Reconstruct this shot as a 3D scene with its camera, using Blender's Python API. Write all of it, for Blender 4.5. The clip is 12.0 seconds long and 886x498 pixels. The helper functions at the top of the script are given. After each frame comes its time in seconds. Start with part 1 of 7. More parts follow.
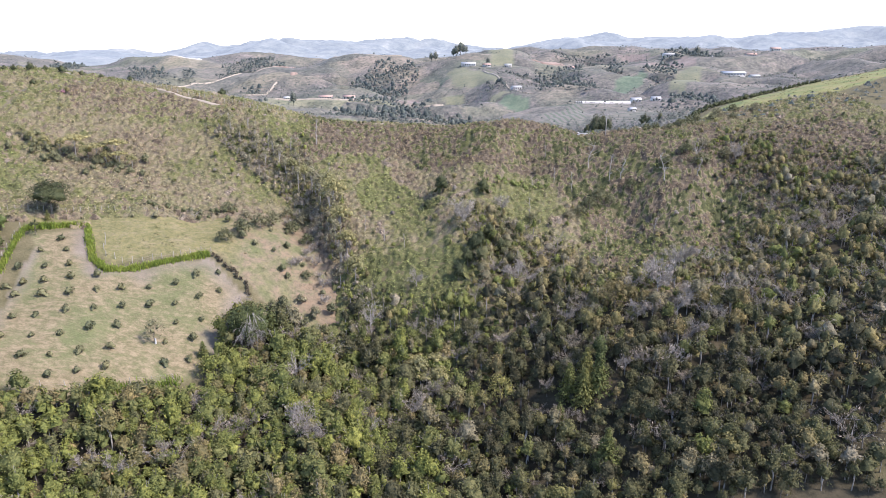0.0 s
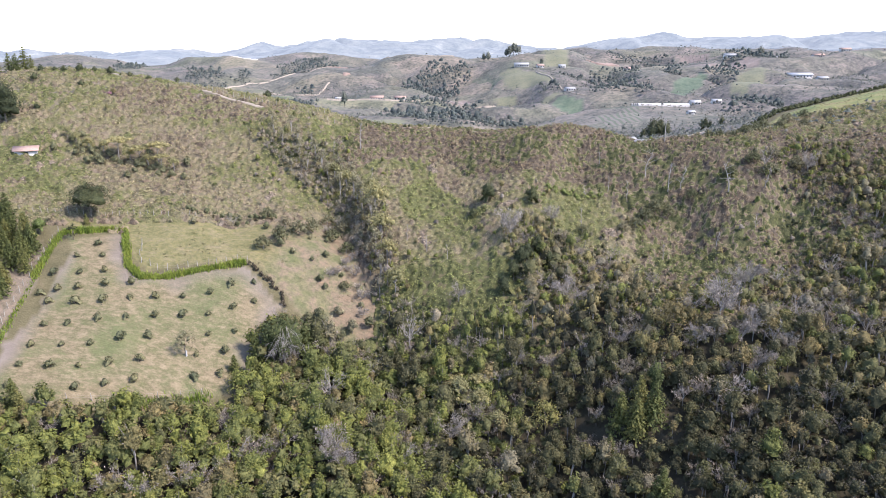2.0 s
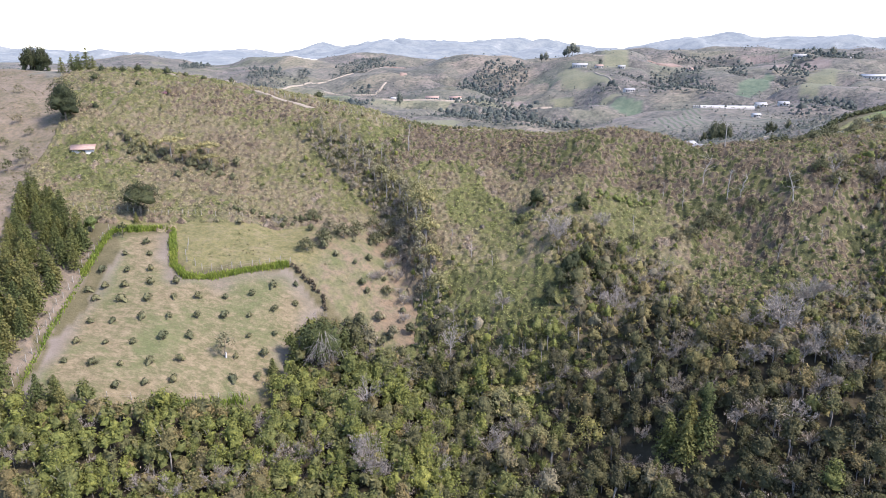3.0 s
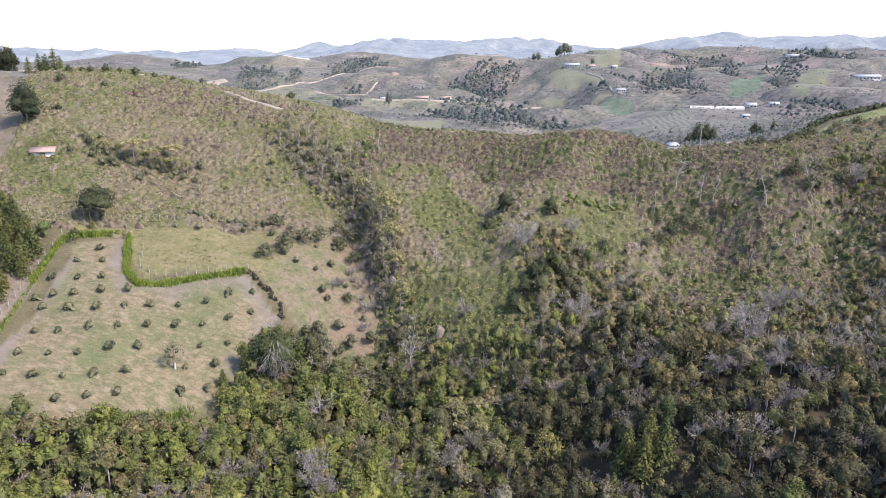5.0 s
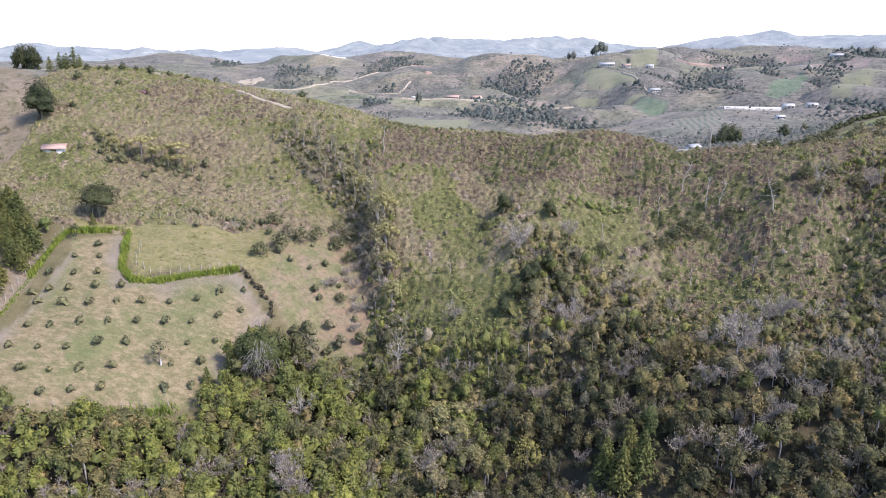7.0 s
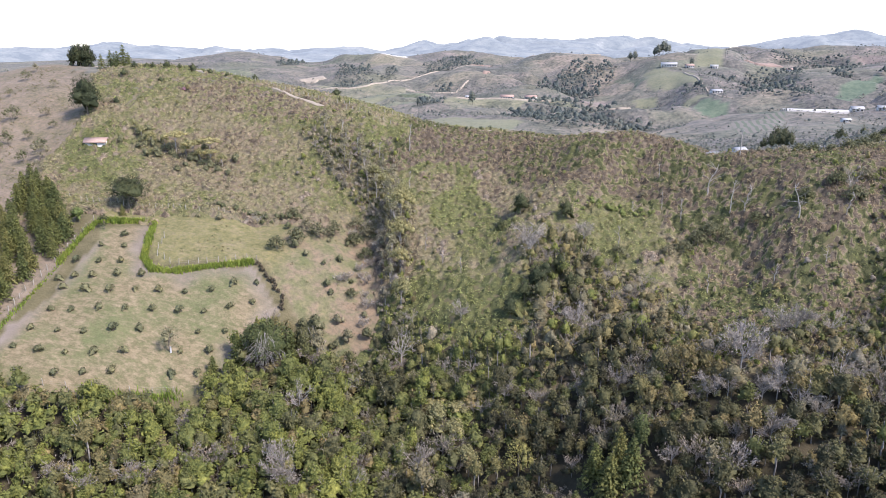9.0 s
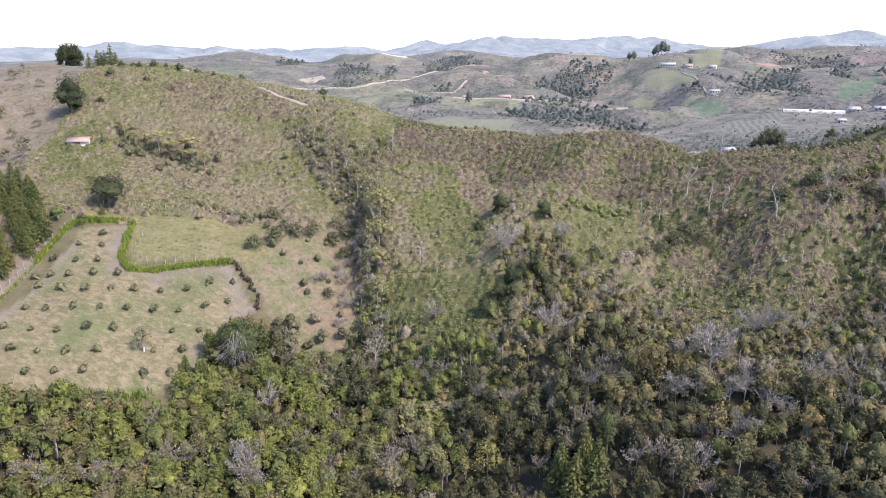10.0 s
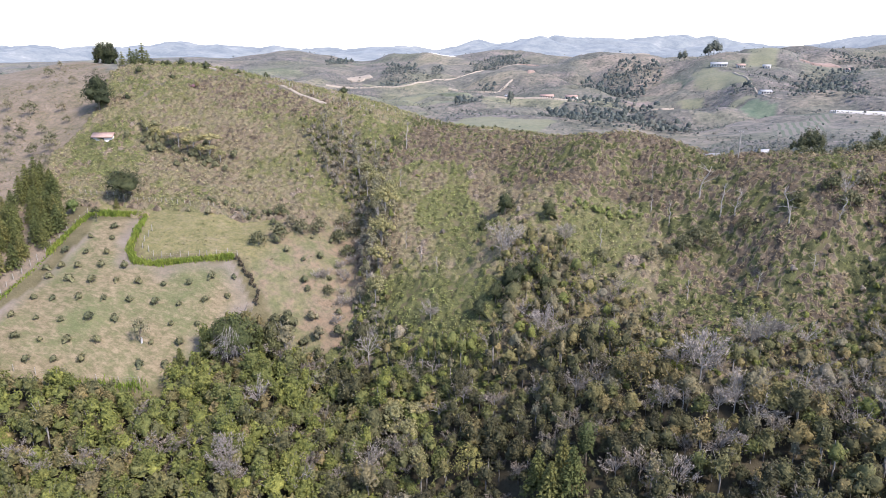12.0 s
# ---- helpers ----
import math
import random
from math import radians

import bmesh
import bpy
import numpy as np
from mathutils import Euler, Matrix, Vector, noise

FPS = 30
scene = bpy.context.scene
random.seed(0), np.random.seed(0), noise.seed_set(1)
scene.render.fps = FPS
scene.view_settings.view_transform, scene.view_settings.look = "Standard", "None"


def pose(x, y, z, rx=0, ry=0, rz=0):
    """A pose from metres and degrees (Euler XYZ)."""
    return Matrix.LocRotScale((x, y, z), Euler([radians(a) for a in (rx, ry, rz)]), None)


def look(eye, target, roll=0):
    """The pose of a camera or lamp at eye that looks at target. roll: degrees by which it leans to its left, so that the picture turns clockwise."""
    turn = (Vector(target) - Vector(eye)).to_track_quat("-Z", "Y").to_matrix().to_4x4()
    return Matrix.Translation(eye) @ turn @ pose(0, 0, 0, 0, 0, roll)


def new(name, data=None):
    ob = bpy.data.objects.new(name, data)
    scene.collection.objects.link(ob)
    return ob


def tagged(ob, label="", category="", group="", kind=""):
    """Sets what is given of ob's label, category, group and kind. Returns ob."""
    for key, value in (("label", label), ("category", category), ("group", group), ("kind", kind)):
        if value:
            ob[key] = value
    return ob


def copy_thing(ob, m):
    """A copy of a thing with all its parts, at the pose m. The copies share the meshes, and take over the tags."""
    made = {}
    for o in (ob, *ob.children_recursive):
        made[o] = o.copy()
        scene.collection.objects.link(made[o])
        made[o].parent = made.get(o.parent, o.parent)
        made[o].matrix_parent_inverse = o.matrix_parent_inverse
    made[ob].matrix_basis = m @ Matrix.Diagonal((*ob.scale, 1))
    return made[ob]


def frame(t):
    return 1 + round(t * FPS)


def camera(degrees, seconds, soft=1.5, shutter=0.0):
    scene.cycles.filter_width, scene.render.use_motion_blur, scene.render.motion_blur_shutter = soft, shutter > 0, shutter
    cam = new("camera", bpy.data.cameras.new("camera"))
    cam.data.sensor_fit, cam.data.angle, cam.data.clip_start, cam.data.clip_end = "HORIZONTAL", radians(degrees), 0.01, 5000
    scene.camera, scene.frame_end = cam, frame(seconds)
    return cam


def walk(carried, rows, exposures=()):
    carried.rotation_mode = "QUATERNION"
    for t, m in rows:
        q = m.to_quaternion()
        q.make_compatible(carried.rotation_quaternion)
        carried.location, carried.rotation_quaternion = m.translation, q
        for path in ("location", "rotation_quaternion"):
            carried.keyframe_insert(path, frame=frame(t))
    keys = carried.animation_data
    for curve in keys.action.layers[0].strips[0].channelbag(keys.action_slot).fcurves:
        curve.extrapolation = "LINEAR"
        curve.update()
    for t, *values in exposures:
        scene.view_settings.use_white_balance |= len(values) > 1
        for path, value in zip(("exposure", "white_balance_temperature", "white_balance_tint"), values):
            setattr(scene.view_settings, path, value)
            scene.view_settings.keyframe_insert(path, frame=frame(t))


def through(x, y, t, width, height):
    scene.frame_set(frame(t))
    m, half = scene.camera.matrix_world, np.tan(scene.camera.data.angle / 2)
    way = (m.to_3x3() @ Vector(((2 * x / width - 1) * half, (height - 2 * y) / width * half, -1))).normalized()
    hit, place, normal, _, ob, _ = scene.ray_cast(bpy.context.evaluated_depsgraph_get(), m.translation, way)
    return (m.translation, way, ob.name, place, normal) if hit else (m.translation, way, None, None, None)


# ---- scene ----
cam = camera(65.0, 12.0, 0.8)
PATH = [
    (0.0, 0.00, 0.00, 80.00, 73.65, 0.04, -0.00),
    (0.5, 0.38, 1.95, 80.05, 73.65, 0.06, 0.33),
    (1.0, 0.65, 4.11, 80.05, 73.67, 0.04, 0.85),
    (1.5, 0.81, 6.38, 80.15, 73.65, 0.01, 1.89),
    (2.0, 0.96, 8.62, 80.23, 73.67, 0.06, 4.24),
    (2.5, 1.60, 10.72, 80.31, 73.69, 0.08, 7.77),
    (3.0, 2.69, 12.55, 80.41, 73.68, 0.08, 8.89),
    (5.0, 9.19, 17.81, 80.59, 73.64, 0.02, 8.68),
    (5.5, 11.34, 18.79, 80.55, 73.64, 0.05, 8.64),
    (6.0, 13.35, 19.63, 80.58, 73.61, 0.03, 8.90),
    (6.5, 15.58, 20.39, 80.56, 73.60, 0.03, 9.99),
    (7.0, 18.05, 21.10, 80.61, 73.57, 0.02, 11.93),
    (7.5, 20.40, 21.74, 80.52, 73.58, 0.01, 13.78),
    (9.5, 30.74, 24.56, 80.41, 73.52, -0.07, 17.45),
    (10.0, 33.24, 25.46, 80.33, 73.53, -0.10, 17.42),
    (10.5, 35.67, 26.44, 80.19, 73.55, -0.06, 17.58),
    (11.0, 38.06, 27.56, 80.08, 73.55, -0.05, 18.52),
    (11.5, 40.30, 28.76, 79.99, 73.54, -0.06, 19.99),
    (12.0, 42.57, 30.20, 80.03, 73.48, -0.07, 21.68),
]
EXPOSURE = 1.61
walk(cam, [(t, pose(x, y, z, rx, ry, rz)) for t, x, y, z, rx, ry, rz in PATH], [(0.0, EXPOSURE + 0.13, 6500, 18), (1.7, EXPOSURE + 0.13, 6500, 18), (3.0, EXPOSURE + 0.03, 6500, 18), (5.0, EXPOSURE, 6500, 18), (12.0, EXPOSURE, 6500, 18)])

# ---- daylight: hazy late-morning sun from the east, pale sky ----
SUN_ELEVATION, SUN_BEARING = 48.0, 106.0
world = bpy.data.worlds.new("sky")
scene.world = world
world.use_nodes = True
sky_nodes = world.node_tree.nodes
sky = sky_nodes.new("ShaderNodeTexSky")
sky.sky_type, sky.sun_disc = "NISHITA", False
sky.sun_elevation, sky.sun_rotation = radians(SUN_ELEVATION), radians(SUN_BEARING)
sky.air_density, sky.dust_density, sky.ozone_density, sky.altitude = 1.0, 3.0, 1.0, 2000
sky_nodes["Background"].inputs["Strength"].default_value = 0.15
world.node_tree.links.new(sky.outputs[0], sky_nodes["Background"].inputs["Color"])

sun = new("sun", bpy.data.lights.new("sun", "SUN"))
sun.data.energy, sun.data.angle, sun.data.color = 2.3, radians(10.0), (1.0, 0.94, 0.86)
be, el = radians(SUN_BEARING), radians(SUN_ELEVATION)
sun.matrix_world = look((0, 0, 300), (-math.sin(be) * math.cos(el), -math.cos(be) * math.cos(el), 300 - math.sin(el)))


# ---- mesh tools ----


def build_mesh(name, verts, faces, materials, slots=None, floats=None, smooth=False):
    """A mesh of quads from arrays; floats: named values per vertex."""
    me = bpy.data.meshes.new(name)
    verts, faces = np.asarray(verts, np.float32), np.asarray(faces, np.int32)
    n = len(faces)
    me.vertices.add(len(verts))
    me.vertices.foreach_set("co", verts.ravel())
    me.loops.add(4 * n)
    me.loops.foreach_set("vertex_index", faces.ravel())
    me.polygons.add(n)
    me.polygons.foreach_set("loop_start", np.arange(0, 4 * n, 4, dtype=np.int32))
    if slots is not None:
        me.polygons.foreach_set("material_index", np.asarray(slots, np.int32))
    if smooth:
        me.polygons.foreach_set("use_smooth", np.ones(n, bool))
    for mat in materials:
        me.materials.append(mat)
    for key, values in (floats or {}).items():
        me.attributes.new(key, "FLOAT", "POINT").data.foreach_set("value", np.asarray(values, np.float32))
    me.update(calc_edges=True)
    return me


def join(pieces):
    """Several (verts, faces) as one."""
    vs, fs, at = [], [], 0
    for v, f in pieces:
        vs.append(np.asarray(v, float))
        fs.append(np.asarray(f, int) + at)
        at += len(v)
    return np.concatenate(vs), np.concatenate(fs)


def tube(points, radii, sides=5):
    """A tapered limb along points."""
    pts = np.asarray(points, float)
    rings = []
    for i, p in enumerate(pts):
        way = pts[min(i + 1, len(pts) - 1)] - pts[max(i - 1, 0)]
        way = way / (np.linalg.norm(way) + 1e-9)
        side = np.cross(way, (0.31, 0.95, 0.02) if abs(way[2]) > 0.7 else (0, 0, 1))
        side /= np.linalg.norm(side) + 1e-9
        other = np.cross(way, side)
        a = np.arange(sides) * 2 * np.pi / sides
        rings.append(p + radii[i] * (np.cos(a)[:, None] * side + np.sin(a)[:, None] * other))
    v = np.concatenate(rings)
    f = [(i * sides + k, i * sides + (k + 1) % sides, (i + 1) * sides + (k + 1) % sides, (i + 1) * sides + k)
         for i in range(len(pts) - 1) for k in range(sides)]
    return v, np.array(f)


def box(x0, y0, z0, x1, y1, z1):
    v = [(x, y, z) for z in (z0, z1) for y in (y0, y1) for x in (x0, x1)]
    f = [(0, 2, 3, 1), (4, 5, 7, 6), (0, 1, 5, 4), (1, 3, 7, 5), (3, 2, 6, 7), (2, 0, 4, 6)]
    return np.array(v, float), np.array(f)


def leaf_cards(rng, centres, outward, size, slim=0.62, bias=0.7):
    """One folded leaf spray at each centre, turned mostly outward."""
    n = len(centres)
    normal = outward * bias + rng.normal(0, 0.6, (n, 3))
    normal /= np.linalg.norm(normal, axis=1)[:, None] + 1e-9
    along = np.cross(normal, rng.normal(0, 1, (n, 3)))
    along /= np.linalg.norm(along, axis=1)[:, None] + 1e-9
    across = np.cross(normal, along)
    s = (size * rng.uniform(0.6, 1.35, n))[:, None]
    fold = normal * s * rng.uniform(0.1, 0.45, n)[:, None]
    v = np.stack([centres - along * s, centres + across * s * slim - fold, centres + along * s * 0.9, centres - across * s * slim - fold], 1)
    return v.reshape(-1, 3), np.arange(4 * n).reshape(-1, 4)


def vnoise(x, y, size, seed=0):
    """Smooth value noise, -1 to 1, over arrays."""
    x, y = np.asarray(x, float) / size + seed * 17.3, np.asarray(y, float) / size - seed * 9.1
    xi, yi = np.floor(x), np.floor(y)
    fx, fy = x - xi, y - yi
    fx, fy = fx * fx * (3 - 2 * fx), fy * fy * (3 - 2 * fy)

    def lattice(a, b):
        h = np.sin(a * 127.1 + b * 311.7 + seed * 74.7) * 43758.5453
        return (h - np.floor(h)) * 2 - 1
    top = lattice(xi, yi) * (1 - fx) + lattice(xi + 1, yi) * fx
    low = lattice(xi, yi + 1) * (1 - fx) + lattice(xi + 1, yi + 1) * fx
    return top * (1 - fy) + low * fy


def inside(x, y, poly):
    """Whether points lie in a polygon (arrays)."""
    x, y = np.asarray(x, float), np.asarray(y, float)
    hit = np.zeros(x.shape, bool)
    for (ax, ay), (bx, by) in zip(poly, poly[1:] + poly[:1]):
        if ay != by:
            hit ^= ((ay > y) != (by > y)) & (x < (bx - ax) * (y - ay) / (by - ay) + ax)
    return hit


def near_line(x, y, line):
    """Distance to a polyline (arrays)."""
    x, y = np.asarray(x, float), np.asarray(y, float)
    best = np.full(x.shape, 1e9)
    for (ax, ay), (bx, by) in zip(line[:-1], line[1:]):
        dx, dy = bx - ax, by - ay
        s = np.clip(((x - ax) * dx + (y - ay) * dy) / (dx * dx + dy * dy), 0, 1)
        best = np.minimum(best, np.hypot(x - ax - s * dx, y - ay - s * dy))
    return best


def along_line(line, step):
    """Points every step metres along a polyline, with the heading."""
    line = np.array(line, float)
    seg = np.hypot(*(line[1:] - line[:-1]).T)
    run = np.r_[0, np.cumsum(seg)]
    at = np.arange(0, run[-1], step)
    x, y = np.interp(at, run, line[:, 0]), np.interp(at, run, line[:, 1])
    return np.stack([x, y], 1), np.arctan2(np.gradient(y), np.gradient(x))


def thing(name, at, label, category, group="", turn=0.0, size=1.0):
    """An empty at a thing's base."""
    ob = new(name)
    ob.empty_display_size = 0.3
    ob.matrix_world = Matrix.LocRotScale(at, Euler((0, 0, turn)), (size, size, size))
    return tagged(ob, label, category, group)


def part(name, me, parent, label=""):
    ob = new(name, me)
    ob.parent = parent
    return tagged(ob, label) if label else ob


# ---- materials ----
def material(name, rough=0.9):
    mat = bpy.data.materials.new(name)
    mat.use_nodes = True
    tree = mat.node_tree
    bsdf = tree.nodes["Principled BSDF"]
    bsdf.inputs["Roughness"].default_value = rough
    bsdf.inputs["Specular IOR Level"].default_value = 0.2
    return mat, tree, bsdf


def ramp(tree, fac, stops, ease=False):
    node = tree.nodes.new("ShaderNodeValToRGB")
    if ease:
        node.color_ramp.interpolation = "EASE"
    while len(node.color_ramp.elements) < len(stops):
        node.color_ramp.elements.new(0.5)
    for el_, (pos, col) in zip(node.color_ramp.elements, stops):
        el_.position, el_.color = pos, (*col, 1)
    tree.links.new(fac, node.inputs["Fac"])
    return node.outputs["Color"]


def mix(tree, fac, a, b, mode="MIX"):
    node = tree.nodes.new("ShaderNodeMix")
    node.data_type, node.blend_type = "RGBA", mode
    for socket, value in ((node.inputs[0], fac), (node.inputs[6], a), (node.inputs[7], b)):
        if isinstance(value, bpy.types.NodeSocket):
            tree.links.new(value, socket)
        elif isinstance(value, tuple):
            socket.default_value = (*value, 1)
        else:
            socket.default_value = value
    return node.outputs[2]


def noise_of(tree, size, detail=4.0, rough=0.6, where=None):
    """Noise whose features are about size metres wide."""
    node = tree.nodes.new("ShaderNodeTexNoise")
    node.inputs["Scale"].default_value = 1.0 / size
    node.inputs["Detail"].default_value = detail
    node.inputs["Roughness"].default_value = rough
    if where is None:
        where = tree.nodes.new("ShaderNodeNewGeometry").outputs["Position"]
    tree.links.new(where, node.inputs["Vector"])
    return node.outputs["Fac"]


def value_of(tree, key):
    node = tree.nodes.new("ShaderNodeAttribute")
    node.attribute_name = key
    return node.outputs["Fac"]


def spread(tree, fac, low, high):
    node = tree.nodes.new("ShaderNodeMapRange")
    node.inputs["From Min"].default_value, node.inputs["From Max"].default_value = low, high
    tree.links.new(fac, node.inputs["Value"])
    return node.outputs["Result"]


def math_of(tree, op, a, b):
    node = tree.nodes.new("ShaderNodeMath")
    node.operation = op
    for socket, value in ((node.inputs[0], a), (node.inputs[1], b)):
        if isinstance(value, bpy.types.NodeSocket):
            tree.links.new(value, socket)
        else:
            socket.default_value = value
    return node.outputs[0]


def bump(tree, bsdf, height, strength, distance):
    node = tree.nodes.new("ShaderNodeBump")
    node.inputs["Strength"].default_value, node.inputs["Distance"].default_value = strength, distance
    tree.links.new(height, node.inputs["Height"])
    tree.links.new(node.outputs["Normal"], bsdf.inputs["Normal"])


def leaf_material(name, stops, by="tint", through=0.30, vary=1.0):
    """Foliage: the hue of the plant from a spread of kinds, each spray a little lighter or darker, some light let through."""
    mat, tree, bsdf = material(name, 0.75)
    if by == "tint":
        pick = value_of(tree, "tint")
    else:
        pick = tree.nodes.new("ShaderNodeObjectInfo").outputs["Random"]
    hue = ramp(tree, pick, stops)
    island = tree.nodes.new("ShaderNodeNewGeometry").outputs["Random Per Island"]
    shade = ramp(tree, island, [(0.0, (1 - 0.24 * vary, 1 - 0.23 * vary, 1 - 0.24 * vary)), (0.5, (0.99, 1.0, 0.97)), (1.0, (1 + 0.26 * vary, 1 + 0.22 * vary, 1 + 0.14 * vary))])
    patch = ramp(tree, noise_of(tree, 0.9, 2.0), [(0.3, (0.72, 0.76, 0.76)), (0.7, (1.24, 1.19, 1.10))])
    grain = noise_of(tree, 0.28, 3.0, 0.7)
    sprig = ramp(tree, grain, [(0.34, (0.66, 0.68, 0.66)), (0.5, (1.0, 1.0, 1.0)), (0.66, (1.30, 1.27, 1.20))])
    colour = mix(tree, 1.0, mix(tree, 1.0, hue, shade, "MULTIPLY"), mix(tree, 1.0, patch, sprig, "MULTIPLY"), "MULTIPLY")
    bump(tree, bsdf, grain, 0.9, 0.22)
    tree.links.new(colour, bsdf.inputs["Base Color"])
    glow = tree.nodes.new("ShaderNodeBsdfTranslucent")
    tree.links.new(colour, glow.inputs["Color"])
    both = tree.nodes.new("ShaderNodeMixShader")
    both.inputs["Fac"].default_value = through
    tree.links.new(bsdf.outputs[0], both.inputs[1])
    tree.links.new(glow.outputs[0], both.inputs[2])
    tree.links.new(both.outputs[0], tree.nodes["Material Output"].inputs["Surface"])
    return mat


def plain_material(name, low, high, size=0.5, rough=0.85, relief=0.0):
    mat, tree, bsdf = material(name, rough)
    fac = noise_of(tree, size, 5.0, 0.65)
    tree.links.new(ramp(tree, fac, [(0.3, low), (0.7, high)]), bsdf.inputs["Base Color"])
    if relief:
        bump(tree, bsdf, fac, 0.6, relief)
    return mat


FOREST = [(0.0, (0.058, 0.056, 0.036)), (0.14, (0.134, 0.132, 0.067)), (0.28, (0.148, 0.166, 0.056)), (0.42, (0.202, 0.216, 0.062)), (0.54, (0.180, 0.170, 0.078)),
          (0.66, (0.208, 0.170, 0.086)), (0.76, (0.215, 0.200, 0.140)), (0.86, (0.268, 0.228, 0.200)), (1.0, (0.340, 0.298, 0.278))]
FERN = [(0.0, (0.121, 0.134, 0.059)), (0.14, (0.197, 0.206, 0.086)), (0.22, (0.251, 0.278, 0.104)), (0.32, (0.256, 0.250, 0.120)), (0.45, (0.298, 0.264, 0.166)), (0.6, (0.282, 0.240, 0.152)), (0.74, (0.228, 0.178, 0.114)), (0.87, (0.350, 0.270, 0.222)), (1.0, (0.430, 0.350, 0.280))]


def between(stops, at):
    """The colour of a spread of kinds at one place."""
    return tuple(float(np.interp(at, [p for p, _ in stops], [c[k] for _, c in stops])) for k in range(3))


leaf_forest = leaf_material("mixed_woodland_leaves", FOREST)
leaf_tree = leaf_material("broadleaf_leaves", FOREST, "object")
leaf_fern = leaf_material("bracken_and_scrub_leaves", FERN, through=0.25, vary=0.5)
# darkened copy of FERN for the mounds: shade between fronds put into colour
shaded_fern = leaf_material("shaded_bracken", [(0.0, (0.058, 0.062, 0.028)), (0.22, (0.122, 0.128, 0.053)), (0.32, (0.146, 0.140, 0.068)), (0.45, (0.208, 0.178, 0.115)), (0.6, (0.202, 0.158, 0.117)), (0.74, (0.088, 0.067, 0.051)), (1.0, (0.240, 0.196, 0.158))], through=0.15, vary=0.5)
leaf_dark = leaf_material("dark_evergreen_leaves", [(0.0, (0.042, 0.052, 0.028)), (1.0, (0.072, 0.080, 0.038))], "object", 0.12)
leaf_cypress = leaf_material("cypress_sprays", [(0.0, (0.072, 0.088, 0.036)), (1.0, (0.086, 0.100, 0.042))], "object", 0.15)
leaf_thicket = leaf_material("grey_green_thicket_leaves", [(0.0, (0.101, 0.108, 0.058)), (0.6, (0.159, 0.156, 0.094)), (1.0, (0.237, 0.210, 0.143))], "object", 0.2)
leaf_brown = leaf_material("dead_hedge_twigs", [(0.0, (0.075, 0.062, 0.045)), (1.0, (0.115, 0.095, 0.060))], "object", 0.1)
leaf_conifer = leaf_material("conifer_needles", [(0.0, (0.088, 0.108, 0.042)), (0.6, (0.132, 0.142, 0.050)), (1.0, (0.185, 0.176, 0.066))], "object", 0.25, 0.45)
leaf_orchard = leaf_material("orchard_leaves", [(0.0, (0.105, 0.112, 0.066)), (0.7, (0.160, 0.155, 0.088)), (0.93, (0.172, 0.160, 0.088)), (1.0, (0.280, 0.245, 0.090))], "object", 0.15)
leaf_yellow = leaf_material("yellowing_leaves", [(0.0, (0.259, 0.245, 0.095)), (1.0, (0.344, 0.310, 0.119))], "object")
leaf_herb = leaf_material("fresh_green_herb_leaves", [(0.0, (0.150, 0.190, 0.070)), (1.0, (0.215, 0.240, 0.085))], "object")
# far hill trees: distance haze mixed into the leaf colour
leaf_hazy = leaf_material("haze_greyed_tree_leaves", [(0.0, (0.115, 0.129, 0.116)), (1.0, (0.162, 0.172, 0.151))], "object", 0.15)
leaf_russet = leaf_material("olive_russet_leaves", [(0.0, (0.205, 0.170, 0.085)), (1.0, (0.245, 0.198, 0.098))], "object")
leaf_grove = leaf_material("dark_grove_leaves", [(0.0, (0.062, 0.072, 0.042)), (1.0, (0.095, 0.104, 0.060))], "object", 0.15)
leaf_pink = leaf_material("magenta_blossom", [(0.0, (0.25, 0.13, 0.175)), (1.0, (0.30, 0.17, 0.21))], "object")
leaf_gully = leaf_material("pale_green_leaves", [(0.0, (0.262, 0.254, 0.136)), (1.0, (0.326, 0.296, 0.148))], "object")
leaf_tan = leaf_material("tan_olive_leaves", [(0.0, (0.300, 0.276, 0.140)), (1.0, (0.365, 0.325, 0.165))], "object")
leaf_silver = leaf_material("silvery_green_leaves", [(0.0, (0.235, 0.222, 0.142)), (1.0, (0.300, 0.276, 0.186))], "object")
leaf_grey = leaf_material("dry_grey_twigs", [(0.0, (0.235, 0.208, 0.194)), (0.6, (0.30, 0.266, 0.252)), (1.0, (0.285, 0.255, 0.215))], "object", 0.1)
# far woods and thickets, tinted blue-grey in place of haze
leaf_far = leaf_material("haze_greyed_woodland", [(0.0, (0.078, 0.096, 0.100)), (0.5, (0.118, 0.134, 0.124)), (1.0, (0.182, 0.174, 0.162))])
leaf_hedge = leaf_material("tall_hedge_grass", [(0.0, (0.156, 0.227, 0.046)), (0.6, (0.260, 0.305, 0.065)), (1.0, (0.429, 0.377, 0.117))], through=0.35)
leaf_grass = leaf_material("dry_pasture_grass", [(0.0, (0.120, 0.125, 0.060)), (0.5, (0.190, 0.165, 0.095)), (1.0, (0.235, 0.190, 0.125))], through=0.25, vary=0.5)
bark = plain_material("grey_brown_bark", (0.10, 0.08, 0.06), (0.22, 0.19, 0.15), 0.3, relief=0.02)
bark_pale = plain_material("pale_weathered_wood", (0.21, 0.192, 0.17), (0.38, 0.35, 0.315), 0.5, relief=0.01)
bark_grey = plain_material("grey_twig_bark", (0.16, 0.145, 0.128), (0.31, 0.285, 0.255), 0.4, relief=0.01)
whitewash = plain_material("whitewashed_wall", (0.40, 0.385, 0.36), (0.54, 0.52, 0.49), 1.2)
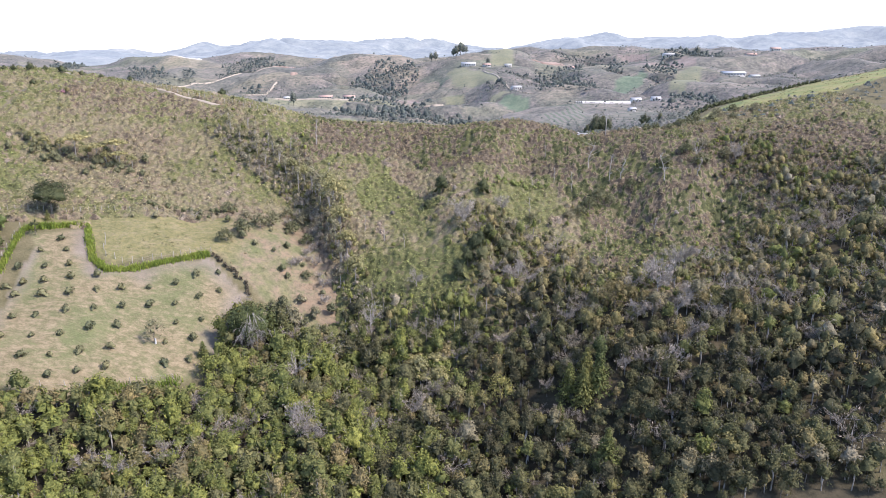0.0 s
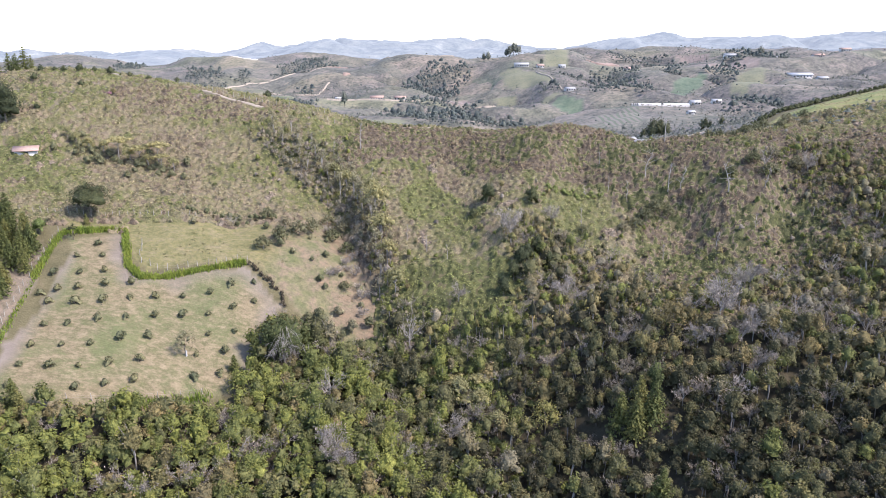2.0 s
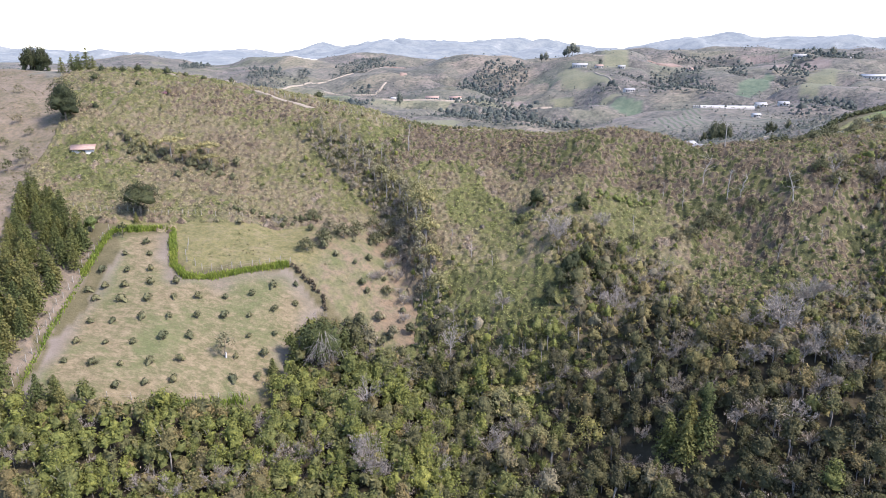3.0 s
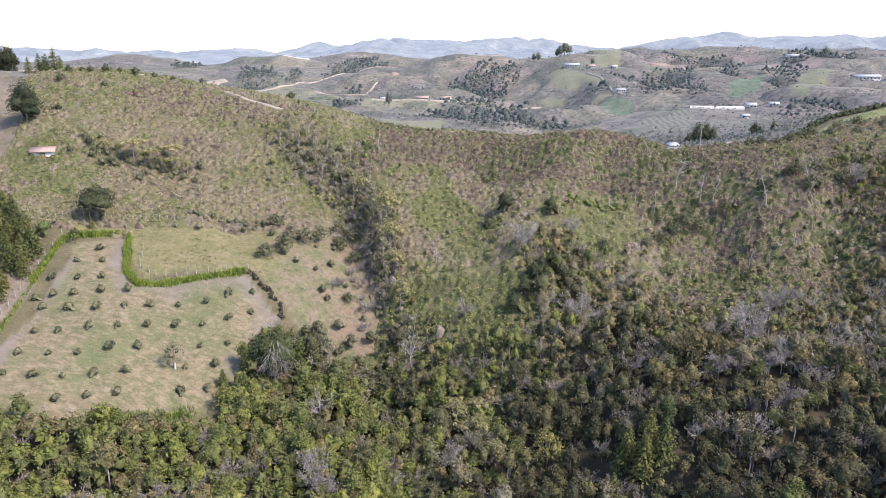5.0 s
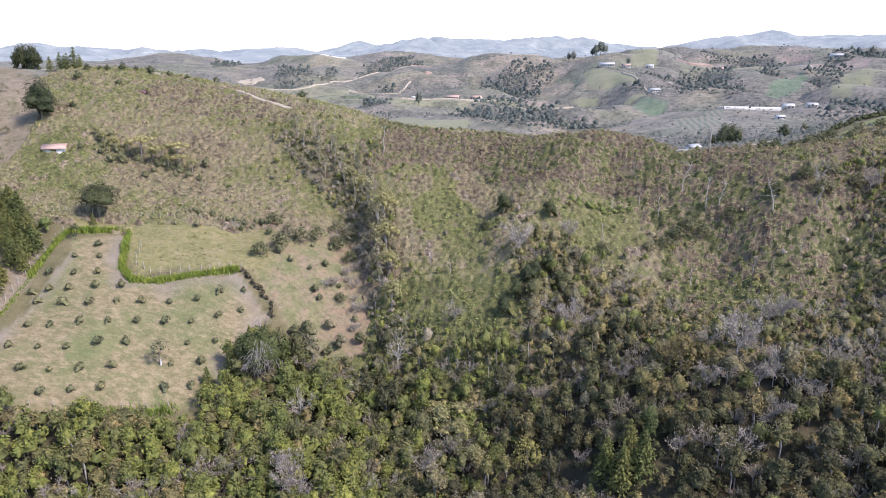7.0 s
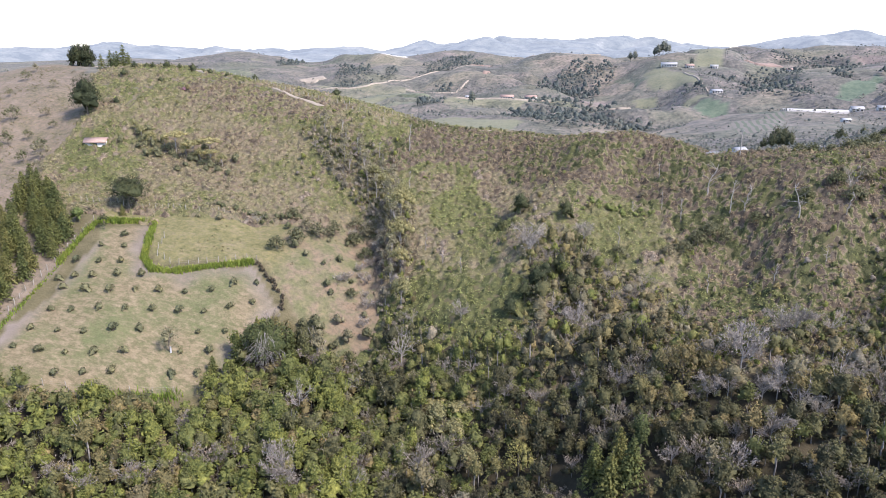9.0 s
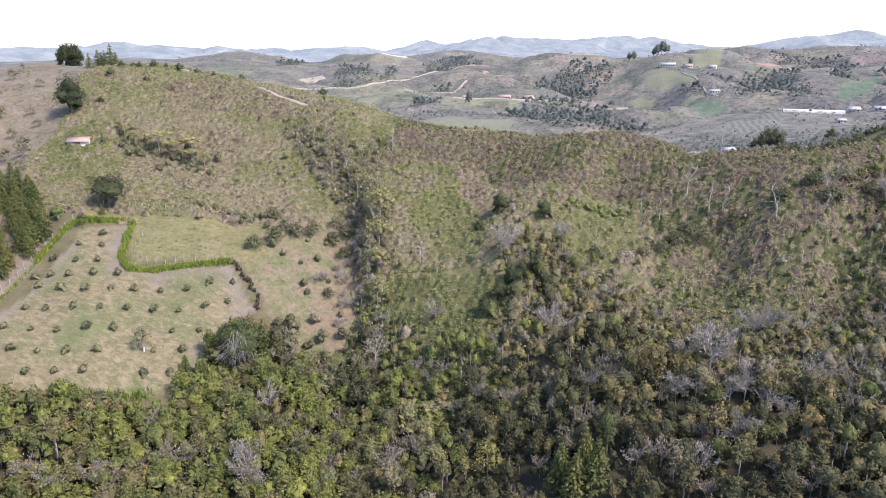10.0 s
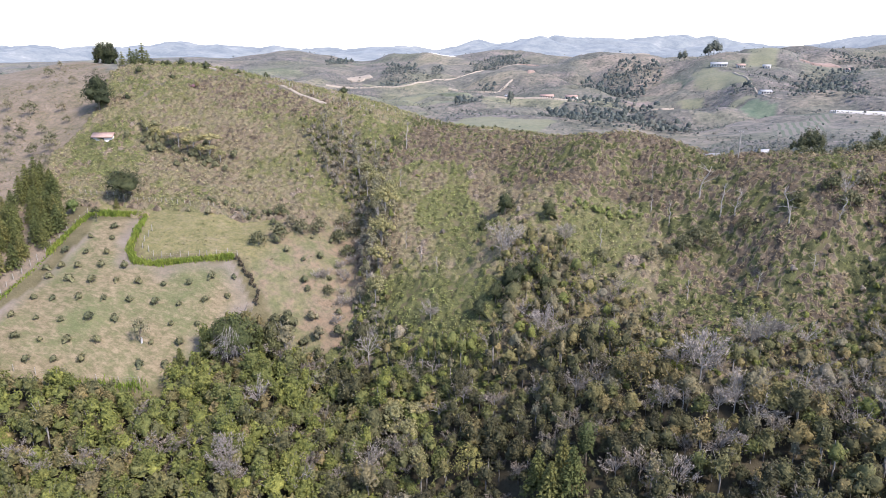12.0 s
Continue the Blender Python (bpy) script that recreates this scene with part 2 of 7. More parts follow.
clay_tile = plain_material("clay_roof_tile", (0.30, 0.195, 0.155), (0.42, 0.300, 0.250), 0.6, relief=0.02)
sheet_roof = plain_material("white_plastic_sheeting", (0.29, 0.285, 0.28), (0.40, 0.395, 0.385), 4.0, 0.5)
grey_roof = plain_material("grey_roof_sheet", (0.30, 0.31, 0.32), (0.46, 0.46, 0.46), 2.0, 0.6)
dark_opening = plain_material("dark_opening", (0.02, 0.02, 0.02), (0.05, 0.05, 0.05), 1.0)
post_wood = plain_material("weathered_post", (0.22, 0.20, 0.165), (0.40, 0.37, 0.32), 0.2)
dirt = plain_material("dry_dirt_road", (0.24, 0.20, 0.155), (0.34, 0.295, 0.235), 2.5, relief=0.05)
red_earth = plain_material("bare_red_earth", (0.21, 0.145, 0.115), (0.28, 0.21, 0.17), 9.0, relief=0.3)
white_earth = plain_material("pale_quarry_face", (0.42, 0.39, 0.35), (0.60, 0.57, 0.53), 12.0, relief=0.5)


def ground_material():
    """Meadow, dry pasture, scrub floor, leaf litter and far fields, by the cover that grows on each stretch."""
    mat, tree, bsdf = material("land_cover", 0.95)
    fine, mid, broad = noise_of(tree, 0.35, 4.0), noise_of(tree, 3.0, 5.0), noise_of(tree, 14.0, 4.0)
    # orchard floor: mown grass with dry hay streaks and bare patches
    stretch = tree.nodes.new("ShaderNodeMapping")
    stretch.inputs["Rotation"].default_value = (0, 0, radians(-24))
    stretch.inputs["Scale"].default_value = (0.55, 1.1, 1.0)
    tree.links.new(tree.nodes.new("ShaderNodeNewGeometry").outputs["Position"], stretch.inputs["Vector"])
    streak = noise_of(tree, 1.0, 5.0, 0.7, stretch.outputs["Vector"])
    green = ramp(tree, mid, [(0.3, (0.090, 0.103, 0.045)), (0.7, (0.132, 0.135, 0.066))])
    hay = ramp(tree, streak, [(0.35, (0.124, 0.100, 0.060)), (0.65, (0.222, 0.180, 0.114))])
    orchard = mix(tree, spread(tree, math_of(tree, "ADD", math_of(tree, "MULTIPLY", broad, 1.2), math_of(tree, "MULTIPLY", streak, 0.8)), 0.82, 1.12), green, hay)
    orchard = mix(tree, 1.0, orchard, ramp(tree, noise_of(tree, 0.45, 6.0, 0.75), [(0.3, (0.74, 0.74, 0.72)), (0.7, (1.24, 1.22, 1.2))]), "MULTIPLY")
    orchard = mix(tree, value_of(tree, "bare"), orchard, ramp(tree, mid, [(0.3, (0.150, 0.124, 0.100)), (0.7, (0.198, 0.166, 0.138))]))
    pasture = ramp(tree, math_of(tree, "ADD", math_of(tree, "MULTIPLY", mid, 0.6), math_of(tree, "MULTIPLY", broad, 0.45)),
                   [(0.38, (0.100, 0.106, 0.050)), (0.48, (0.140, 0.126, 0.072)), (0.55, (0.166, 0.130, 0.088)), (0.64, (0.182, 0.132, 0.088))])
    pasture = mix(tree, value_of(tree, "lush"), pasture, ramp(tree, math_of(tree, "ADD", math_of(tree, "MULTIPLY", mid, 0.5), math_of(tree, "MULTIPLY", streak, 0.5)), [(0.36, (0.108, 0.104, 0.044)), (0.5, (0.152, 0.138, 0.064)), (0.64, (0.182, 0.152, 0.088))]))
    brown = ramp(tree, math_of(tree, "ADD", math_of(tree, "MULTIPLY", mid, 0.6), math_of(tree, "MULTIPLY", broad, 0.45)),
                 [(0.35, (0.110, 0.100, 0.060)), (0.52, (0.155, 0.126, 0.092)), (0.72, (0.205, 0.165, 0.130))])
    tuft = ramp(tree, noise_of(tree, 0.9, 6.0, 0.75), [(0.34, (0.70, 0.74, 0.70)), (0.5, (1.0, 1.0, 1.0)), (0.66, (1.30, 1.22, 1.16))])
    pasture, brown = mix(tree, 1.0, pasture, tuft, "MULTIPLY"), mix(tree, 1.0, brown, tuft, "MULTIPLY")
    litter = ramp(tree, mid, [(0.3, (0.034, 0.031, 0.019)), (0.7, (0.074, 0.062, 0.040))])
    scrub = ramp(tree, math_of(tree, "ADD", math_of(tree, "MULTIPLY", fine, 0.4), math_of(tree, "MULTIPLY", mid, 0.6)),
                 [(0.3, (0.066, 0.061, 0.031)), (0.55, (0.116, 0.100, 0.054)), (0.75, (0.168, 0.132, 0.084))])
    # far country: a patchwork of pasture, scrub and dry slopes
    cells = tree.nodes.new("ShaderNodeTexVoronoi")
    cells.inputs["Scale"].default_value = 1 / 85.0
    warp = tree.nodes.new("ShaderNodeMix")
    warp.data_type = "VECTOR"
    wobble = tree.nodes.new("ShaderNodeTexNoise")
    wobble.inputs["Scale"].default_value = 1 / 60.0
    here = tree.nodes.new("ShaderNodeNewGeometry").outputs["Position"]
    tree.links.new(here, wobble.inputs["Vector"])
    push = tree.nodes.new("ShaderNodeVectorMath")
    push.operation = "MULTIPLY_ADD"
    tree.links.new(wobble.outputs["Color"], push.inputs[0])
    push.inputs[1].default_value = (90, 90, 0)
    tree.links.new(here, push.inputs[2])
    tree.links.new(push.outputs[0], cells.inputs["Vector"])
    split = tree.nodes.new("ShaderNodeSeparateColor")
    tree.links.new(cells.outputs["Color"], split.inputs[0])
    # field colours greyed to stand for the haze over far land
    far = ramp(tree, split.outputs[0], [(0.0, (0.112, 0.112, 0.102)), (0.25, (0.142, 0.132, 0.116)), (0.5, (0.118, 0.122, 0.096)), (0.7, (0.172, 0.150, 0.130)), (0.88, (0.178, 0.170, 0.120)), (1.0, (0.112, 0.128, 0.092))])
    far = mix(tree, 1.0, far, ramp(tree, noise_of(tree, 5.0, 7.0, 0.85), [(0.36, (0.60, 0.63, 0.64)), (0.5, (0.92, 0.92, 0.92)), (0.64, (1.2, 1.16, 1.13))]), "MULTIPLY")
    bushes = tree.nodes.new("ShaderNodeTexVoronoi")
    bushes.inputs["Scale"].default_value = 1 / 5.5
    tree.links.new(here, bushes.inputs["Vector"])
    dotted = ramp(tree, bushes.outputs["Distance"], [(0.18, (0.50, 0.53, 0.54)), (0.42, (1.0, 1.0, 1.0)), (0.8, (1.14, 1.12, 1.10))])
    far = mix(tree, ramp(tree, noise_of(tree, 45.0, 4.0), [(0.38, (0.0, 0.0, 0.0)), (0.52, (0.85, 0.85, 0.85))]), far, mix(tree, 1.0, far, dotted, "MULTIPLY"))
    growth = ramp(tree, noise_of(tree, 5.0, 6.0, 0.8), [(0.36, (0.062, 0.064, 0.066)), (0.5, (0.116, 0.108, 0.102)), (0.64, (0.180, 0.160, 0.150))])
    far = mix(tree, value_of(tree, "thicket"), far, growth)
    far = mix(tree, 1.0, far, ramp(tree, noise_of(tree, 28.0, 5.0, 0.65), [(0.32, (0.62, 0.68, 0.62)), (0.5, (0.98, 1.0, 0.92)), (0.68, (1.28, 1.22, 1.14))]), "MULTIPLY")
    far = mix(tree, value_of(tree, "meadow"), far, ramp(tree, noise_of(tree, 18.0), [(0.3, (0.122, 0.130, 0.084)), (0.7, (0.160, 0.158, 0.104))]))
    far = mix(tree, value_of(tree, "field"), far, ramp(tree, noise_of(tree, 7.0, 5.0), [(0.35, (0.072, 0.102, 0.070)), (0.65, (0.116, 0.142, 0.096))]))
    far = mix(tree, value_of(tree, "ploughed"), far, ramp(tree, noise_of(tree, 9.0, 6.0, 0.7), [(0.35, (0.128, 0.108, 0.096)), (0.65, (0.196, 0.164, 0.142))]))
    furrow = tree.nodes.new("ShaderNodeTexWave")
    furrow.inputs["Scale"].default_value, furrow.inputs["Distortion"].default_value = 0.075, 2.5
    tree.links.new(here, furrow.inputs["Vector"])
    far = mix(tree, 1.0, far, ramp(tree, noise_of(tree, 2.6, 6.0, 0.75), [(0.36, (0.90, 0.92, 0.95)), (0.5, (1.12, 1.10, 1.11)), (0.64, (1.27, 1.22, 1.20))]), "MULTIPLY")
    far = mix(tree, value_of(tree, "rows"), far, ramp(tree, furrow.outputs["Fac"], [(0.3, (0.105, 0.118, 0.084)), (0.6, (0.165, 0.150, 0.126))]))
    crop = ramp(tree, noise_of(tree, 9.0, 5.0), [(0.36, (0.112, 0.142, 0.054)), (0.46, (0.160, 0.172, 0.062)), (0.56, (0.205, 0.186, 0.076)), (0.66, (0.165, 0.132, 0.075))])
    colour = scrub
    for key, cover in (("far", far), ("woods", litter), ("brown", brown), ("pasture", pasture), ("orchard", orchard), ("crop", crop)):
        colour = mix(tree, value_of(tree, key), colour, cover)
    tree.links.new(colour, bsdf.inputs["Base Color"])
    bump(tree, bsdf, math_of(tree, "ADD", fine, math_of(tree, "MULTIPLY", mid, 2.0)), 0.7, 0.18)
    return mat


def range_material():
    """The far range, a softly glowing backdrop: blue emission stands in for the haze of distance."""
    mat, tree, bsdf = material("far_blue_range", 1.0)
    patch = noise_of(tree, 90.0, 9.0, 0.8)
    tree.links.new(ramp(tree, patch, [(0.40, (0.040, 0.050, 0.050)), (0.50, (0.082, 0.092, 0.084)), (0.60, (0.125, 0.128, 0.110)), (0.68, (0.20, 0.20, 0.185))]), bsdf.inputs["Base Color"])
    haze_glow = tree.nodes.new("ShaderNodeEmission")
    haze_glow.inputs["Color"].default_value, haze_glow.inputs["Strength"].default_value = (0.49, 0.575, 0.74, 1), 0.195
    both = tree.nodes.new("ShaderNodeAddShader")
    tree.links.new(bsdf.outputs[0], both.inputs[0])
    tree.links.new(haze_glow.outputs[0], both.inputs[1])
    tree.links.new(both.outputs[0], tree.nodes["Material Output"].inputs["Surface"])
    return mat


land_cover, far_range = ground_material(), range_material()


# ---- the lie of the land ----
# Crest, spur, bench and gully lines of the land: x, y, height of the ground.
LAND = {
    "orchard_foot": [(-100, 92, 27), (-84, 100, 27), (-67, 101, 24), (-52, 108, 20.5), (-42, 115, 19.5)],
    "orchard_middle": [(-95, 118, 34.5), (-82, 126, 33.5), (-74, 132, 35.2), (-54, 131, 29.9), (-43, 132, 26)],
    "orchard_top": [(-106, 143, 41.5), (-93, 145, 42.5), (-80, 150, 41.2), (-74, 142, 38.2), (-60, 141, 36), (-51, 145, 36), (-41, 140, 29.6)],
    "pasture": [(-67, 159, 42.3), (-58, 159, 39.7), (-46, 154, 37.6), (-38, 155, 35.4), (-39, 150, 32.8), (-33, 142, 25.4), (-27, 141, 23.4)],
    "hill_foot": [(-111, 152, 46), (-88, 156, 43.6), (-86, 178, 48.8), (-56, 178, 44.6), (-43, 170, 39)],
    "hill_side": [(-134, 179, 56), (-115, 177, 54), (-97, 183, 52), (-85, 196, 57), (-66, 196, 54)],
    "hill_crest": [(-180, 226, 73), (-162, 222, 72), (-128, 208, 70.2), (-114, 223, 71), (-87, 217, 66), (-69, 211, 62.2), (-54, 211, 60.2)],
    "hill_west": [(-149, 196, 66.5), (-159, 211, 69.5), (-127, 186, 60.5), (-144, 183, 59)],
    "saddle": [(-43, 228, 57.3), (-27, 224, 55.7), (-19, 224, 55.7), (-7, 219, 55.4), (3, 212, 55.6), (9, 208, 56.2), (18, 207, 57.2), (24, 207, 57.2), (32, 207, 56.3), (38, 206, 54.7), (41.5, 207, 53.9), (48, 205, 55), (57, 202, 55.9), (66, 203, 56), (76, 191, 54.6)],
    "saddle_lee": [(-45, 243, 54.5), (-24, 240, 52.5), (-8, 233, 52.5), (7, 223, 53.5), (22, 222, 54), (36, 221, 51.5), (48, 222, 49.5), (62, 222, 50.5)],
    "east_spur": [(76, 191, 54.6), (103, 195, 55.6), (84, 214, 56.6), (99, 246, 59.6), (136, 284, 62.6), (152, 282, 66.5), (210, 320, 72)],
    "bowl": [(-25, 189, 45), (-15, 195, 46), (-11, 202, 48.2), (3, 202, 51.4), (24, 200, 50.4), (37, 187, 45.4), (46, 184, 46.4)],
    "terrace": [(-29, 171, 40.6), (-6, 175, 40.6), (10, 172, 42.6), (3, 161, 39), (12, 161, 34.6), (31, 168, 36.2)],
    "shoulder": [(56, 176, 46), (66, 176, 47), (82, 172, 44), (102, 177, 48)],
    "west_gully": [(-40, 181, 41), (-38, 176, 38.6), (-29, 158, 31.5), (-22, 142, 23), (-17, 127, 14.4), (-7, 118, 10.2), (-4, 104, 7.4), (-6, 80, 3), (-10, 40, -2)],
    "spur_between": [(-10, 152, 31), (0, 152, 32), (-2, 138, 23.5)],
    "east_gully": [(46, 169, 34), (36, 152, 29), (24, 140, 26), (10, 137, 23.4), (10, 127, 16.2), (12, 116, 11.6), (2, 104, 7.6)],
    "east_slope": [(56, 162, 34.8), (53, 140, 31.4), (44, 133, 30), (57, 129, 27.6), (28, 118, 20.4), (25, 112, 15.4), (44, 106, 19), (44, 95, 16.4)],
    "east_bank": [(68, 170, 38.4), (75, 142, 31.5), (77, 128, 31), (58, 119, 24.2), (64, 105, 22.4), (63, 95, 18.4), (100, 100, 30), (120, 140, 42)],
    "near_bank": [(-24, 107, 14.2), (-32, 103, 11.6), (-41, 106, 15.6), (-50, 97, 14.2), (-56, 95, 14.6), (-70, 84, 17), (-110, 70, 22)],
    "under": [(-90, 30, 10), (-40, 60, 5), (40, 60, 8), (90, 50, 20), (60, 0, 10), (-60, -30, 10), (0, -60, 14), (120, -60, 40), (-140, 0, 30)],
    "behind": [(-300, -200, 60), (0, -300, 70), (300, -200, 80), (-400, 100, 60), (420, 150, 90), (0, -1500, 60), (1500, -500, 70), (-1500, -500, 60)],
    "lee": [(-170, 300, 48), (-100, 290, 44), (-50, 285, 42), (0, 270, 40), (30, 262, 42), (60, 290, 43), (90, 330, 42)],
    "valley": [(-330, 420, 20), (-230, 400, 24), (-110, 420, 24), (-30, 400, 20), (60, 345, 37), (100, 400, 33), (190, 400, 50), (330, 460, 66)],
    "farms": [(-330, 580, 18), (-200, 560, 26), (-110, 537, 33), (-51, 596, 30), (0, 612, 19), (23, 620, 20), (71, 670, 23), (115, 562, 33), (149, 580, 31), (250, 560, 38), (400, 620, 52)],
    "quarry_hill": [(-900, 1150, 48), (-772, 1260, 63), (-673, 1250, 51), (-574, 1200, 39), (-523, 1230, 58), (-443, 1245, 58), (-353, 1250, 63), (-287, 1230, 59), (-237, 1180, 49)],
    "quarry_front": [(-620, 900, 28), (-462, 900, 30), (-409, 1000, 32), (-309, 950, 28), (-307, 800, 20), (-280, 1050, 32)],
    "road_spur": [(-360, 832, 24), (-313, 894, 29), (-290, 970, 37), (-266, 1045, 43), (-245, 1075, 46)],
    "hidden_valley": [(-440, 905, 18), (-372, 950, 15), (-338, 1010, 20), (-312, 1070, 29)],
    "road_hill": [(-213, 1150, 47), (-151, 1100, 56), (-97, 1080, 62), (-55, 1080, 57), (-21, 1050, 52)],
    "road_front": [(-201, 965, 41), (-210, 840, 25), (-147, 800, 25), (-115, 900, 33), (-77, 650, 26)],
    "pine_valley": [(-36, 870, 27), (-66, 820, 20), (-42, 680, 20)],
    "knoll": [(-4, 1000, 55), (22, 976, 60), (78, 990, 64), (121, 1050, 66), (164, 1080, 67)],
    "knoll_front": [(17, 860, 43), (50, 760, 36), (-1, 740, 25), (60, 720, 31)],
    "plateau": [(203, 1080, 67), (265, 1050, 66), (349, 985, 66), (405, 1000, 67), (485, 1000, 69), (640, 950, 72)],
    "plateau_front": [(163, 1014, 52), (156, 850, 42), (210, 820, 44), (276, 850, 49), (301, 760, 44), (324, 700, 47), (151, 680, 36)],
    "beyond": [(-900, 1500, 36), (-400, 1500, 34), (0, 1400, 40), (300, 1500, 50), (700, 1400, 60)],
    "plain": [(-1880, 1500, 35), (-1546, 1900, 46), (-1027, 1900, 37), (-702, 2000, 37), (-405, 2000, 37), (-119, 2000, 48), (398, 2200, 57), (823, 2100, 62), (1052, 2000, 63)],
}
# Skyline of the far range: bearing in degrees, height above the camera's level in metres at 4.3 km.
RANGE = [(-75, 10), (-56, 4), (-53, -14), (-48, -30), (-44, -14), (-40.5, -3), (-36, -28), (-34.3, -20), (-31.4, -38), (-27.6, -30),
         (-24.9, -6), (-23.2, -30), (-20.8, -36), (-18.6, 20), (-16.4, 3), (-14.2, 20), (-12.5, 6), (-11, 36), (-8.4, 20), (-5, 29),
         (-2.6, 32), (-0.4, 22), (3, -6), (6.5, -6), (9.2, 27), (11.5, 63), (13.8, 44), (16.4, 42), (19, 26), (21, 20), (23, 42), (25.3, 57), (28, 72), (31, 82), (40, 60), (75, 40)]


# Dirt roads and lanes of the far hills.
FAR_ROADS = [
    ([(-420, 800), (-360, 830), (-324, 846), (-313, 894), (-300, 950), (-281, 1023), (-256, 1062), (-236, 1085)], 3.4, "pale dirt road climbing the far hill", 1.3, 6),
    ([(-275, 850), (-253, 845), (-230, 838), (-215, 863), (-212, 884), (-212, 912)], 4.0, "pale dirt road cut below the far hill", 1.3, 5),
    ([(48, 860), (59, 825), (65, 788), (70, 746), (78, 723), (90, 712)], 2.2, "pale lane down the knoll", 1.0, 5),
    ([(-160, 676), (-136, 682), (-114, 681), (-97, 686), (-70, 690)], 3.5, "lane before the farmhouses", 1.4, 5),
    ([(-213, 1150), (-151, 1098), (-97, 1078), (-60, 1078)], 3.5, "pale road on the far crest", 1.2, 6),
]
FAR_STEADS = [[(20, 910), (90, 905)], [(285, 945), (430, 925)], [(105, 590), (185, 596)], [(300, 765), (330, 750)], [(-10, 985), (30, 972)]]


def land_frame(x, y):
    """Bearing and log distance from the valley's mouth, in which near and far land are of like detail."""
    dx, dy = np.asarray(x, float) - 20.0, np.asarray(y, float) - 5.0
    return np.arctan2(dx, dy) * 1.6, np.log(np.hypot(dx, dy) + 12.0)


def fit_land():
    spots = []
    for name, line in LAND.items():
        line = np.array(line, float)
        spots += list(line)
        if name in ("under", "behind"):
            continue
        for a, b in zip(line[:-1], line[1:]):
            if np.hypot(*(b - a)[:2]) > 0.11 * np.hypot(*(a[:2] + b[:2]) / 2 - (20, 5)):
                spots.append((a + b) / 2)
    spots = np.array(spots)
    u, v = land_frame(spots[:, 0], spots[:, 1])
    z = spots[:, 2]
    ru = np.radians([b for b, _ in RANGE])
    rx, ry = 20 + 4300 * np.sin(ru), 5 + 4300 * np.cos(ru)
    pu, pv = land_frame(rx, ry)
    pz = 80 + np.array([h for _, h in RANGE], float)
    fu, fv = land_frame(20 + 3300 * np.sin(ru[::2]), 5 + 3300 * np.cos(ru[::2]))
    bu, bv = land_frame(20 + 4900 * np.sin(ru[::3]), 5 + 4900 * np.cos(ru[::3]))
    u, v = np.r_[u, pu, fu, bu], np.r_[v, pv, fv, bv]
    z = np.r_[z, pz, np.minimum(52, pz[::2] - 25), np.full(len(bu), 10.0)]
    d2 = (u[:, None] - u) ** 2 + (v[:, None] - v) ** 2
    k = 0.5 * d2 * np.log(d2 + 1e-9)
    n = len(u)
    m = np.zeros((n + 3, n + 3))
    m[:n, :n] = k + np.eye(n) * 2e-4
    m[:n, n], m[:n, n + 1], m[:n, n + 2] = 1, u, v
    m[n:, :n] = m[:n, n:].T
    w = np.linalg.solve(m, np.r_[z, 0, 0, 0])
    return u, v, w


LAND_FIT = fit_land()


def ground_height(x, y):
    """Height of the ground at x, y (arrays)."""
    cu, cv, w = LAND_FIT
    x, y = np.atleast_1d(np.asarray(x, float)), np.atleast_1d(np.asarray(y, float))
    u, v = land_frame(x, y)
    out = np.empty(x.shape).ravel()
    uf, vf = u.ravel(), v.ravel()
    for s in range(0, len(uf), 20000):
        a, b = uf[s:s + 20000, None], vf[s:s + 20000, None]
        d2 = (a - cu) ** 2 + (b - cv) ** 2
        out[s:s + 20000] = (0.5 * d2 * np.log(d2 + 1e-9)) @ w[:-3] + w[-3] + a[:, 0] * w[-2] + b[:, 0] * w[-1]
    return out.reshape(x.shape)


def land(x, y):
    """The ground with its folds: gentle near, gullied on the far hills."""
    x, y = np.atleast_1d(np.asarray(x, float)), np.atleast_1d(np.asarray(y, float))
    r = np.hypot(x - 20, y - 5)
    far = np.clip((r - 330) / 500, 0, 1)
    fold = 1 - np.abs(vnoise(x, y, 120, 3)) * 2
    beyond = np.clip((r - 1350) / 300, 0, 1)
    wx_, wy_ = x + 26 * vnoise(x, y, 90, 15), y + 26 * vnoise(x, y, 90, 16)
    ravine = np.clip(1 - 2.6 * np.abs(vnoise(wx_, wy_, 105, 17)), 0, 1) * 15 + np.clip(1 - 2.6 * np.abs(vnoise(wx_, wy_, 52, 18)), 0, 1) * 6.5
    ravine = ravine * np.clip((r - 480) / 150, 0, 1) * (1 - np.clip((r - 1020) / 160, 0, 1))
    for line in [road[0] for road in FAR_ROADS] + FAR_STEADS:
        ravine = ravine * np.clip((near_line(x, y, line) - 12) / 45, 0, 1)
    z = ground_height(x, y) + far * (1 - 0.75 * beyond) * (7.5 * fold + 3.6 * vnoise(x, y, 38, 5) + 0.9 * vnoise(x, y, 16, 8)) - 13 * beyond * np.clip((3600 - r) / 800, 0, 1) - ravine
    # behind the valley's mouth the land levels out
    back = np.clip((np.abs(np.arctan2(x - 20, y - 5)) - 1.5) / 1.2, 0, 1)
    back = back * back * (3 - 2 * back)
    near = np.clip((70 - r) / 50, 0, 1)
    z = z * (1 - back) + back * (8 + 0.04 * np.minimum(r, 1500) + 2.5 * vnoise(x, y, 60, 12))
    z = z * (1 - near) + near * 6.0
    return z + 0.25 * vnoise(x, y, 7.0, 11) * np.clip((r - 60) / 60, 0, 1)


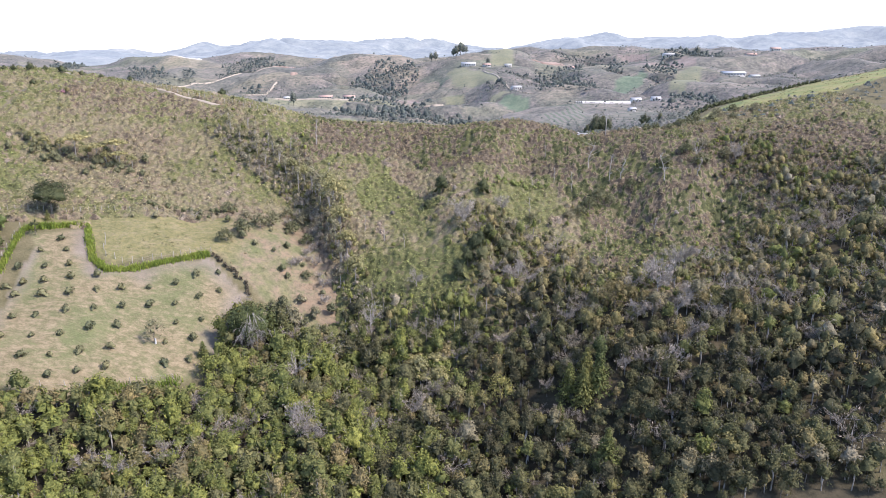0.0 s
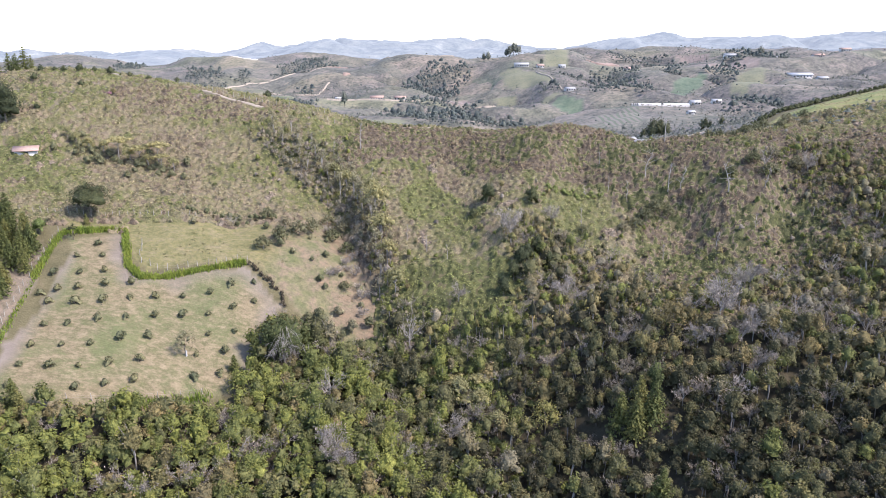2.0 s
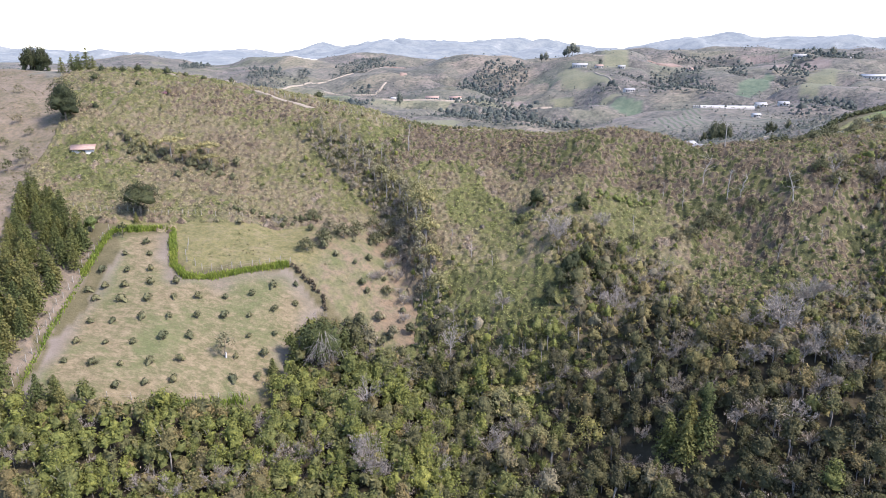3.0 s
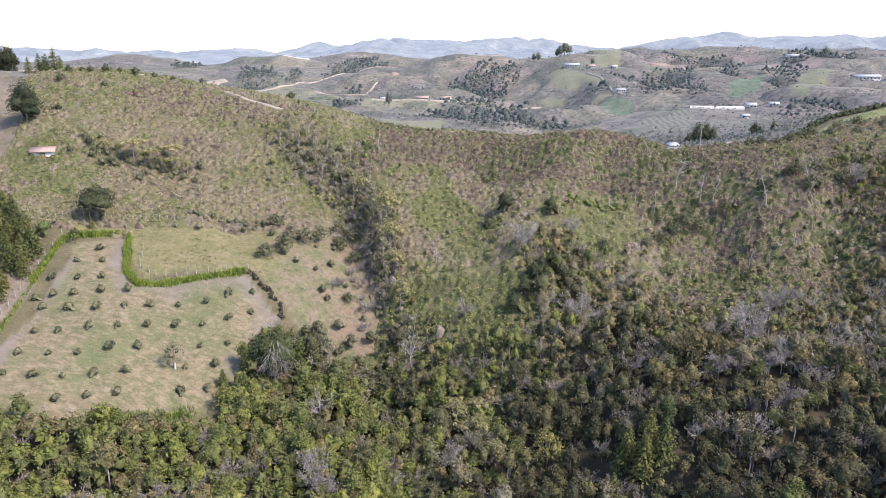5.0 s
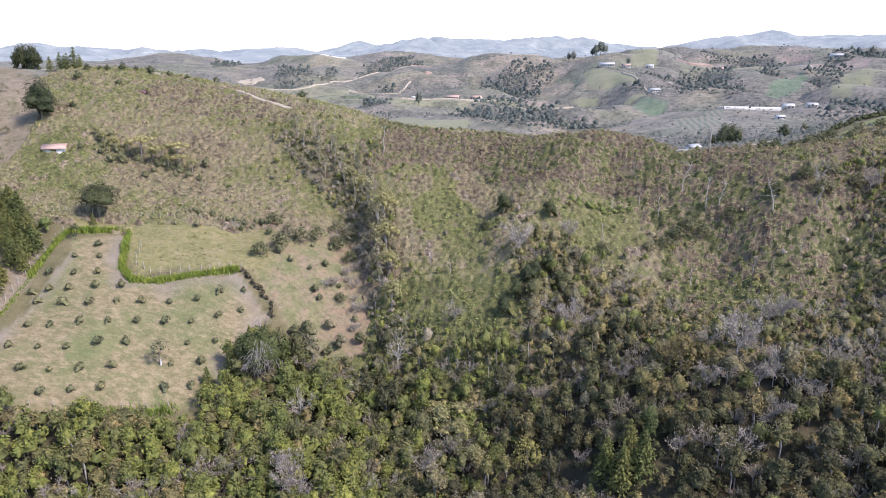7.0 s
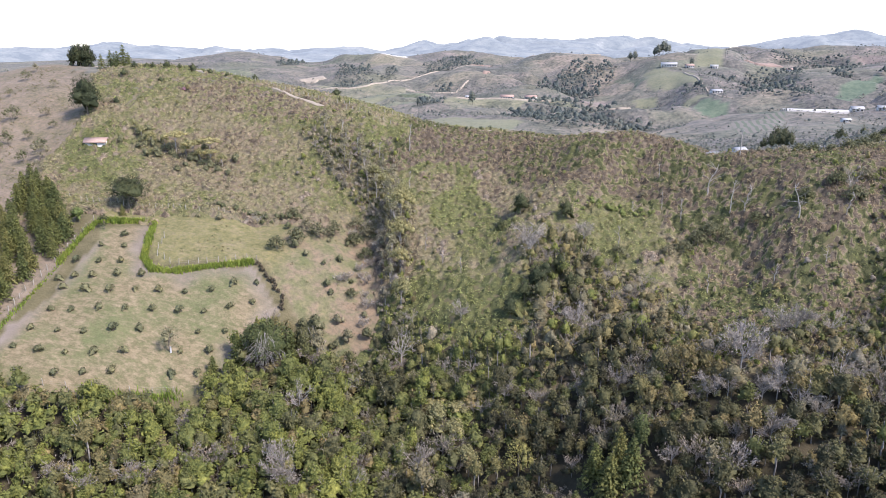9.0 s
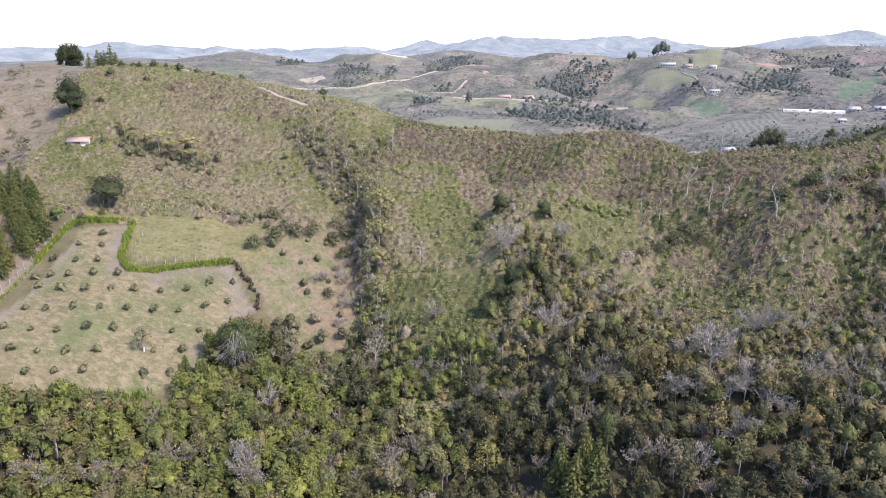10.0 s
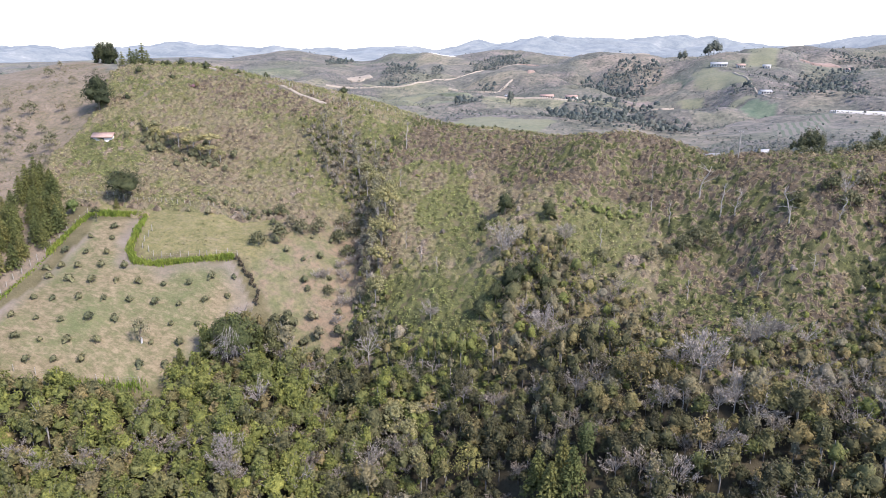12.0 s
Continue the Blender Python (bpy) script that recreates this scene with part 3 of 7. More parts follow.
ORCHARD = [(-88, 145), (-79, 150), (-72, 137), (-67, 137), (-51, 144), (-47, 142), (-42, 139), (-44, 127), (-42, 118), (-56, 108), (-67, 103), (-80, 102), (-81, 108), (-83, 120), (-85, 138)]
PASTURE = [(-90, 147), (-94, 151), (-79, 155), (-69, 158), (-58, 160), (-49, 165), (-40, 176), (-33, 168), (-27, 157), (-23, 146), (-22, 140), (-31, 135), (-37, 137), (-41, 141), (-51, 146), (-68, 139), (-74, 142), (-80, 151)]
BROWN_SLOPE = [(-260, 240), (-171, 226), (-148, 212), (-131, 190), (-126, 177), (-124, 166), (-114, 152), (-112, 140), (-125, 120), (-200, 120), (-280, 180)]
CONIFERS = [(-107, 132), (-116, 152), (-111, 155), (-101, 145), (-94, 143), (-89, 137), (-88, 124), (-83, 110), (-82, 101), (-92, 100), (-104, 116)]
WEST_GULLY = [(-70, 201), (-65, 207), (-54, 207), (-41, 201), (-36, 192), (-29, 178), (-23, 167), (-20, 155), (-16, 144), (-22, 144), (-27, 156), (-33, 169), (-41, 178), (-51, 184), (-59, 192)]
WOODS = [(-64, 80), (-84, 98), (-79, 98), (-66, 102), (-56, 107), (-42, 115), (-44, 128), (-43, 135), (-37, 136), (-31, 133), (-21, 138),
         (-21, 154), (-13, 146), (-3, 143), (7, 146), (6, 152), (2.8, 157.6), (2.5, 164), (4.5, 168), (11.4, 171), (16.5, 168), (24, 165.5), (32, 161), (39, 156), (47.5, 147), (58, 150), (68, 161), (76, 164), (73, 176), (71, 187), (78, 195), (90, 194), (100, 190), (122, 178), (104, 150), (72, 100), (60, 80)]
EAST_MEADOW = [(74, 229), (87, 232), (100, 233), (118, 240), (128, 241), (140, 236), (160, 255), (210, 300), (200, 330), (140, 306), (104, 266), (84, 242)]
EAST_CROP = [(84, 233), (100, 235), (121, 241), (135, 240), (160, 255), (205, 295), (200, 325), (150, 304), (116, 272), (96, 250)]

# far country: woods, an orchard of round trees, meadows, green fields, ploughed land, planted rows
FAR_WOODS = [[(-408, 909), (-469, 1079), (-454, 1134), (-396, 1035), (-370, 946), (-361, 870)], [(-381, 1024), (-388, 1072), (-377, 1098), (-351, 1022)], [(-337, 1053), (-345, 1153), (-328, 1230), (-249, 1145), (-247, 1095), (-290, 1030)],
             [(-176, 597), (-186, 656), (-166, 658), (-151, 604)], [(-580, 1057), (-655, 1211), (-600, 1220), (-550, 1080)], [(96, 719), (128, 931), (162, 934), (163, 802), (139, 706)], [(279, 925), (297, 977), (405, 1038), (343, 890)],
             [(-94, 972), (-92, 1029), (-65, 1042), (-54, 932)], [(-256, 884), (-227, 887), (-221, 830)],
             [(-94, 761), (-47, 854), (-33, 930), (-53, 1007), (-95, 1010), (-109, 885)], [(151, 1041), (171, 1078), (245, 1056), (238, 999), (207, 959), (191, 995)], [(193, 885), (218, 871), (204, 794), (183, 790)],
             [(237, 837), (264, 871), (275, 840), (234, 720), (223, 768)], [(111, 878), (141, 907), (154, 877), (163, 753), (150, 690), (128, 711), (123, 808)],
             [(181, 598), (199, 624), (232, 616), (220, 576), (192, 553), (171, 557)], [(77, 883), (106, 829), (101, 780), (83, 826)], [(41, 783), (64, 772), (64, 738), (44, 745)]]
PINE_VALLEY = [(-94, 761), (-47, 854), (-33, 930), (-53, 1007), (-95, 1010), (-109, 885)]
FAR_ORCHARD = [(-103, 591), (-79, 711), (-40, 763), (21, 599), (22, 504), (-55, 494), (-73, 533)]
FAR_MEADOWS = [[(0, 890), (16, 908), (60, 852), (63, 789), (18, 820)], [(-14, 792), (-2, 802), (22, 766), (14, 737)], [(36, 714), (58, 737), (66, 728), (49, 702)], [(206, 663), (261, 796), (300, 833), (266, 717), (225, 655)],
               [(62, 1060), (98, 1017), (94, 931), (67, 901)], [(-140, 450), (-60, 445), (-62, 500), (-110, 520)]]
FAR_FIELDS = [[(53, 698), (66, 720), (82, 704), (82, 654), (64, 680)], [(165, 697), (182, 762), (232, 833), (222, 777), (181, 713)]]
FAR_PLOUGHED = [[(-66, 745), (-32, 832), (-25, 773), (-51, 746)], [(227, 892), (245, 897), (317, 920), (304, 866), (243, 860)], [(250, 1054), (296, 1044), (290, 981), (252, 981)]]
FAR_ROWS = [(72, 521), (111, 574), (97, 475), (72, 457)]


def in_any(x, y, polys, jitter=0.0):
    """Whether points lie in one of several polygons with frayed edges."""
    x, y = x + jitter * vnoise(x, y, 22, 25), y + jitter * vnoise(x, y, 22, 26)
    hit = np.zeros(np.shape(x), bool)
    for poly in polys:
        hit |= inside(x, y, poly)
    return hit


def polar_sheet(bearings, distances, height):
    """A sheet of ground round the valley's mouth, finer where it is near."""
    b, d = np.meshgrid(bearings, distances)
    x, y = 20 + d * np.sin(b), 5 + d * np.cos(b)
    z = height(x.ravel(), y.ravel())
    n, m = len(bearings), len(distances)
    i = np.arange(n - 1)[None, :] + n * np.arange(m - 1)[:, None]
    faces = np.stack([i, i + 1, i + 1 + n, i + n], -1).reshape(-1, 4)
    return np.stack([x.ravel(), y.ravel(), z], 1), faces


def soft(mask, x, y, jitter=1.2):
    return mask(x + jitter * vnoise(x, y, 3.5, 21), y + jitter * vnoise(x, y, 3.5, 22)).astype(float)


def thicket(x, y):
    """How thickly the far hills are grown over: most in their folds."""
    fold = 1 - np.abs(vnoise(x, y, 120, 3)) * 2
    wx_, wy_ = x + 26 * vnoise(x, y, 90, 15), y + 26 * vnoise(x, y, 90, 16)
    ravine = np.clip(1 - 2.6 * np.abs(vnoise(wx_, wy_, 105, 17)), 0, 1)
    return np.clip(0.38 - 0.45 * fold + 0.5 * ravine + 0.6 * vnoise(x, y, 60, 81) + 0.45 * vnoise(x, y, 24, 82), 0, 1)


bearings = np.radians(np.r_[np.linspace(-180, -58, 34)[:-1], np.linspace(-58, 44, 340), np.linspace(50, 180, 36)[1:]])
distances = np.r_[0.0, 8, 20, 34, 48, np.geomspace(60, 330, 170), np.geomspace(334, 2500, 190)[1:]]
gv, gf = polar_sheet(bearings, distances, land)
gx, gy = gv[:, 0], gv[:, 1]
gr = np.hypot(gx - 20, gy - 5)
orchard = soft(lambda a, b: inside(a, b, ORCHARD), gx, gy, 0.8)
edge = np.minimum(near_line(gx, gy, [(-80, 150), (-72, 137), (-67, 137), (-51, 144), (-42, 139), (-44, 127), (-42, 118)]), near_line(gx, gy, [(-85, 138), (-83, 120), (-80, 102)]))
bare = np.clip(0.85 - edge / 4.2 + 0.55 * vnoise(gx, gy, 5.0, 31), 0, 1)
crop_rows = inside(gx, gy, EAST_CROP) & (vnoise(gx, gy, 14, 33) > -0.5)
meadow = (inside(gx, gy, EAST_MEADOW) | in_any(gx, gy, FAR_MEADOWS, 6.0)).astype(float)
for cx, cy, rx_, ry_ in ((-300, 740, 60, 50), (-250, 660, 40, 40)):
    meadow = np.maximum(meadow, ((((gx - cx) / rx_) ** 2 + ((gy - cy) / ry_) ** 2) < 1 + 0.5 * vnoise(gx, gy, 25, 35)).astype(float))
covers = {
    "orchard": orchard, "bare": bare, "lush": np.clip((-44 - gx + 5 * vnoise(gx, gy, 8, 37)) / 8, 0, 1),
    "pasture": soft(lambda a, b: inside(a, b, PASTURE), gx, gy),
    "brown": soft(lambda a, b: inside(a, b, BROWN_SLOPE) | inside(a, b, CONIFERS), gx, gy, 2.5),
    "woods": soft(lambda a, b: inside(a, b, WOODS), gx, gy, 2.0),
    "thicket": np.clip(thicket(gx, gy) + 0.45 * np.clip((gx - 20) / 60, 0, 1), 0, 1), "far": np.clip((gr - 232) / 20 + (np.abs(gx - 60) > 260), 0, 1) * ~inside(gx, gy, [(66, 215), (260, 215), (330, 400), (170, 322), (100, 262), (78, 236)]), "meadow": meadow, "field": in_any(gx, gy, FAR_FIELDS, 4.0).astype(float), "ploughed": in_any(gx, gy, FAR_PLOUGHED, 6.0).astype(float), "rows": inside(gx, gy, FAR_ROWS).astype(float), "crop": crop_rows.astype(float),
}
ground = tagged(new("ground", build_mesh("ground", gv, gf, [land_cover], floats=covers, smooth=True)), "hilly land with scrub slopes, dry pasture and woodland floor", "ground", kind="structure")


def range_height(x, y):
    r = np.hypot(x - 20, y - 5)
    lift = np.exp(-((r - 4300) / 450.0) ** 2)
    front = np.clip((r - 2500) / 500, 0, 1) * np.clip((4300 - r) / 500, 0, 1)
    ridge = 1 - 2 * np.abs(vnoise(x, y, 520, 44))
    spur = np.clip(1 - 2.2 * np.abs(vnoise(x + 40 * vnoise(x, y, 150, 46), y, 330, 47)), 0, 1) * 34 + np.clip(1 - 2.2 * np.abs(vnoise(x, y, 160, 48)), 0, 1) * 14
    spur = spur * np.clip((r - 2900) / 700, 0, 1) * np.clip((4290 - r) / 160, 0, 1)
    return land(x, y) - 3 - spur + lift * (9 * vnoise(x, y, 260, 41) + 11 * vnoise(x, y, 130, 42) + 8 * vnoise(x, y, 55, 43) + 4 * vnoise(x, y, 24, 49)) + front * (34 * ridge + 14 * vnoise(x, y, 190, 45) - 14)


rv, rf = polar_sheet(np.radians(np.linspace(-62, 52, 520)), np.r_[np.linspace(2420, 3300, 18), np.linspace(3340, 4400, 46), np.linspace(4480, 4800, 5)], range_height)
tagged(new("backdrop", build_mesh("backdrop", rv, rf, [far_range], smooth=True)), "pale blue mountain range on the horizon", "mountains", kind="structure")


# ---- plant forms ----
def limb(rng, start, way, length, radius, bends=3, droop=0.0, sides=4):
    pts, p, w = [np.array(start, float)], np.array(start, float), np.array(way, float)
    w /= np.linalg.norm(w)
    for _ in range(bends):
        w = w + rng.normal(0, 0.22, 3) + (0, 0, -droop)
        w /= np.linalg.norm(w)
        p = p + w * length / bends
        pts.append(p)
    return pts, tube(pts, np.linspace(radius, radius * 0.3, bends + 1), sides)


BLOB_V = np.array([(x, y, z) for z in (-1, 1) for y in (-1, 1) for x in (-1, 1)], float) / 3 ** 0.5
BLOB_F = np.array([(0, 2, 3, 1), (4, 5, 7, 6), (0, 1, 5, 4), (1, 3, 7, 5), (3, 2, 6, 7), (2, 0, 4, 6)])


def clump_cores(rng, clumps, radius, share=0.7, flat=1.0):
    """Uneven inner masses of foliage, so that crowns are not seen through."""
    out = []
    for c, r in zip(clumps, radius):
        a = rng.uniform(0, 6.28)
        spin = np.array([(math.cos(a), -math.sin(a), 0), (math.sin(a), math.cos(a), 0.35), (0.2, -0.3, 0.95)])
        out.append((c + (BLOB_V @ spin.T) * (1, 1, flat) * r * share * rng.uniform(0.8, 1.2, (len(BLOB_V), 1)), BLOB_F))
    return out


def crown_cards(rng, clumps, radius, per, size, slim=0.62, bias=0.7, flat=1.0, core=0.0):
    """Leaf sprays over rounded clumps."""
    cs, ns = [], []
    for c, r in zip(clumps, radius):
        d = rng.normal(0, 1, (per, 3))
        d[:, 2] = np.abs(d[:, 2]) * 0.9 - 0.25
        d /= np.linalg.norm(d, axis=1)[:, None]
        cs.append(c + d * (1, 1, flat) * r * rng.uniform(0.72, 1.1, per)[:, None])
        ns.append(d + (0, 0, 0.35))
    cards = leaf_cards(rng, np.concatenate(cs), np.concatenate(ns), size, slim, bias)
    return join([cards] + clump_cores(rng, clumps, radius, core, flat)) if core else cards


def canopy(seed, tall, wide, puffs=12, per=15, size=0.18, skirt=4, lean=0.0, limbs=3, fat=1.0, cores=4, slim=0.62):
    """A tree whose crown is a loose heap of leafy puffs of uneven size: (trunk with limbs, crown)."""
    rng = np.random.default_rng(seed)
    stretch, cs, rs = rng.uniform(0.82, 1.2), [], []
    for k in range(puffs):
        a, q = k * 2.4 + rng.uniform(-0.7, 0.7), math.sqrt((k + 0.5) / puffs)
        rr = wide * 0.42 * q * rng.uniform(0.6, 1.15)
        cs.append(np.array([rr * stretch * math.cos(a) + lean * tall * 0.5, rr / stretch * math.sin(a), tall * (0.9 - 0.4 * q * q * rng.uniform(0.5, 1.4) + rng.normal(0, 0.06))]))
        rs.append(wide * fat * rng.uniform(0.13, 0.25))
    for k in range(skirt):
        a = k * 6.28 / skirt + rng.uniform(-0.6, 0.6)
        cs.append(np.array([wide * 0.36 * math.cos(a), wide * 0.36 * math.sin(a), tall * rng.uniform(0.28, 0.5)]))
        rs.append(wide * fat * rng.uniform(0.15, 0.22))
    wood = [tube([(0, 0, -0.6), (rng.normal(0, 0.12), rng.normal(0, 0.12), tall * 0.35), (lean * tall * 0.4, rng.normal(0, 0.15), tall * 0.75)], [0.02 * tall, 0.016 * tall, 0.006 * tall], 5)]
    for k in range(limbs):
        c = cs[(3 + k * 3) % puffs]
        wood.append(tube([(0, 0, tall * rng.uniform(0.3, 0.5)), c * (0.6, 0.6, 0.85), c], [0.009 * tall, 0.006 * tall, 0.003 * tall], 4))
    cards = crown_cards(rng, cs, rs, per, size, slim, 0.8)
    pick = np.argsort(rs)[::-1][:cores]
    return join(wood), join([cards] + clump_cores(rng, [cs[k] - (0, 0, 0.15 * rs[k]) for k in pick], [rs[k] for k in pick], 0.47))


def heap(seed, tall, wide, puffs=9, rows=9, cols=15, leaves=110, size=0.10, low=2.25, limbs=2, lean=0.0, spread=1.0, mid=0.58, rough=0.21, sag=0.42):
    """A tree with one closed crown of swelling leafy puffs and a fringe of small sprays: (trunk with limbs, crown)."""
    rng = np.random.default_rng(seed)
    heart = np.array([lean * tall * 0.5, 0.0, tall * mid])
    stretch, cs, rs = rng.uniform(0.85, 1.18), [], []
    for k in range(puffs):
        a, q = k * 2.4 + rng.uniform(-0.5, 0.5), math.sqrt((k + 0.4) / puffs)
        rr = wide * 0.37 * q * rng.uniform(0.7, 1.2) * spread
        cs.append(np.array([rr * stretch * math.cos(a), rr / stretch * math.sin(a), tall * ((0.92 - mid) - sag * q * q * rng.uniform(0.6, 1.5)) - wide * 0.12]))
        rs.append(wide * rng.uniform(0.10, 0.22))
    cs, rs = np.array(cs), np.array(rs)

    def reach(d):
        b = d @ cs.T
        disc = b * b - ((cs ** 2).sum(1) - rs ** 2)
        hit = np.where(disc > 0, b + np.sqrt(np.maximum(disc, 0)), 0)
        return np.maximum(hit.max(1), 0.24 * wide)
    th = np.linspace(0.16, low, rows)
    way = np.array([(math.sin(t) * math.cos(2 * math.pi * (k + 0.5 * (r % 2)) / cols), math.sin(t) * math.sin(2 * math.pi * (k + 0.5 * (r % 2)) / cols), math.cos(t)) for r, t in enumerate(th) for k in range(cols)])
    mass = heart + way * (reach(way) * (0.76 if leaves >= 30 else 0.83) * rng.uniform(1 - rough, 1 + rough, len(way)))[:, None]
    faces = [(r * cols + k, (r + 1) * cols + k, (r + 1) * cols + (k + 1) % cols, r * cols + (k + 1) % cols) for r in range(rows - 1) for k in range(cols)]
    faces += [(0, k, k + 1, k + 2) for k in range(1, cols - 2, 2)]
    tufts_ = max(leaves // 7, 1)
    d = rng.normal(0, 1, (tufts_, 3))
    d[:, 2] = np.where(d[:, 2] < -0.6, -d[:, 2], d[:, 2])
    d /= np.linalg.norm(d, axis=1)[:, None]
    own = rng.integers(0, tufts_, leaves)
    out_ = rng.uniform(0.84, 1.16, tufts_)[own] * rng.uniform(0.92, 1.07, leaves)
    d = d[own] + rng.normal(0, 0.34 * size / (0.1 + 0.06 * wide), (leaves, 3))
    d /= np.linalg.norm(d, axis=1)[:, None]
    spots = heart + d * (reach(d) * out_)[:, None]
    cards = leaf_cards(rng, spots, d + (0, 0, 0.5), size, 0.55, 0.75)
    wood = [tube([(0, 0, -0.6), (rng.normal(0, 0.1), rng.normal(0, 0.1), tall * 0.35), heart], [0.02 * tall, 0.016 * tall, 0.008 * tall], 5)]
    for k in range(limbs):
        at = cs[(2 + 3 * k) % puffs]
        tip = heart + at + (at / (np.linalg.norm(at) + 1e-6) + (0, 0, 0.5)) * rs[(2 + 3 * k) % puffs] * 1.15
        wood.append(tube([(0, 0, tall * rng.uniform(0.28, 0.45)), heart + at * 0.55, heart + at * 0.95, tip], [0.012 * tall, 0.009 * tall, 0.007 * tall, 0.004 * tall], 4))
    return join(wood), join([(mass, np.array(faces)), cards])


def twiggy(seed, tall, wide, boughs=6, twigs=3, sprigs=230, reach=0.5):
    """A leafless or thinly leaved crown: pale forking boughs under a haze of fine upright twigs."""
    rng = np.random.default_rng(seed)
    wood, tips = [tube([(0, 0, -0.6), (rng.normal(0, 0.1), rng.normal(0, 0.1), tall * 0.3), (rng.normal(0, 0.15), rng.normal(0, 0.15), tall * 0.55)], [0.016 * tall, 0.012 * tall, 0.008 * tall], 5)], []
    for k in range(boughs):
        a = k * 2 * math.pi / boughs + rng.uniform(-0.5, 0.5)
        pts, geo = limb(rng, (0, 0, tall * rng.uniform(0.25, 0.5)), (math.cos(a), math.sin(a), rng.uniform(0.6, 1.6)), math.hypot(wide * 0.46, tall * 0.45) * rng.uniform(0.75, 1.0), 0.0085 * tall, 3)
        wood.append(geo)
        tips += pts[2:]
        for _ in range(twigs):
            b = a + rng.normal(0, 0.8)
            tp, tg = limb(rng, pts[rng.integers(1, 4)], (math.cos(b), math.sin(b), rng.uniform(0.3, 1.6)), wide * rng.uniform(0.15, 0.32), 0.0045 * tall, 2, sides=3)
            wood.append(tg)
            tips += tp[1:]
    tips = np.array(tips)
    at = tips[rng.integers(0, len(tips), sprigs)] + rng.normal(0, wide * 0.055, (sprigs, 3))
    way = at - (0, 0, tall * 0.35)
    way = way / (np.linalg.norm(way, axis=1)[:, None] + 1e-6) + rng.normal(0, 0.45, (sprigs, 3))
    way /= np.linalg.norm(way, axis=1)[:, None]
    side = np.cross(way, rng.normal(0, 1, (sprigs, 3)))
    side /= np.linalg.norm(side, axis=1)[:, None] + 1e-6
    ln, wd = reach * rng.uniform(0.6, 1.3, sprigs)[:, None], 0.046 * rng.uniform(0.6, 1.5, sprigs)[:, None]
    v_ = np.stack([at - way * ln * 0.5, at + side * wd, at + way * ln * 0.5, at - side * wd], 1).reshape(-1, 3)
    return join(wood), (v_, np.arange(4 * sprigs).reshape(-1, 4))


def dry_tree(seed, tall, wide, boughs=7, twigs=7, leaves=60, size=0.13):
    """A nearly leafless tree: pale boughs that fork into twigs, a haze of dry sprays."""
    rng = np.random.default_rng(seed)
    wood, tips = [tube([(0, 0, -0.6), (rng.normal(0, 0.1), rng.normal(0, 0.1), tall * 0.28), (rng.normal(0, 0.2), rng.normal(0, 0.2), tall * 0.5)], [0.017 * tall, 0.013 * tall, 0.008 * tall], 5)], []
    for k in range(boughs):
        a = k * 2 * math.pi / boughs + rng.uniform(-0.4, 0.4)
        pts, geo = limb(rng, (0, 0, tall * rng.uniform(0.25, 0.5)), (math.cos(a), math.sin(a), rng.uniform(0.7, 1.5)), math.hypot(wide * 0.5, tall * 0.45) * rng.uniform(0.75, 1.05), 0.008 * tall, 3)
        wood.append(geo)
        for _ in range(twigs):
            at = pts[rng.integers(1, len(pts))]
            b = a + rng.normal(0, 0.8)
            tp, tg = limb(rng, at, (math.cos(b), math.sin(b), rng.uniform(0.2, 1.4)), wide * rng.uniform(0.12, 0.3), 0.0045 * tall, 2, sides=3)
            wood.append(tg)
            tips += tp[1:]
    tips = np.array(tips)
    cs = tips[rng.integers(0, len(tips), max(leaves, 4))] + rng.normal(0, wide * 0.05, (max(leaves, 4), 3))
    out = cs - cs.mean(0)
    out /= np.linalg.norm(out, axis=1)[:, None] + 1e-6
    return join(wood), leaf_cards(rng, cs, out, size, 0.35, 0.4)


def snag_tree(seed, tall, lean=0.05, limbs=6, reach=1.6, crook=0.25):
    """A dead tree: one crooked trunk to the top and a few short contorted limbs: (trunk, twigs)."""
    rng = np.random.default_rng(seed)
    n = 7
    pts = np.array([(lean * tall * q + rng.normal(0, crook) * (0 < q < 1), rng.normal(0, crook) * (0 < q < 1), tall * q - 0.5 * (q == 0)) for q in np.linspace(0, 1, n)])
    wood, twig = [tube(pts, np.linspace(0.021, 0.007, n) * tall, 6)], []
    for k in range(limbs):
        at = pts[rng.integers(2, n - 1)] + (0, 0, rng.uniform(-0.3, 0.3))
        a = rng.uniform(0, 6.28)
        lp, lg = limb(rng, at, (math.cos(a), math.sin(a), rng.uniform(0.2, 1.3)), reach * rng.uniform(0.5, 1.2), 0.009 * tall, 3)
        wood.append(lg)
        for _ in range(3):
            b = a + rng.normal(0, 0.7)
            twig.append(limb(rng, lp[rng.integers(1, 4)], (math.cos(b), math.sin(b), rng.uniform(0.0, 1.2)), reach * rng.uniform(0.3, 0.6), 0.004 * tall, 2, sides=3)[1])
    return join(wood), join(twig)


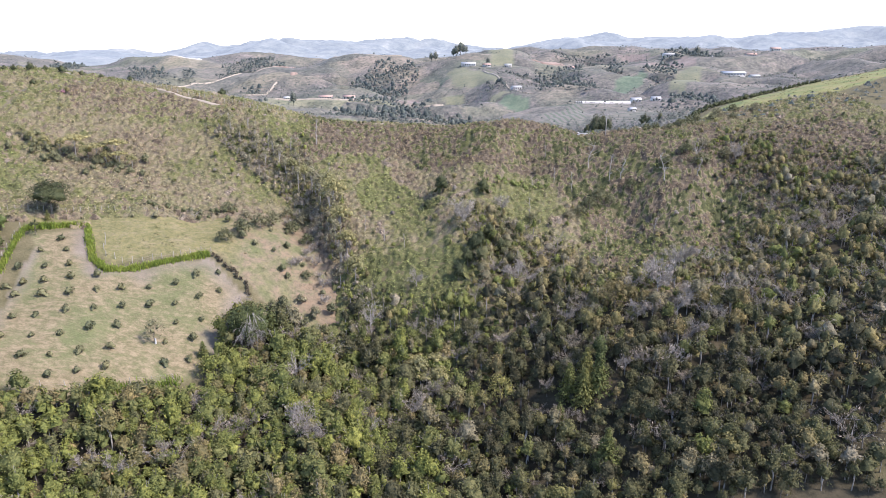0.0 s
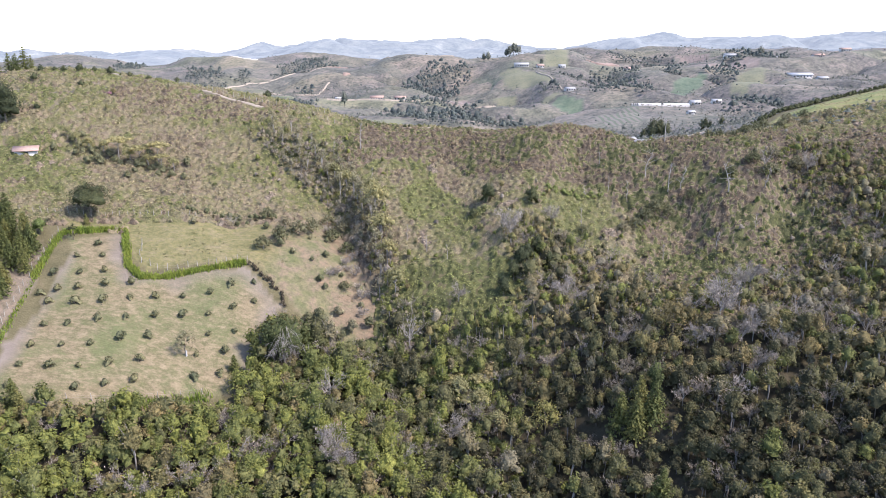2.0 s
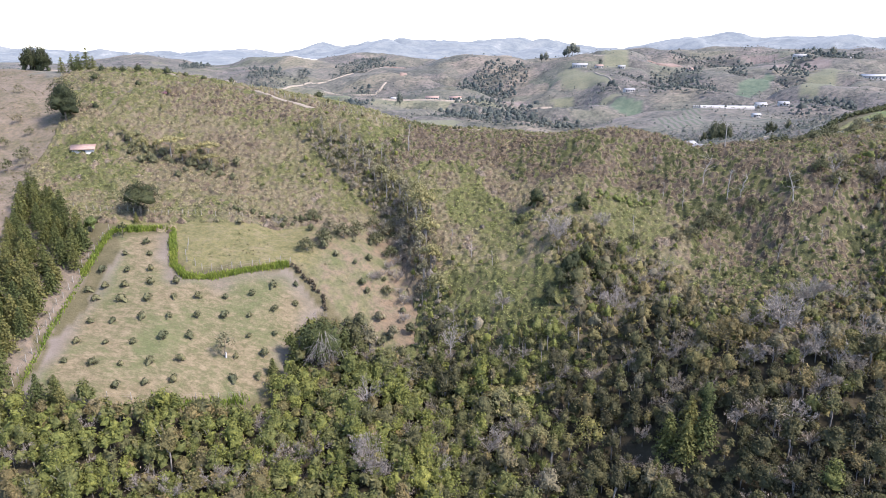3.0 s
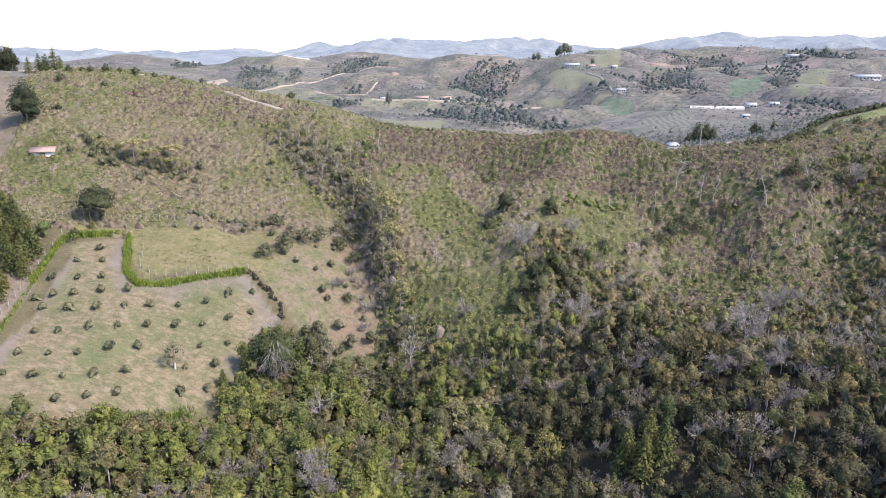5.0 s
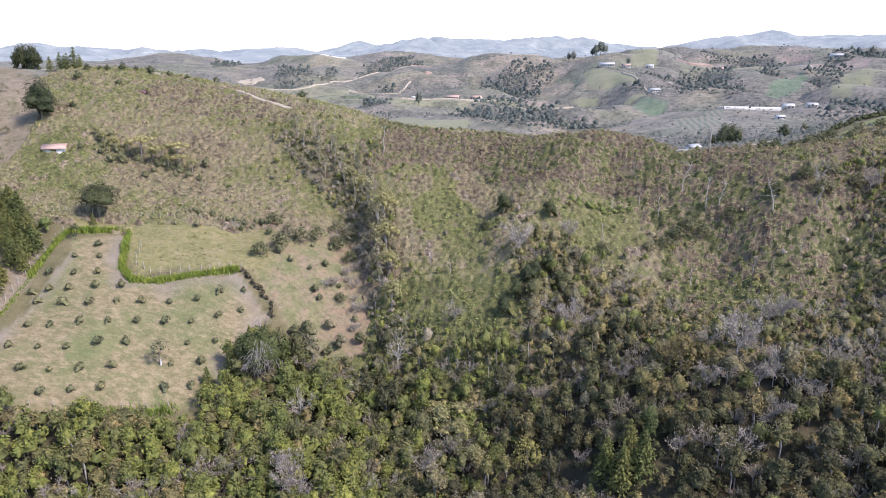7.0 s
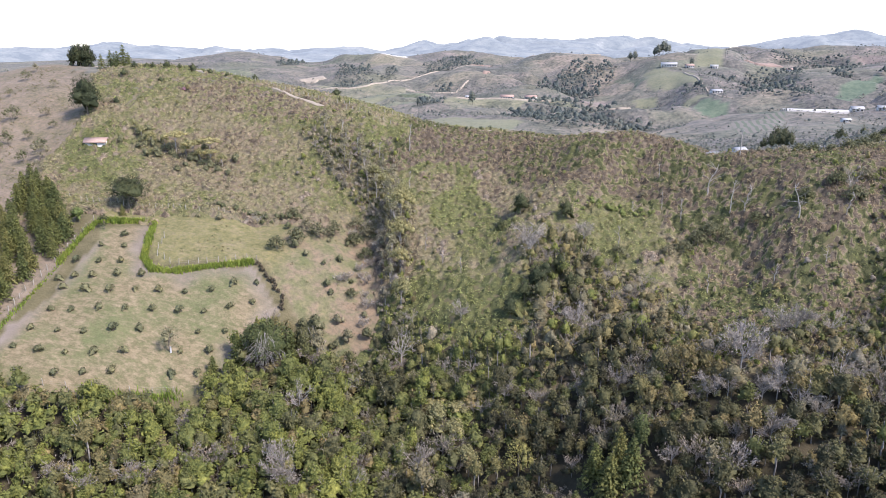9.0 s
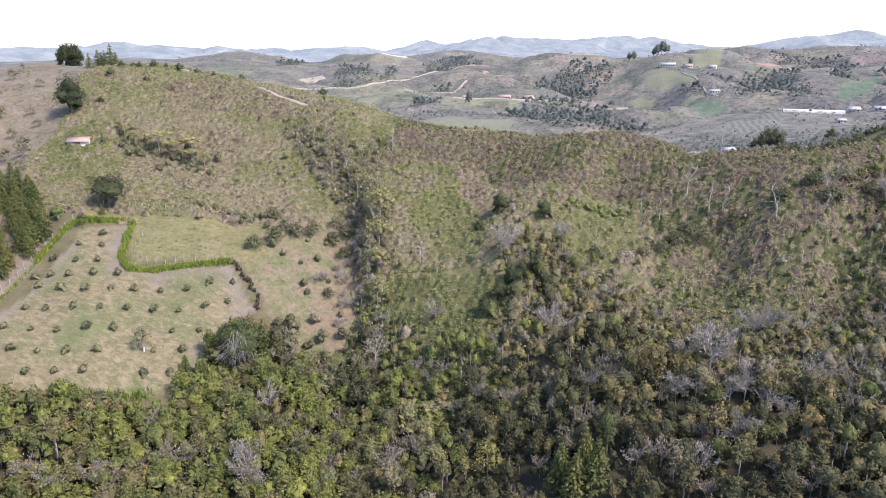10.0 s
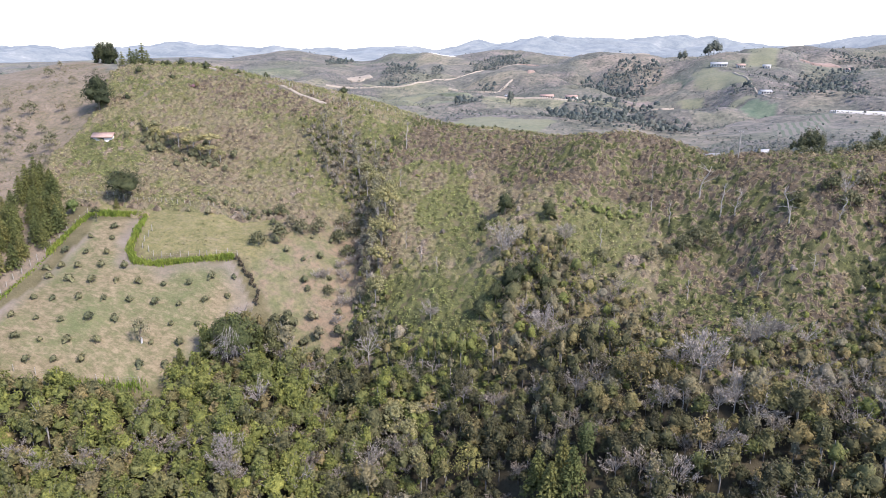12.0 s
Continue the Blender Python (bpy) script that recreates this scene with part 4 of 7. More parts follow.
def conifer(seed, tall, wide, whorls=15, per=8, cards=4, bare=0.12):
    """A tapering evergreen of drooping boughs in whorls."""
    rng = np.random.default_rng(seed)
    trunk = tube([(0, 0, -0.6), (0.05, 0, tall * 0.5), (0, 0.05, tall)], [0.022 * tall, 0.013 * tall, 0.003 * tall], 6)
    cs, ns, ss = [], [], []
    for k in range(whorls):
        h = bare + (1 - bare) * (k + rng.uniform(0, 0.6)) / whorls
        reach = wide * 0.5 * (1 - h) ** 0.75 * rng.uniform(0.8, 1.15) + 0.12
        for j in range(per):
            a = j * 2 * math.pi / per + k * 0.7 + rng.uniform(-0.3, 0.3)
            r_ = reach * rng.uniform(0.7, 1.12)
            for c in range(cards):
                f = (c + 0.6) / cards
                cs.append((r_ * f * math.cos(a), r_ * f * math.sin(a), h * tall - r_ * f * 0.32 + rng.normal(0, 0.08)))
                ns.append((math.cos(a) * 0.6, math.sin(a) * 0.6, 0.8))
                ss.append(0.13 + 0.095 * r_)
    v, f = leaf_cards(rng, np.array(cs), np.array(ns), np.array(ss), 0.5, 0.9)
    return trunk, (v, f)


def lowered(form, drop):
    """A tree whose crown hangs lower, down to the ground."""
    return form[0], (form[1][0] - np.array([0.0, 0.0, drop]), form[1][1])


def umbrella(seed, tall, wide):
    """A slim pale trunk that forks under a flat, layered crown."""
    rng = np.random.default_rng(seed)
    wood = [tube([(0, 0, -0.6), (0.1, 0, tall * 0.4), (0.05, 0.1, tall * 0.72)], [0.022 * tall, 0.018 * tall, 0.012 * tall], 5)]
    centres, radii = [], []
    for k in range(9):
        a = k * 2.4
        rr = wide * 0.5 * math.sqrt((k + 0.5) / 9) * 0.85
        c = np.array([rr * math.cos(a), rr * math.sin(a), tall * rng.uniform(0.86, 0.95) - 0.12 * rr])
        wood.append(tube([(0.05, 0.1, tall * rng.uniform(0.5, 0.72)), c * (0.5, 0.5, 0.9), c], [0.009 * tall, 0.007 * tall, 0.004 * tall], 4))
        centres.append(c)
        radii.append(wide * 0.19)
    return join(wood), crown_cards(rng, centres, radii, 56, 0.22, flat=0.5, core=0.7)


def bush(seed, wide, tall, per=26, clumps=5, size=0.16):
    """A low rounded bush that reaches the ground: (stems, foliage)."""
    rng = np.random.default_rng(seed)
    cs = [np.array([wide * 0.28 * math.cos(k * 2.4), wide * 0.28 * math.sin(k * 2.4), tall * rng.uniform(0.35, 0.62)]) for k in range(clumps)]
    stems = join([tube([(0, 0, -0.3), c * 0.5, c], [0.05, 0.035, 0.015], 4) for c in cs])
    foliage = heap(seed + 1, tall * 1.12, wide * 1.15, clumps + 3, 7, 12, per * 3, min(size, 0.13) if wide < 2.2 else size * 0.8, 2.05, 0, 0.0, 0.85, 0.45, 0.15)[1]
    return stems, foliage


def fern_tuft(seed, wide=1.0, tall=0.8, fronds=13, share=0.25):
    """A tuft of arching fronds."""
    rng = np.random.default_rng(seed)
    cs, ns = [], []
    for k in range(fronds):
        a, f = k * 2.4 + rng.uniform(-0.4, 0.4), rng.uniform(0.15, 1.0)
        cs.append((wide * 0.5 * f * math.cos(a), wide * 0.5 * f * math.sin(a), tall * (1.0 - 0.55 * f * f) * rng.uniform(0.55, 1.0)))
        ns.append((math.cos(a) * f, math.sin(a) * f, 1.5))
    return leaf_cards(rng, np.array(cs), np.array(ns), np.full(fronds, share * wide), 0.5, 0.8)


def strew(templates, xs, ys, zs, turns, sizes, tints, heights=None, pick=None):
    """Copies of plant forms as arrays for one mesh. A form is a list of (verts, faces, slot)."""
    V, F, S, T, at = [], [], [], [], 0
    pick = np.arange(len(xs)) % len(templates) if pick is None else pick
    heights = sizes if heights is None else heights
    for k, form in enumerate(templates):
        sel = np.where(pick == k)[0]
        if not len(sel):
            continue
        for v, f, slot in form:
            c, s = np.cos(turns[sel])[:, None], np.sin(turns[sel])[:, None]
            sx = sizes[sel][:, None]
            x = (v[None, :, 0] * c - v[None, :, 1] * s) * sx + xs[sel][:, None]
            y = (v[None, :, 0] * s + v[None, :, 1] * c) * sx + ys[sel][:, None]
            z = v[None, :, 2] * heights[sel][:, None] + zs[sel][:, None]
            V.append(np.stack([x, y, z], -1).reshape(-1, 3))
            F.append((f[None] + (np.arange(len(sel)) * len(v))[:, None, None] + at).reshape(-1, 4))
            S.append(np.full(len(sel) * len(f), slot))
            T.append(np.repeat(tints[sel], len(v)))
            at += len(sel) * len(v)
    return np.concatenate(V), np.concatenate(F), np.concatenate(S), np.concatenate(T)


def jittered(x0, y0, x1, y1, step, rng):
    """Unevenly spaced spots over a rectangle."""
    gx_, gy_ = np.meshgrid(np.arange(x0, x1, step), np.arange(y0, y1, step))
    gx_, gy_ = gx_.ravel() + rng.uniform(-0.48, 0.48, gx_.size) * step, gy_.ravel() + rng.uniform(-0.48, 0.48, gy_.size) * step
    return gx_, gy_


def mound_rise(x, y, cell=1.3):
    """Height of the billowing scrub over the ground: a rounded plant in each cell, none alike."""
    best, lift, own = np.full(x.shape, 9.0), np.zeros(x.shape), np.zeros(x.shape)
    for di in (-1, 0, 1):
        for dj in (-1, 0, 1):
            a_, b_ = np.floor(x / cell) + di, np.floor(y / cell) + dj
            h1, h2, h3 = (np.modf(np.abs(np.sin(a_ * p + b_ * q) * 43758.5453))[0] for p, q in ((127.1, 311.7), (269.5, 183.3), (419.2, 371.9)))
            dist = np.hypot(x - (a_ + h1) * cell, y - (b_ + h2) * cell)
            near_ = dist < best
            best, lift, own = np.where(near_, dist, best), np.where(near_, 0.25 + 0.75 * h3, lift), np.where(near_, h2, own)
    return 1.15 * lift * np.clip(1 - (best / 0.82) ** 2, 0, 1) + 0.25 * vnoise(x, y, 2.7, 79), own


def mounds(xs, ys, tints, step=0.42):
    """The low billowing canopy of the scrub where plants stand: (verts, faces, tint)."""
    x0, y0 = xs.min() - 2, ys.min() - 2
    nx, ny = int((xs.max() + 2 - x0) / step), int((ys.max() + 2 - y0) / step)
    rg_ = np.random.default_rng(77)
    X, Y = np.meshgrid(x0 + step * np.arange(nx), y0 + step * np.arange(ny), indexing="ij")
    X, Y = X + rg_.uniform(-0.18, 0.18, X.shape), Y + rg_.uniform(-0.18, 0.18, Y.shape)
    here, tone = np.zeros((nx + 2, ny + 2), bool), np.zeros((nx + 2, ny + 2))
    ci, cj = ((xs - x0) / step).astype(int), ((ys - y0) / step).astype(int)
    for di, dj in sorted(((i, j) for i in range(-3, 4) for j in range(-3, 4)), key=lambda p: -abs(p[0]) - abs(p[1])):
        a_, b_ = np.clip(ci + di, 0, nx), np.clip(cj + dj, 0, ny)
        here[a_, b_], tone[a_, b_] = True, tints
    here, tone = here[:nx, :ny], tone[:nx, :ny]
    core = here.copy()
    for shift in ((1, 0), (-1, 0), (0, 1), (0, -1)):
        core &= np.roll(here, shift, (0, 1))
    rise, own = mound_rise(X, Y)
    Z = land(X.ravel(), Y.ravel()).reshape(X.shape) + np.where(core, rise + rg_.uniform(-0.14, 0.14, X.shape), -0.2)
    tone = tone + 0.16 * (own - 0.5)
    ids = np.arange(nx * ny).reshape(nx, ny)
    quad = np.stack([ids[:-1, :-1], ids[1:, :-1], ids[1:, 1:], ids[:-1, 1:]], -1)
    quad = quad[here[:-1, :-1] & here[1:, :-1] & here[1:, 1:] & here[:-1, 1:]]
    used = np.unique(quad)
    back = np.zeros(nx * ny, int)
    back[used] = np.arange(len(used))
    return np.stack([X.ravel(), Y.ravel(), Z.ravel()], 1)[used], back[quad], np.clip(tone.ravel()[used], 0, 1)


# ---- woodland ----
rng = np.random.default_rng(11)
UPPER_EDGE = [(-21, 154), (-13, 146), (-3, 143), (7, 146), (6, 152), (2.8, 157.6), (2.5, 164), (4.5, 168), (11.4, 171), (16.5, 168), (24, 165.5), (32, 161), (39, 156), (47.5, 147), (58, 150), (68, 161), (76, 164), (73, 176), (71, 187), (78, 195), (90, 194), (100, 190), (122, 178)]
wx, wy = jittered(-125, 74, 135, 212, 2.1, rng)
gully = inside(wx, wy, WEST_GULLY)
keep = inside(wx + 1.5 * vnoise(wx, wy, 6, 51), wy + 1.5 * vnoise(wx, wy, 6, 52), WOODS) | gully
for x, y, clear in ((43.6, 133.6, 3.2), (35.0, 133.0, 3.4), (11.0, 120.5, 3.0), (23.2, 116.0, 2.4), (25.6, 114.0, 2.4), (28.4, 115.0, 2.4), (48.2, 127.4, 2.6), (-27.9, 120.1, 3.2), (-15.4, 138.0, 2.6), (-24.0, 106.6, 2.6), (46.4, 128.8, 2.4), (53.7, 126.8, 2.2), (58.2, 135.8, 2.2), (-55.8, 95.0, 2.4), (-43.1, 108.9, 2.0), (-39.7, 104.2, 2.0), (-22.2, 104.9, 2.4), (-6.1, 118.3, 2.0), (29.4, 119.4, 2.4), (-5.6, 128.2, 1.8), (-1.1, 128.0, 1.8)):
    keep &= np.hypot(wx - x, wy - y) > clear
keep &= (np.hypot(wx + 38, wy - 127) > 4.6) & ~inside(wx, wy, ORCHARD) & (wx < 0.66 * wy + 7) & (wx > -0.87 * wy + 2) & (rng.uniform(0, 1, len(wx)) < np.where(gully, 0.6, 0.97)) & ((wx < -20) | (wy > 88))
wx, wy, gully = wx[keep], wy[keep], gully[keep]
wz = land(wx, wy) - 0.1
# kinds by stretch: a sunny bank in yellow-greens, a greyer valley floor and east bank, low mixed growth uphill
deep = near_line(wx, wy, UPPER_EDGE)
west = (wx + 4 * vnoise(wx, wy, 9, 56) < 1) & (wy < 130)
east = wx > 34 + 6 * vnoise(wx, wy, 10, 57)
SUNNY, VALLEY, EASTERN, UPHILL = (0.26, 0.34, 0.40, 0.30, 0.22, 0.16, 0.38, 0.66, 0.28, 0.36, 0.60, 0.32, 0.90), (0.10, 0.16, 0.60, 0.05, 0.62, 0.74, 0.84, 0.54, 0.66, 0.76, 0.20, 0.87, 0.90), (0.08, 0.14, 0.57, 0.75, 0.86, 0.84, 0.88, 0.93, 0.90, 0.62, 0.66, 0.70, 0.24), (0.14, 0.24, 0.32, 0.54, 0.58, 0.66, 0.72, 0.84, 0.88, 0.90, 0.68, 0.78, 0.92)
spot = np.clip(rng.uniform(0, 1, len(wx)) * 0.75 + 0.125 + 0.42 * vnoise(wx, wy, 7, 54), 0, 0.999)
shelf = (spot * 13).astype(int)
mixed = np.argsort(np.random.default_rng(5).uniform(0, 1, 13))
shelf = mixed[shelf]
tint = np.array(VALLEY)[shelf]
tint = np.where(east, np.array(EASTERN)[shelf], tint)
tint = np.where(west, np.array(SUNNY)[shelf], tint)
tint = np.where((deep < 17 + 6 * vnoise(wx, wy, 11, 59)) & ~west & (rng.uniform(0, 1, len(wx)) < 0.85), np.array(UPHILL)[shelf], tint)
FRESH = np.array((0.10, 0.16, 0.22, 0.26, 0.30, 0.36, 0.20, 0.14, 0.66, 0.76, 0.84, 0.24, 0.88))
tint = np.where((wx > -22) & (wx < 8 + 5 * vnoise(wx, wy, 8, 53)) & (wy > 112) & (wy < 152) & (rng.uniform(0, 1, len(wx)) < 0.8), FRESH[shelf], tint)
# shade of the hollows and low east bank put in as darkest tints
tint = np.where((wx > 5) & ((wx < 46) & (wy < 128) | (wy < 116)) & (rng.uniform(0, 1, len(wx)) < np.where(wy < 120, 0.45, 0.22)), rng.uniform(0.0, 0.1, len(wx)), tint)
tint = np.where((tint > 0.7) & (wx > 14) & (wy < 124) & (rng.uniform(0, 1, len(wx)) < 0.25), rng.uniform(0.0, 0.12, len(wx)), tint)
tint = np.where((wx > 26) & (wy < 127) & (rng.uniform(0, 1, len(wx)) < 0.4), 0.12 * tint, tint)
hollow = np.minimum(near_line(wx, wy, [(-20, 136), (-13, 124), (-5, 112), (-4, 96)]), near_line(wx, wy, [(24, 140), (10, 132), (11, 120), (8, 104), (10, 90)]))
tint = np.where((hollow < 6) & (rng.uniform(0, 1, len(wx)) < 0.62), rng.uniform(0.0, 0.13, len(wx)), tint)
tint = np.where(gully, rng.choice([0.22, 0.30, 0.42, 0.54, 0.70, 0.76, 0.80, 0.88], len(wx)), tint)
tint = np.where(gully & (wy > 172), rng.choice([0.30, 0.54, 0.74, 0.80, 0.86, 0.90, 0.92], len(wx)), tint)
tint = np.clip(tint + rng.normal(0, 0.025, len(wx)), 0, 1)
size = rng.lognormal(-0.22, 0.27, len(wx)).clip(0.45, 1.15) * (0.96 + 0.16 * vnoise(wx, wy, 12, 55))
size *= np.where(gully, np.interp(wy, [160, 180, 200], [0.95, 0.75, 0.55]), np.maximum(np.where(wx < 28, np.interp(deep, [0, 3, 10], [0.6, 0.85, 1.0]), np.interp(deep, [0, 8, 18], [0.5, 0.75, 1.0])), 0.78 * ((wx < 2) & (wy < 150)))) * np.where(west, 1.04, 1.0)
turn = rng.uniform(0, 6.28, len(wx))

def wood_set(rows, cols, leaves, sprigs, spray, limbs):
    """The crowns of the wood: nine spreading, three slim and four thin twiggy ones."""
    out = [heap(100 + k, 4.4 + 0.5 * (k % 5), 3.3 + 0.45 * (k % 4), 12 + k % 6, rows, cols, leaves, spray, 1.95, limbs, 0.08 * ((k % 3) - 1), 1.0 + 0.12 * (k % 3)) for k in range(9)]
    out += [heap(120 + k, 6.4 + 0.4 * k, 2.9, 12, rows, cols - 2, leaves, spray, 2.2, limbs, 0.05 * (k - 1), 0.95, 0.62) for k in range(3)]
    return out + [twiggy(140 + k, 4.8 + 0.3 * k, 3.9, 6, 3, sprigs) for k in range(4)]


wood_forms = wood_set(7, 12, 300, 420, 0.21, 3) + wood_set(5, 9, 84, 190, 0.25, 1)
wood_pale = ([k % 3 > 0 for k in range(9)] + [True] * 7) * 2
which = np.where((tint > 0.81) & (~gully | (wy > 170)), rng.integers(12, 16, len(wx)), np.where(gully, rng.integers(9, 16, len(wx)), np.where(rng.uniform(0, 1, len(wx)) < 0.12, rng.integers(9, 12, len(wx)), rng.integers(0, 9, len(wx)))))
which = which + 16 * ((wy > 134) | (wx > 60))

near_order = np.argsort(np.hypot(wx - 20, wy - 15) + 40 * (np.abs(wx) > 75))
visible = near_order[(wy[near_order] > 84)][:280]
single = np.zeros(len(wx), bool)
single[visible] = True
wood_meshes = [(build_mesh("trunk", *t, [bark_grey if pale else bark]), build_mesh("crown", *c, [leaf_tree], smooth=True)) for (t, c), pale in zip(wood_forms, wood_pale)]
KINDS = ((0.0, 0.18, "dark green broadleaf tree in dense valley woodland"), (0.18, 0.34, "fresh green broadleaf tree in dense valley woodland"), (0.34, 0.48, "bright yellow-green tree in dense valley woodland"),
         (0.48, 0.59, "olive green broadleaf tree in dense valley woodland"), (0.59, 0.70, "russet-tinged olive tree in dense valley woodland"), (0.70, 0.83, "grey-green broadleaf tree in dense valley woodland"), (0.83, 1.1, "lilac-grey dry twiggy tree in dense valley woodland"))
leaf_kind = {}
for base, limit, words in KINDS:
    plain = words.split(" tree")[0].split(" broadleaf")[0].replace(" ", "_").replace("-", "_")
    leaf_kind[words] = leaf_material("leaves_" + plain, [(0.0, between(FOREST, base + 0.02)), (1.0, between(FOREST, min(limit, 0.95) - 0.02))], "object")
first = {}
for i in visible:
    k = int(which[i])
    words = next(w for _, limit, w in KINDS if tint[i] < limit)
    m = Matrix.LocRotScale((wx[i], wy[i], wz[i]), Euler((0, 0, turn[i])), (size[i],) * 3)
    if (k, words) not in first:
        tree_ = thing("woodland_tree", (wx[i], wy[i], wz[i]), words, "tree", "valley woodland", turn[i], size[i])
        part("trunk", wood_meshes[k][0], tree_)
        crown = wood_meshes[k][1].copy()
        crown.materials[0] = leaf_kind[words]
        part("crown", crown, tree_)
        first[k, words] = tree_
    else:
        copy_thing(first[k, words], Matrix.LocRotScale((wx[i], wy[i], wz[i]), Euler((0, 0, turn[i])), None)).scale = (size[i],) * 3

rest = ~single
forms = [[(*t, 2 if pale else 0), (*c, 1)] for (t, c), pale in zip(wood_forms, wood_pale)]
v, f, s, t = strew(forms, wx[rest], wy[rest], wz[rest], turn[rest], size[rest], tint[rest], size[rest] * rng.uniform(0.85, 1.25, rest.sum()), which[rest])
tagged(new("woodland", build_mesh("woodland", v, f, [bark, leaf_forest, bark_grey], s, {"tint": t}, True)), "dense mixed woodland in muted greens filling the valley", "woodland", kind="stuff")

# low growth between the trunks
ux, uy = jittered(-110, 78, 130, 200, 1.75, rng)
keep = (rng.uniform(0, 1, len(ux)) < np.where(ux < 0, 1.0, 0.85)) & (inside(ux, uy, WOODS) | inside(ux, uy, WEST_GULLY)) & ~inside(ux, uy, ORCHARD) & (ux < 0.66 * uy + 5) & ((ux < -20) | (uy > 90)) & (np.hypot(ux + 38, uy - 127) > 3)
ux, uy = ux[keep], uy[keep]
ushade = near_line(ux, uy, UPPER_EDGE)
under = [[(*heap(300 + k, 2.0 + 0.3 * (k % 3), 1.9, 6, 4, 8, 38, 0.21, 1.9, 0)[1], 0)] for k in range(6)]
ut = np.clip(0.24 + 0.16 * vnoise(ux, uy, 6, 58) + rng.normal(0, 0.13, len(ux)) , 0, 0.36)
ut = np.where((ushade < 30) & (rng.uniform(0, 1, len(ux)) < 0.55), np.where(ux < 9, rng.choice([0.20, 0.24, 0.28, 0.33], len(ux)), rng.choice([0.26, 0.54, 0.58, 0.74], len(ux))), ut)
sunlit = (ux + 4 * vnoise(ux, uy, 9, 56) < 4) & (uy < 134)
ut = np.where(sunlit, rng.choice([0.16, 0.22, 0.26, 0.30, 0.34, 0.38, 0.54, 0.66], len(ux)), ut)
# undergrowth low on the east side darkened in tint for the bank's shade
ut = np.where((ux > 14) & (uy < 132), rng.choice([0.0, 0.03, 0.06, 0.10, 0.58, 0.14], len(ux)), ut)
ut = np.where(inside(ux, uy, WEST_GULLY), rng.uniform(0.72, 0.86, len(ux)), ut)
us = rng.uniform(0.7, 1.4, len(ux)) * np.interp(ushade, [0, 14], [0.7, 1.0]) * np.where(sunlit, 1.6, 1.0)
v, f, s, t = strew(under, ux, uy, land(ux, uy), rng.uniform(0, 6.28, len(ux)), us, ut)
tagged(new("undergrowth", build_mesh("undergrowth", v, f, [leaf_forest], s, {"tint": t}, True)), "leafy undergrowth on the woodland floor", "undergrowth", kind="stuff")

# ---- bracken and scrub on the open slopes ----
sx, sy = jittered(-150, 126, 130, 238, 0.56, rng)
keep = ~(inside(sx, sy, WOODS) & (near_line(sx, sy, UPPER_EDGE) > rng.uniform(4, 16, len(sx)))) & ~inside(sx, sy, ORCHARD) & ~inside(sx, sy, PASTURE) & ~inside(sx, sy, BROWN_SLOPE) & ~inside(sx, sy, EAST_MEADOW)
keep &= ~inside(sx, sy, CONIFERS) & ((sy > 140) & (sx > 30) | (sy > 150) | (near_line(sx, sy, UPPER_EDGE) < 24) & (sx > -24)) | (inside(sx, sy, [(-112, 140), (-100, 146), (-90, 150), (-96, 158), (-114, 158)]))
keep &= (sx < 0.66 * sy + 5) & (sy < 236)
keep &= near_line(sx, sy, [(-120, 226), (-89, 221), (-67, 212)]) > 2.2
keep &= (rng.uniform(0, 1, len(sx)) < 0.95) & (mound_rise(sx, sy)[0] > rng.uniform(0.05, 0.45, len(sx)))
keep &= land(sx, sy) + 2.0 > 80 + (np.hypot(sx - 20, sy - 15) - 240) * 0.6 - 40
sx, sy = sx[keep], sy[keep]
sz = land(sx, sy) - 0.22 + mound_rise(sx, sy)[0]
drift = vnoise(sx, sy, 26, 61) * 0.6 + vnoise(sx, sy, 9, 62) * 0.5 + vnoise(sx, sy, 3.2, 63) * 0.35 + vnoise(sx, sy, 1.5, 64) * 0.35
ft = 0.40 + 0.22 * drift + rng.normal(0, 0.06, len(sx))
# purple-brown seed heads among the green, more of them on the tops
HUT_GREEN, TERRACE, GULLY_GREEN = [(-126, 181), (-114, 183), (-94, 167), (-94, 154), (-112, 152)], [(8, 164), (10, 176), (23, 184), (33, 181), (31, 171)], [(-26, 197), (-16, 202), (-16, 194), (1, 175), (-10, 165), (-18, 170), (-23, 186)]
SADDLE = [(-42, 200), (-14, 204), (-4, 192), (14, 188), (30, 186), (36, 178), (33, 166), (40, 142), (80, 140), (120, 160), (120, 210), (60, 216), (10, 218), (-42, 232)]
jx, jy = sx + 4 * vnoise(sx, sy, 8, 65), sy + 4 * vnoise(sx, sy, 8, 69)
for poly, shift in ((HUT_GREEN, -0.14), ([(-95, 152), (-70, 158), (-66, 172), (-95, 168)], -0.06)):
    ft = ft + shift * inside(jx, jy, poly)
dusk = rng.uniform(0, 1, len(sx)) + 0.45 * vnoise(sx, sy, 3.0, 73) + 0.3 * vnoise(sx, sy, 11, 74)
ft = np.where(dusk > 1.05, rng.uniform(0.56, 0.72, len(sx)), ft)
on_saddle = inside(jx, jy, SADDLE)
ft = np.where(on_saddle, np.where(dusk > 0.44 + 0.3 * (jy < 190) * (jx < 40) + 0.1 * (jy < 176), rng.uniform(0.66, 0.78, len(sx)), 0.08 + 0.08 * drift + rng.normal(0, 0.05, len(sx))), ft)
for poly, shift in ((TERRACE, 0.29), (GULLY_GREEN, 0.23)):
    ft = np.where(inside(jx, jy, poly), np.clip(shift + 0.05 * drift + rng.normal(0, 0.04, len(sx)), 0, 0.5), ft)
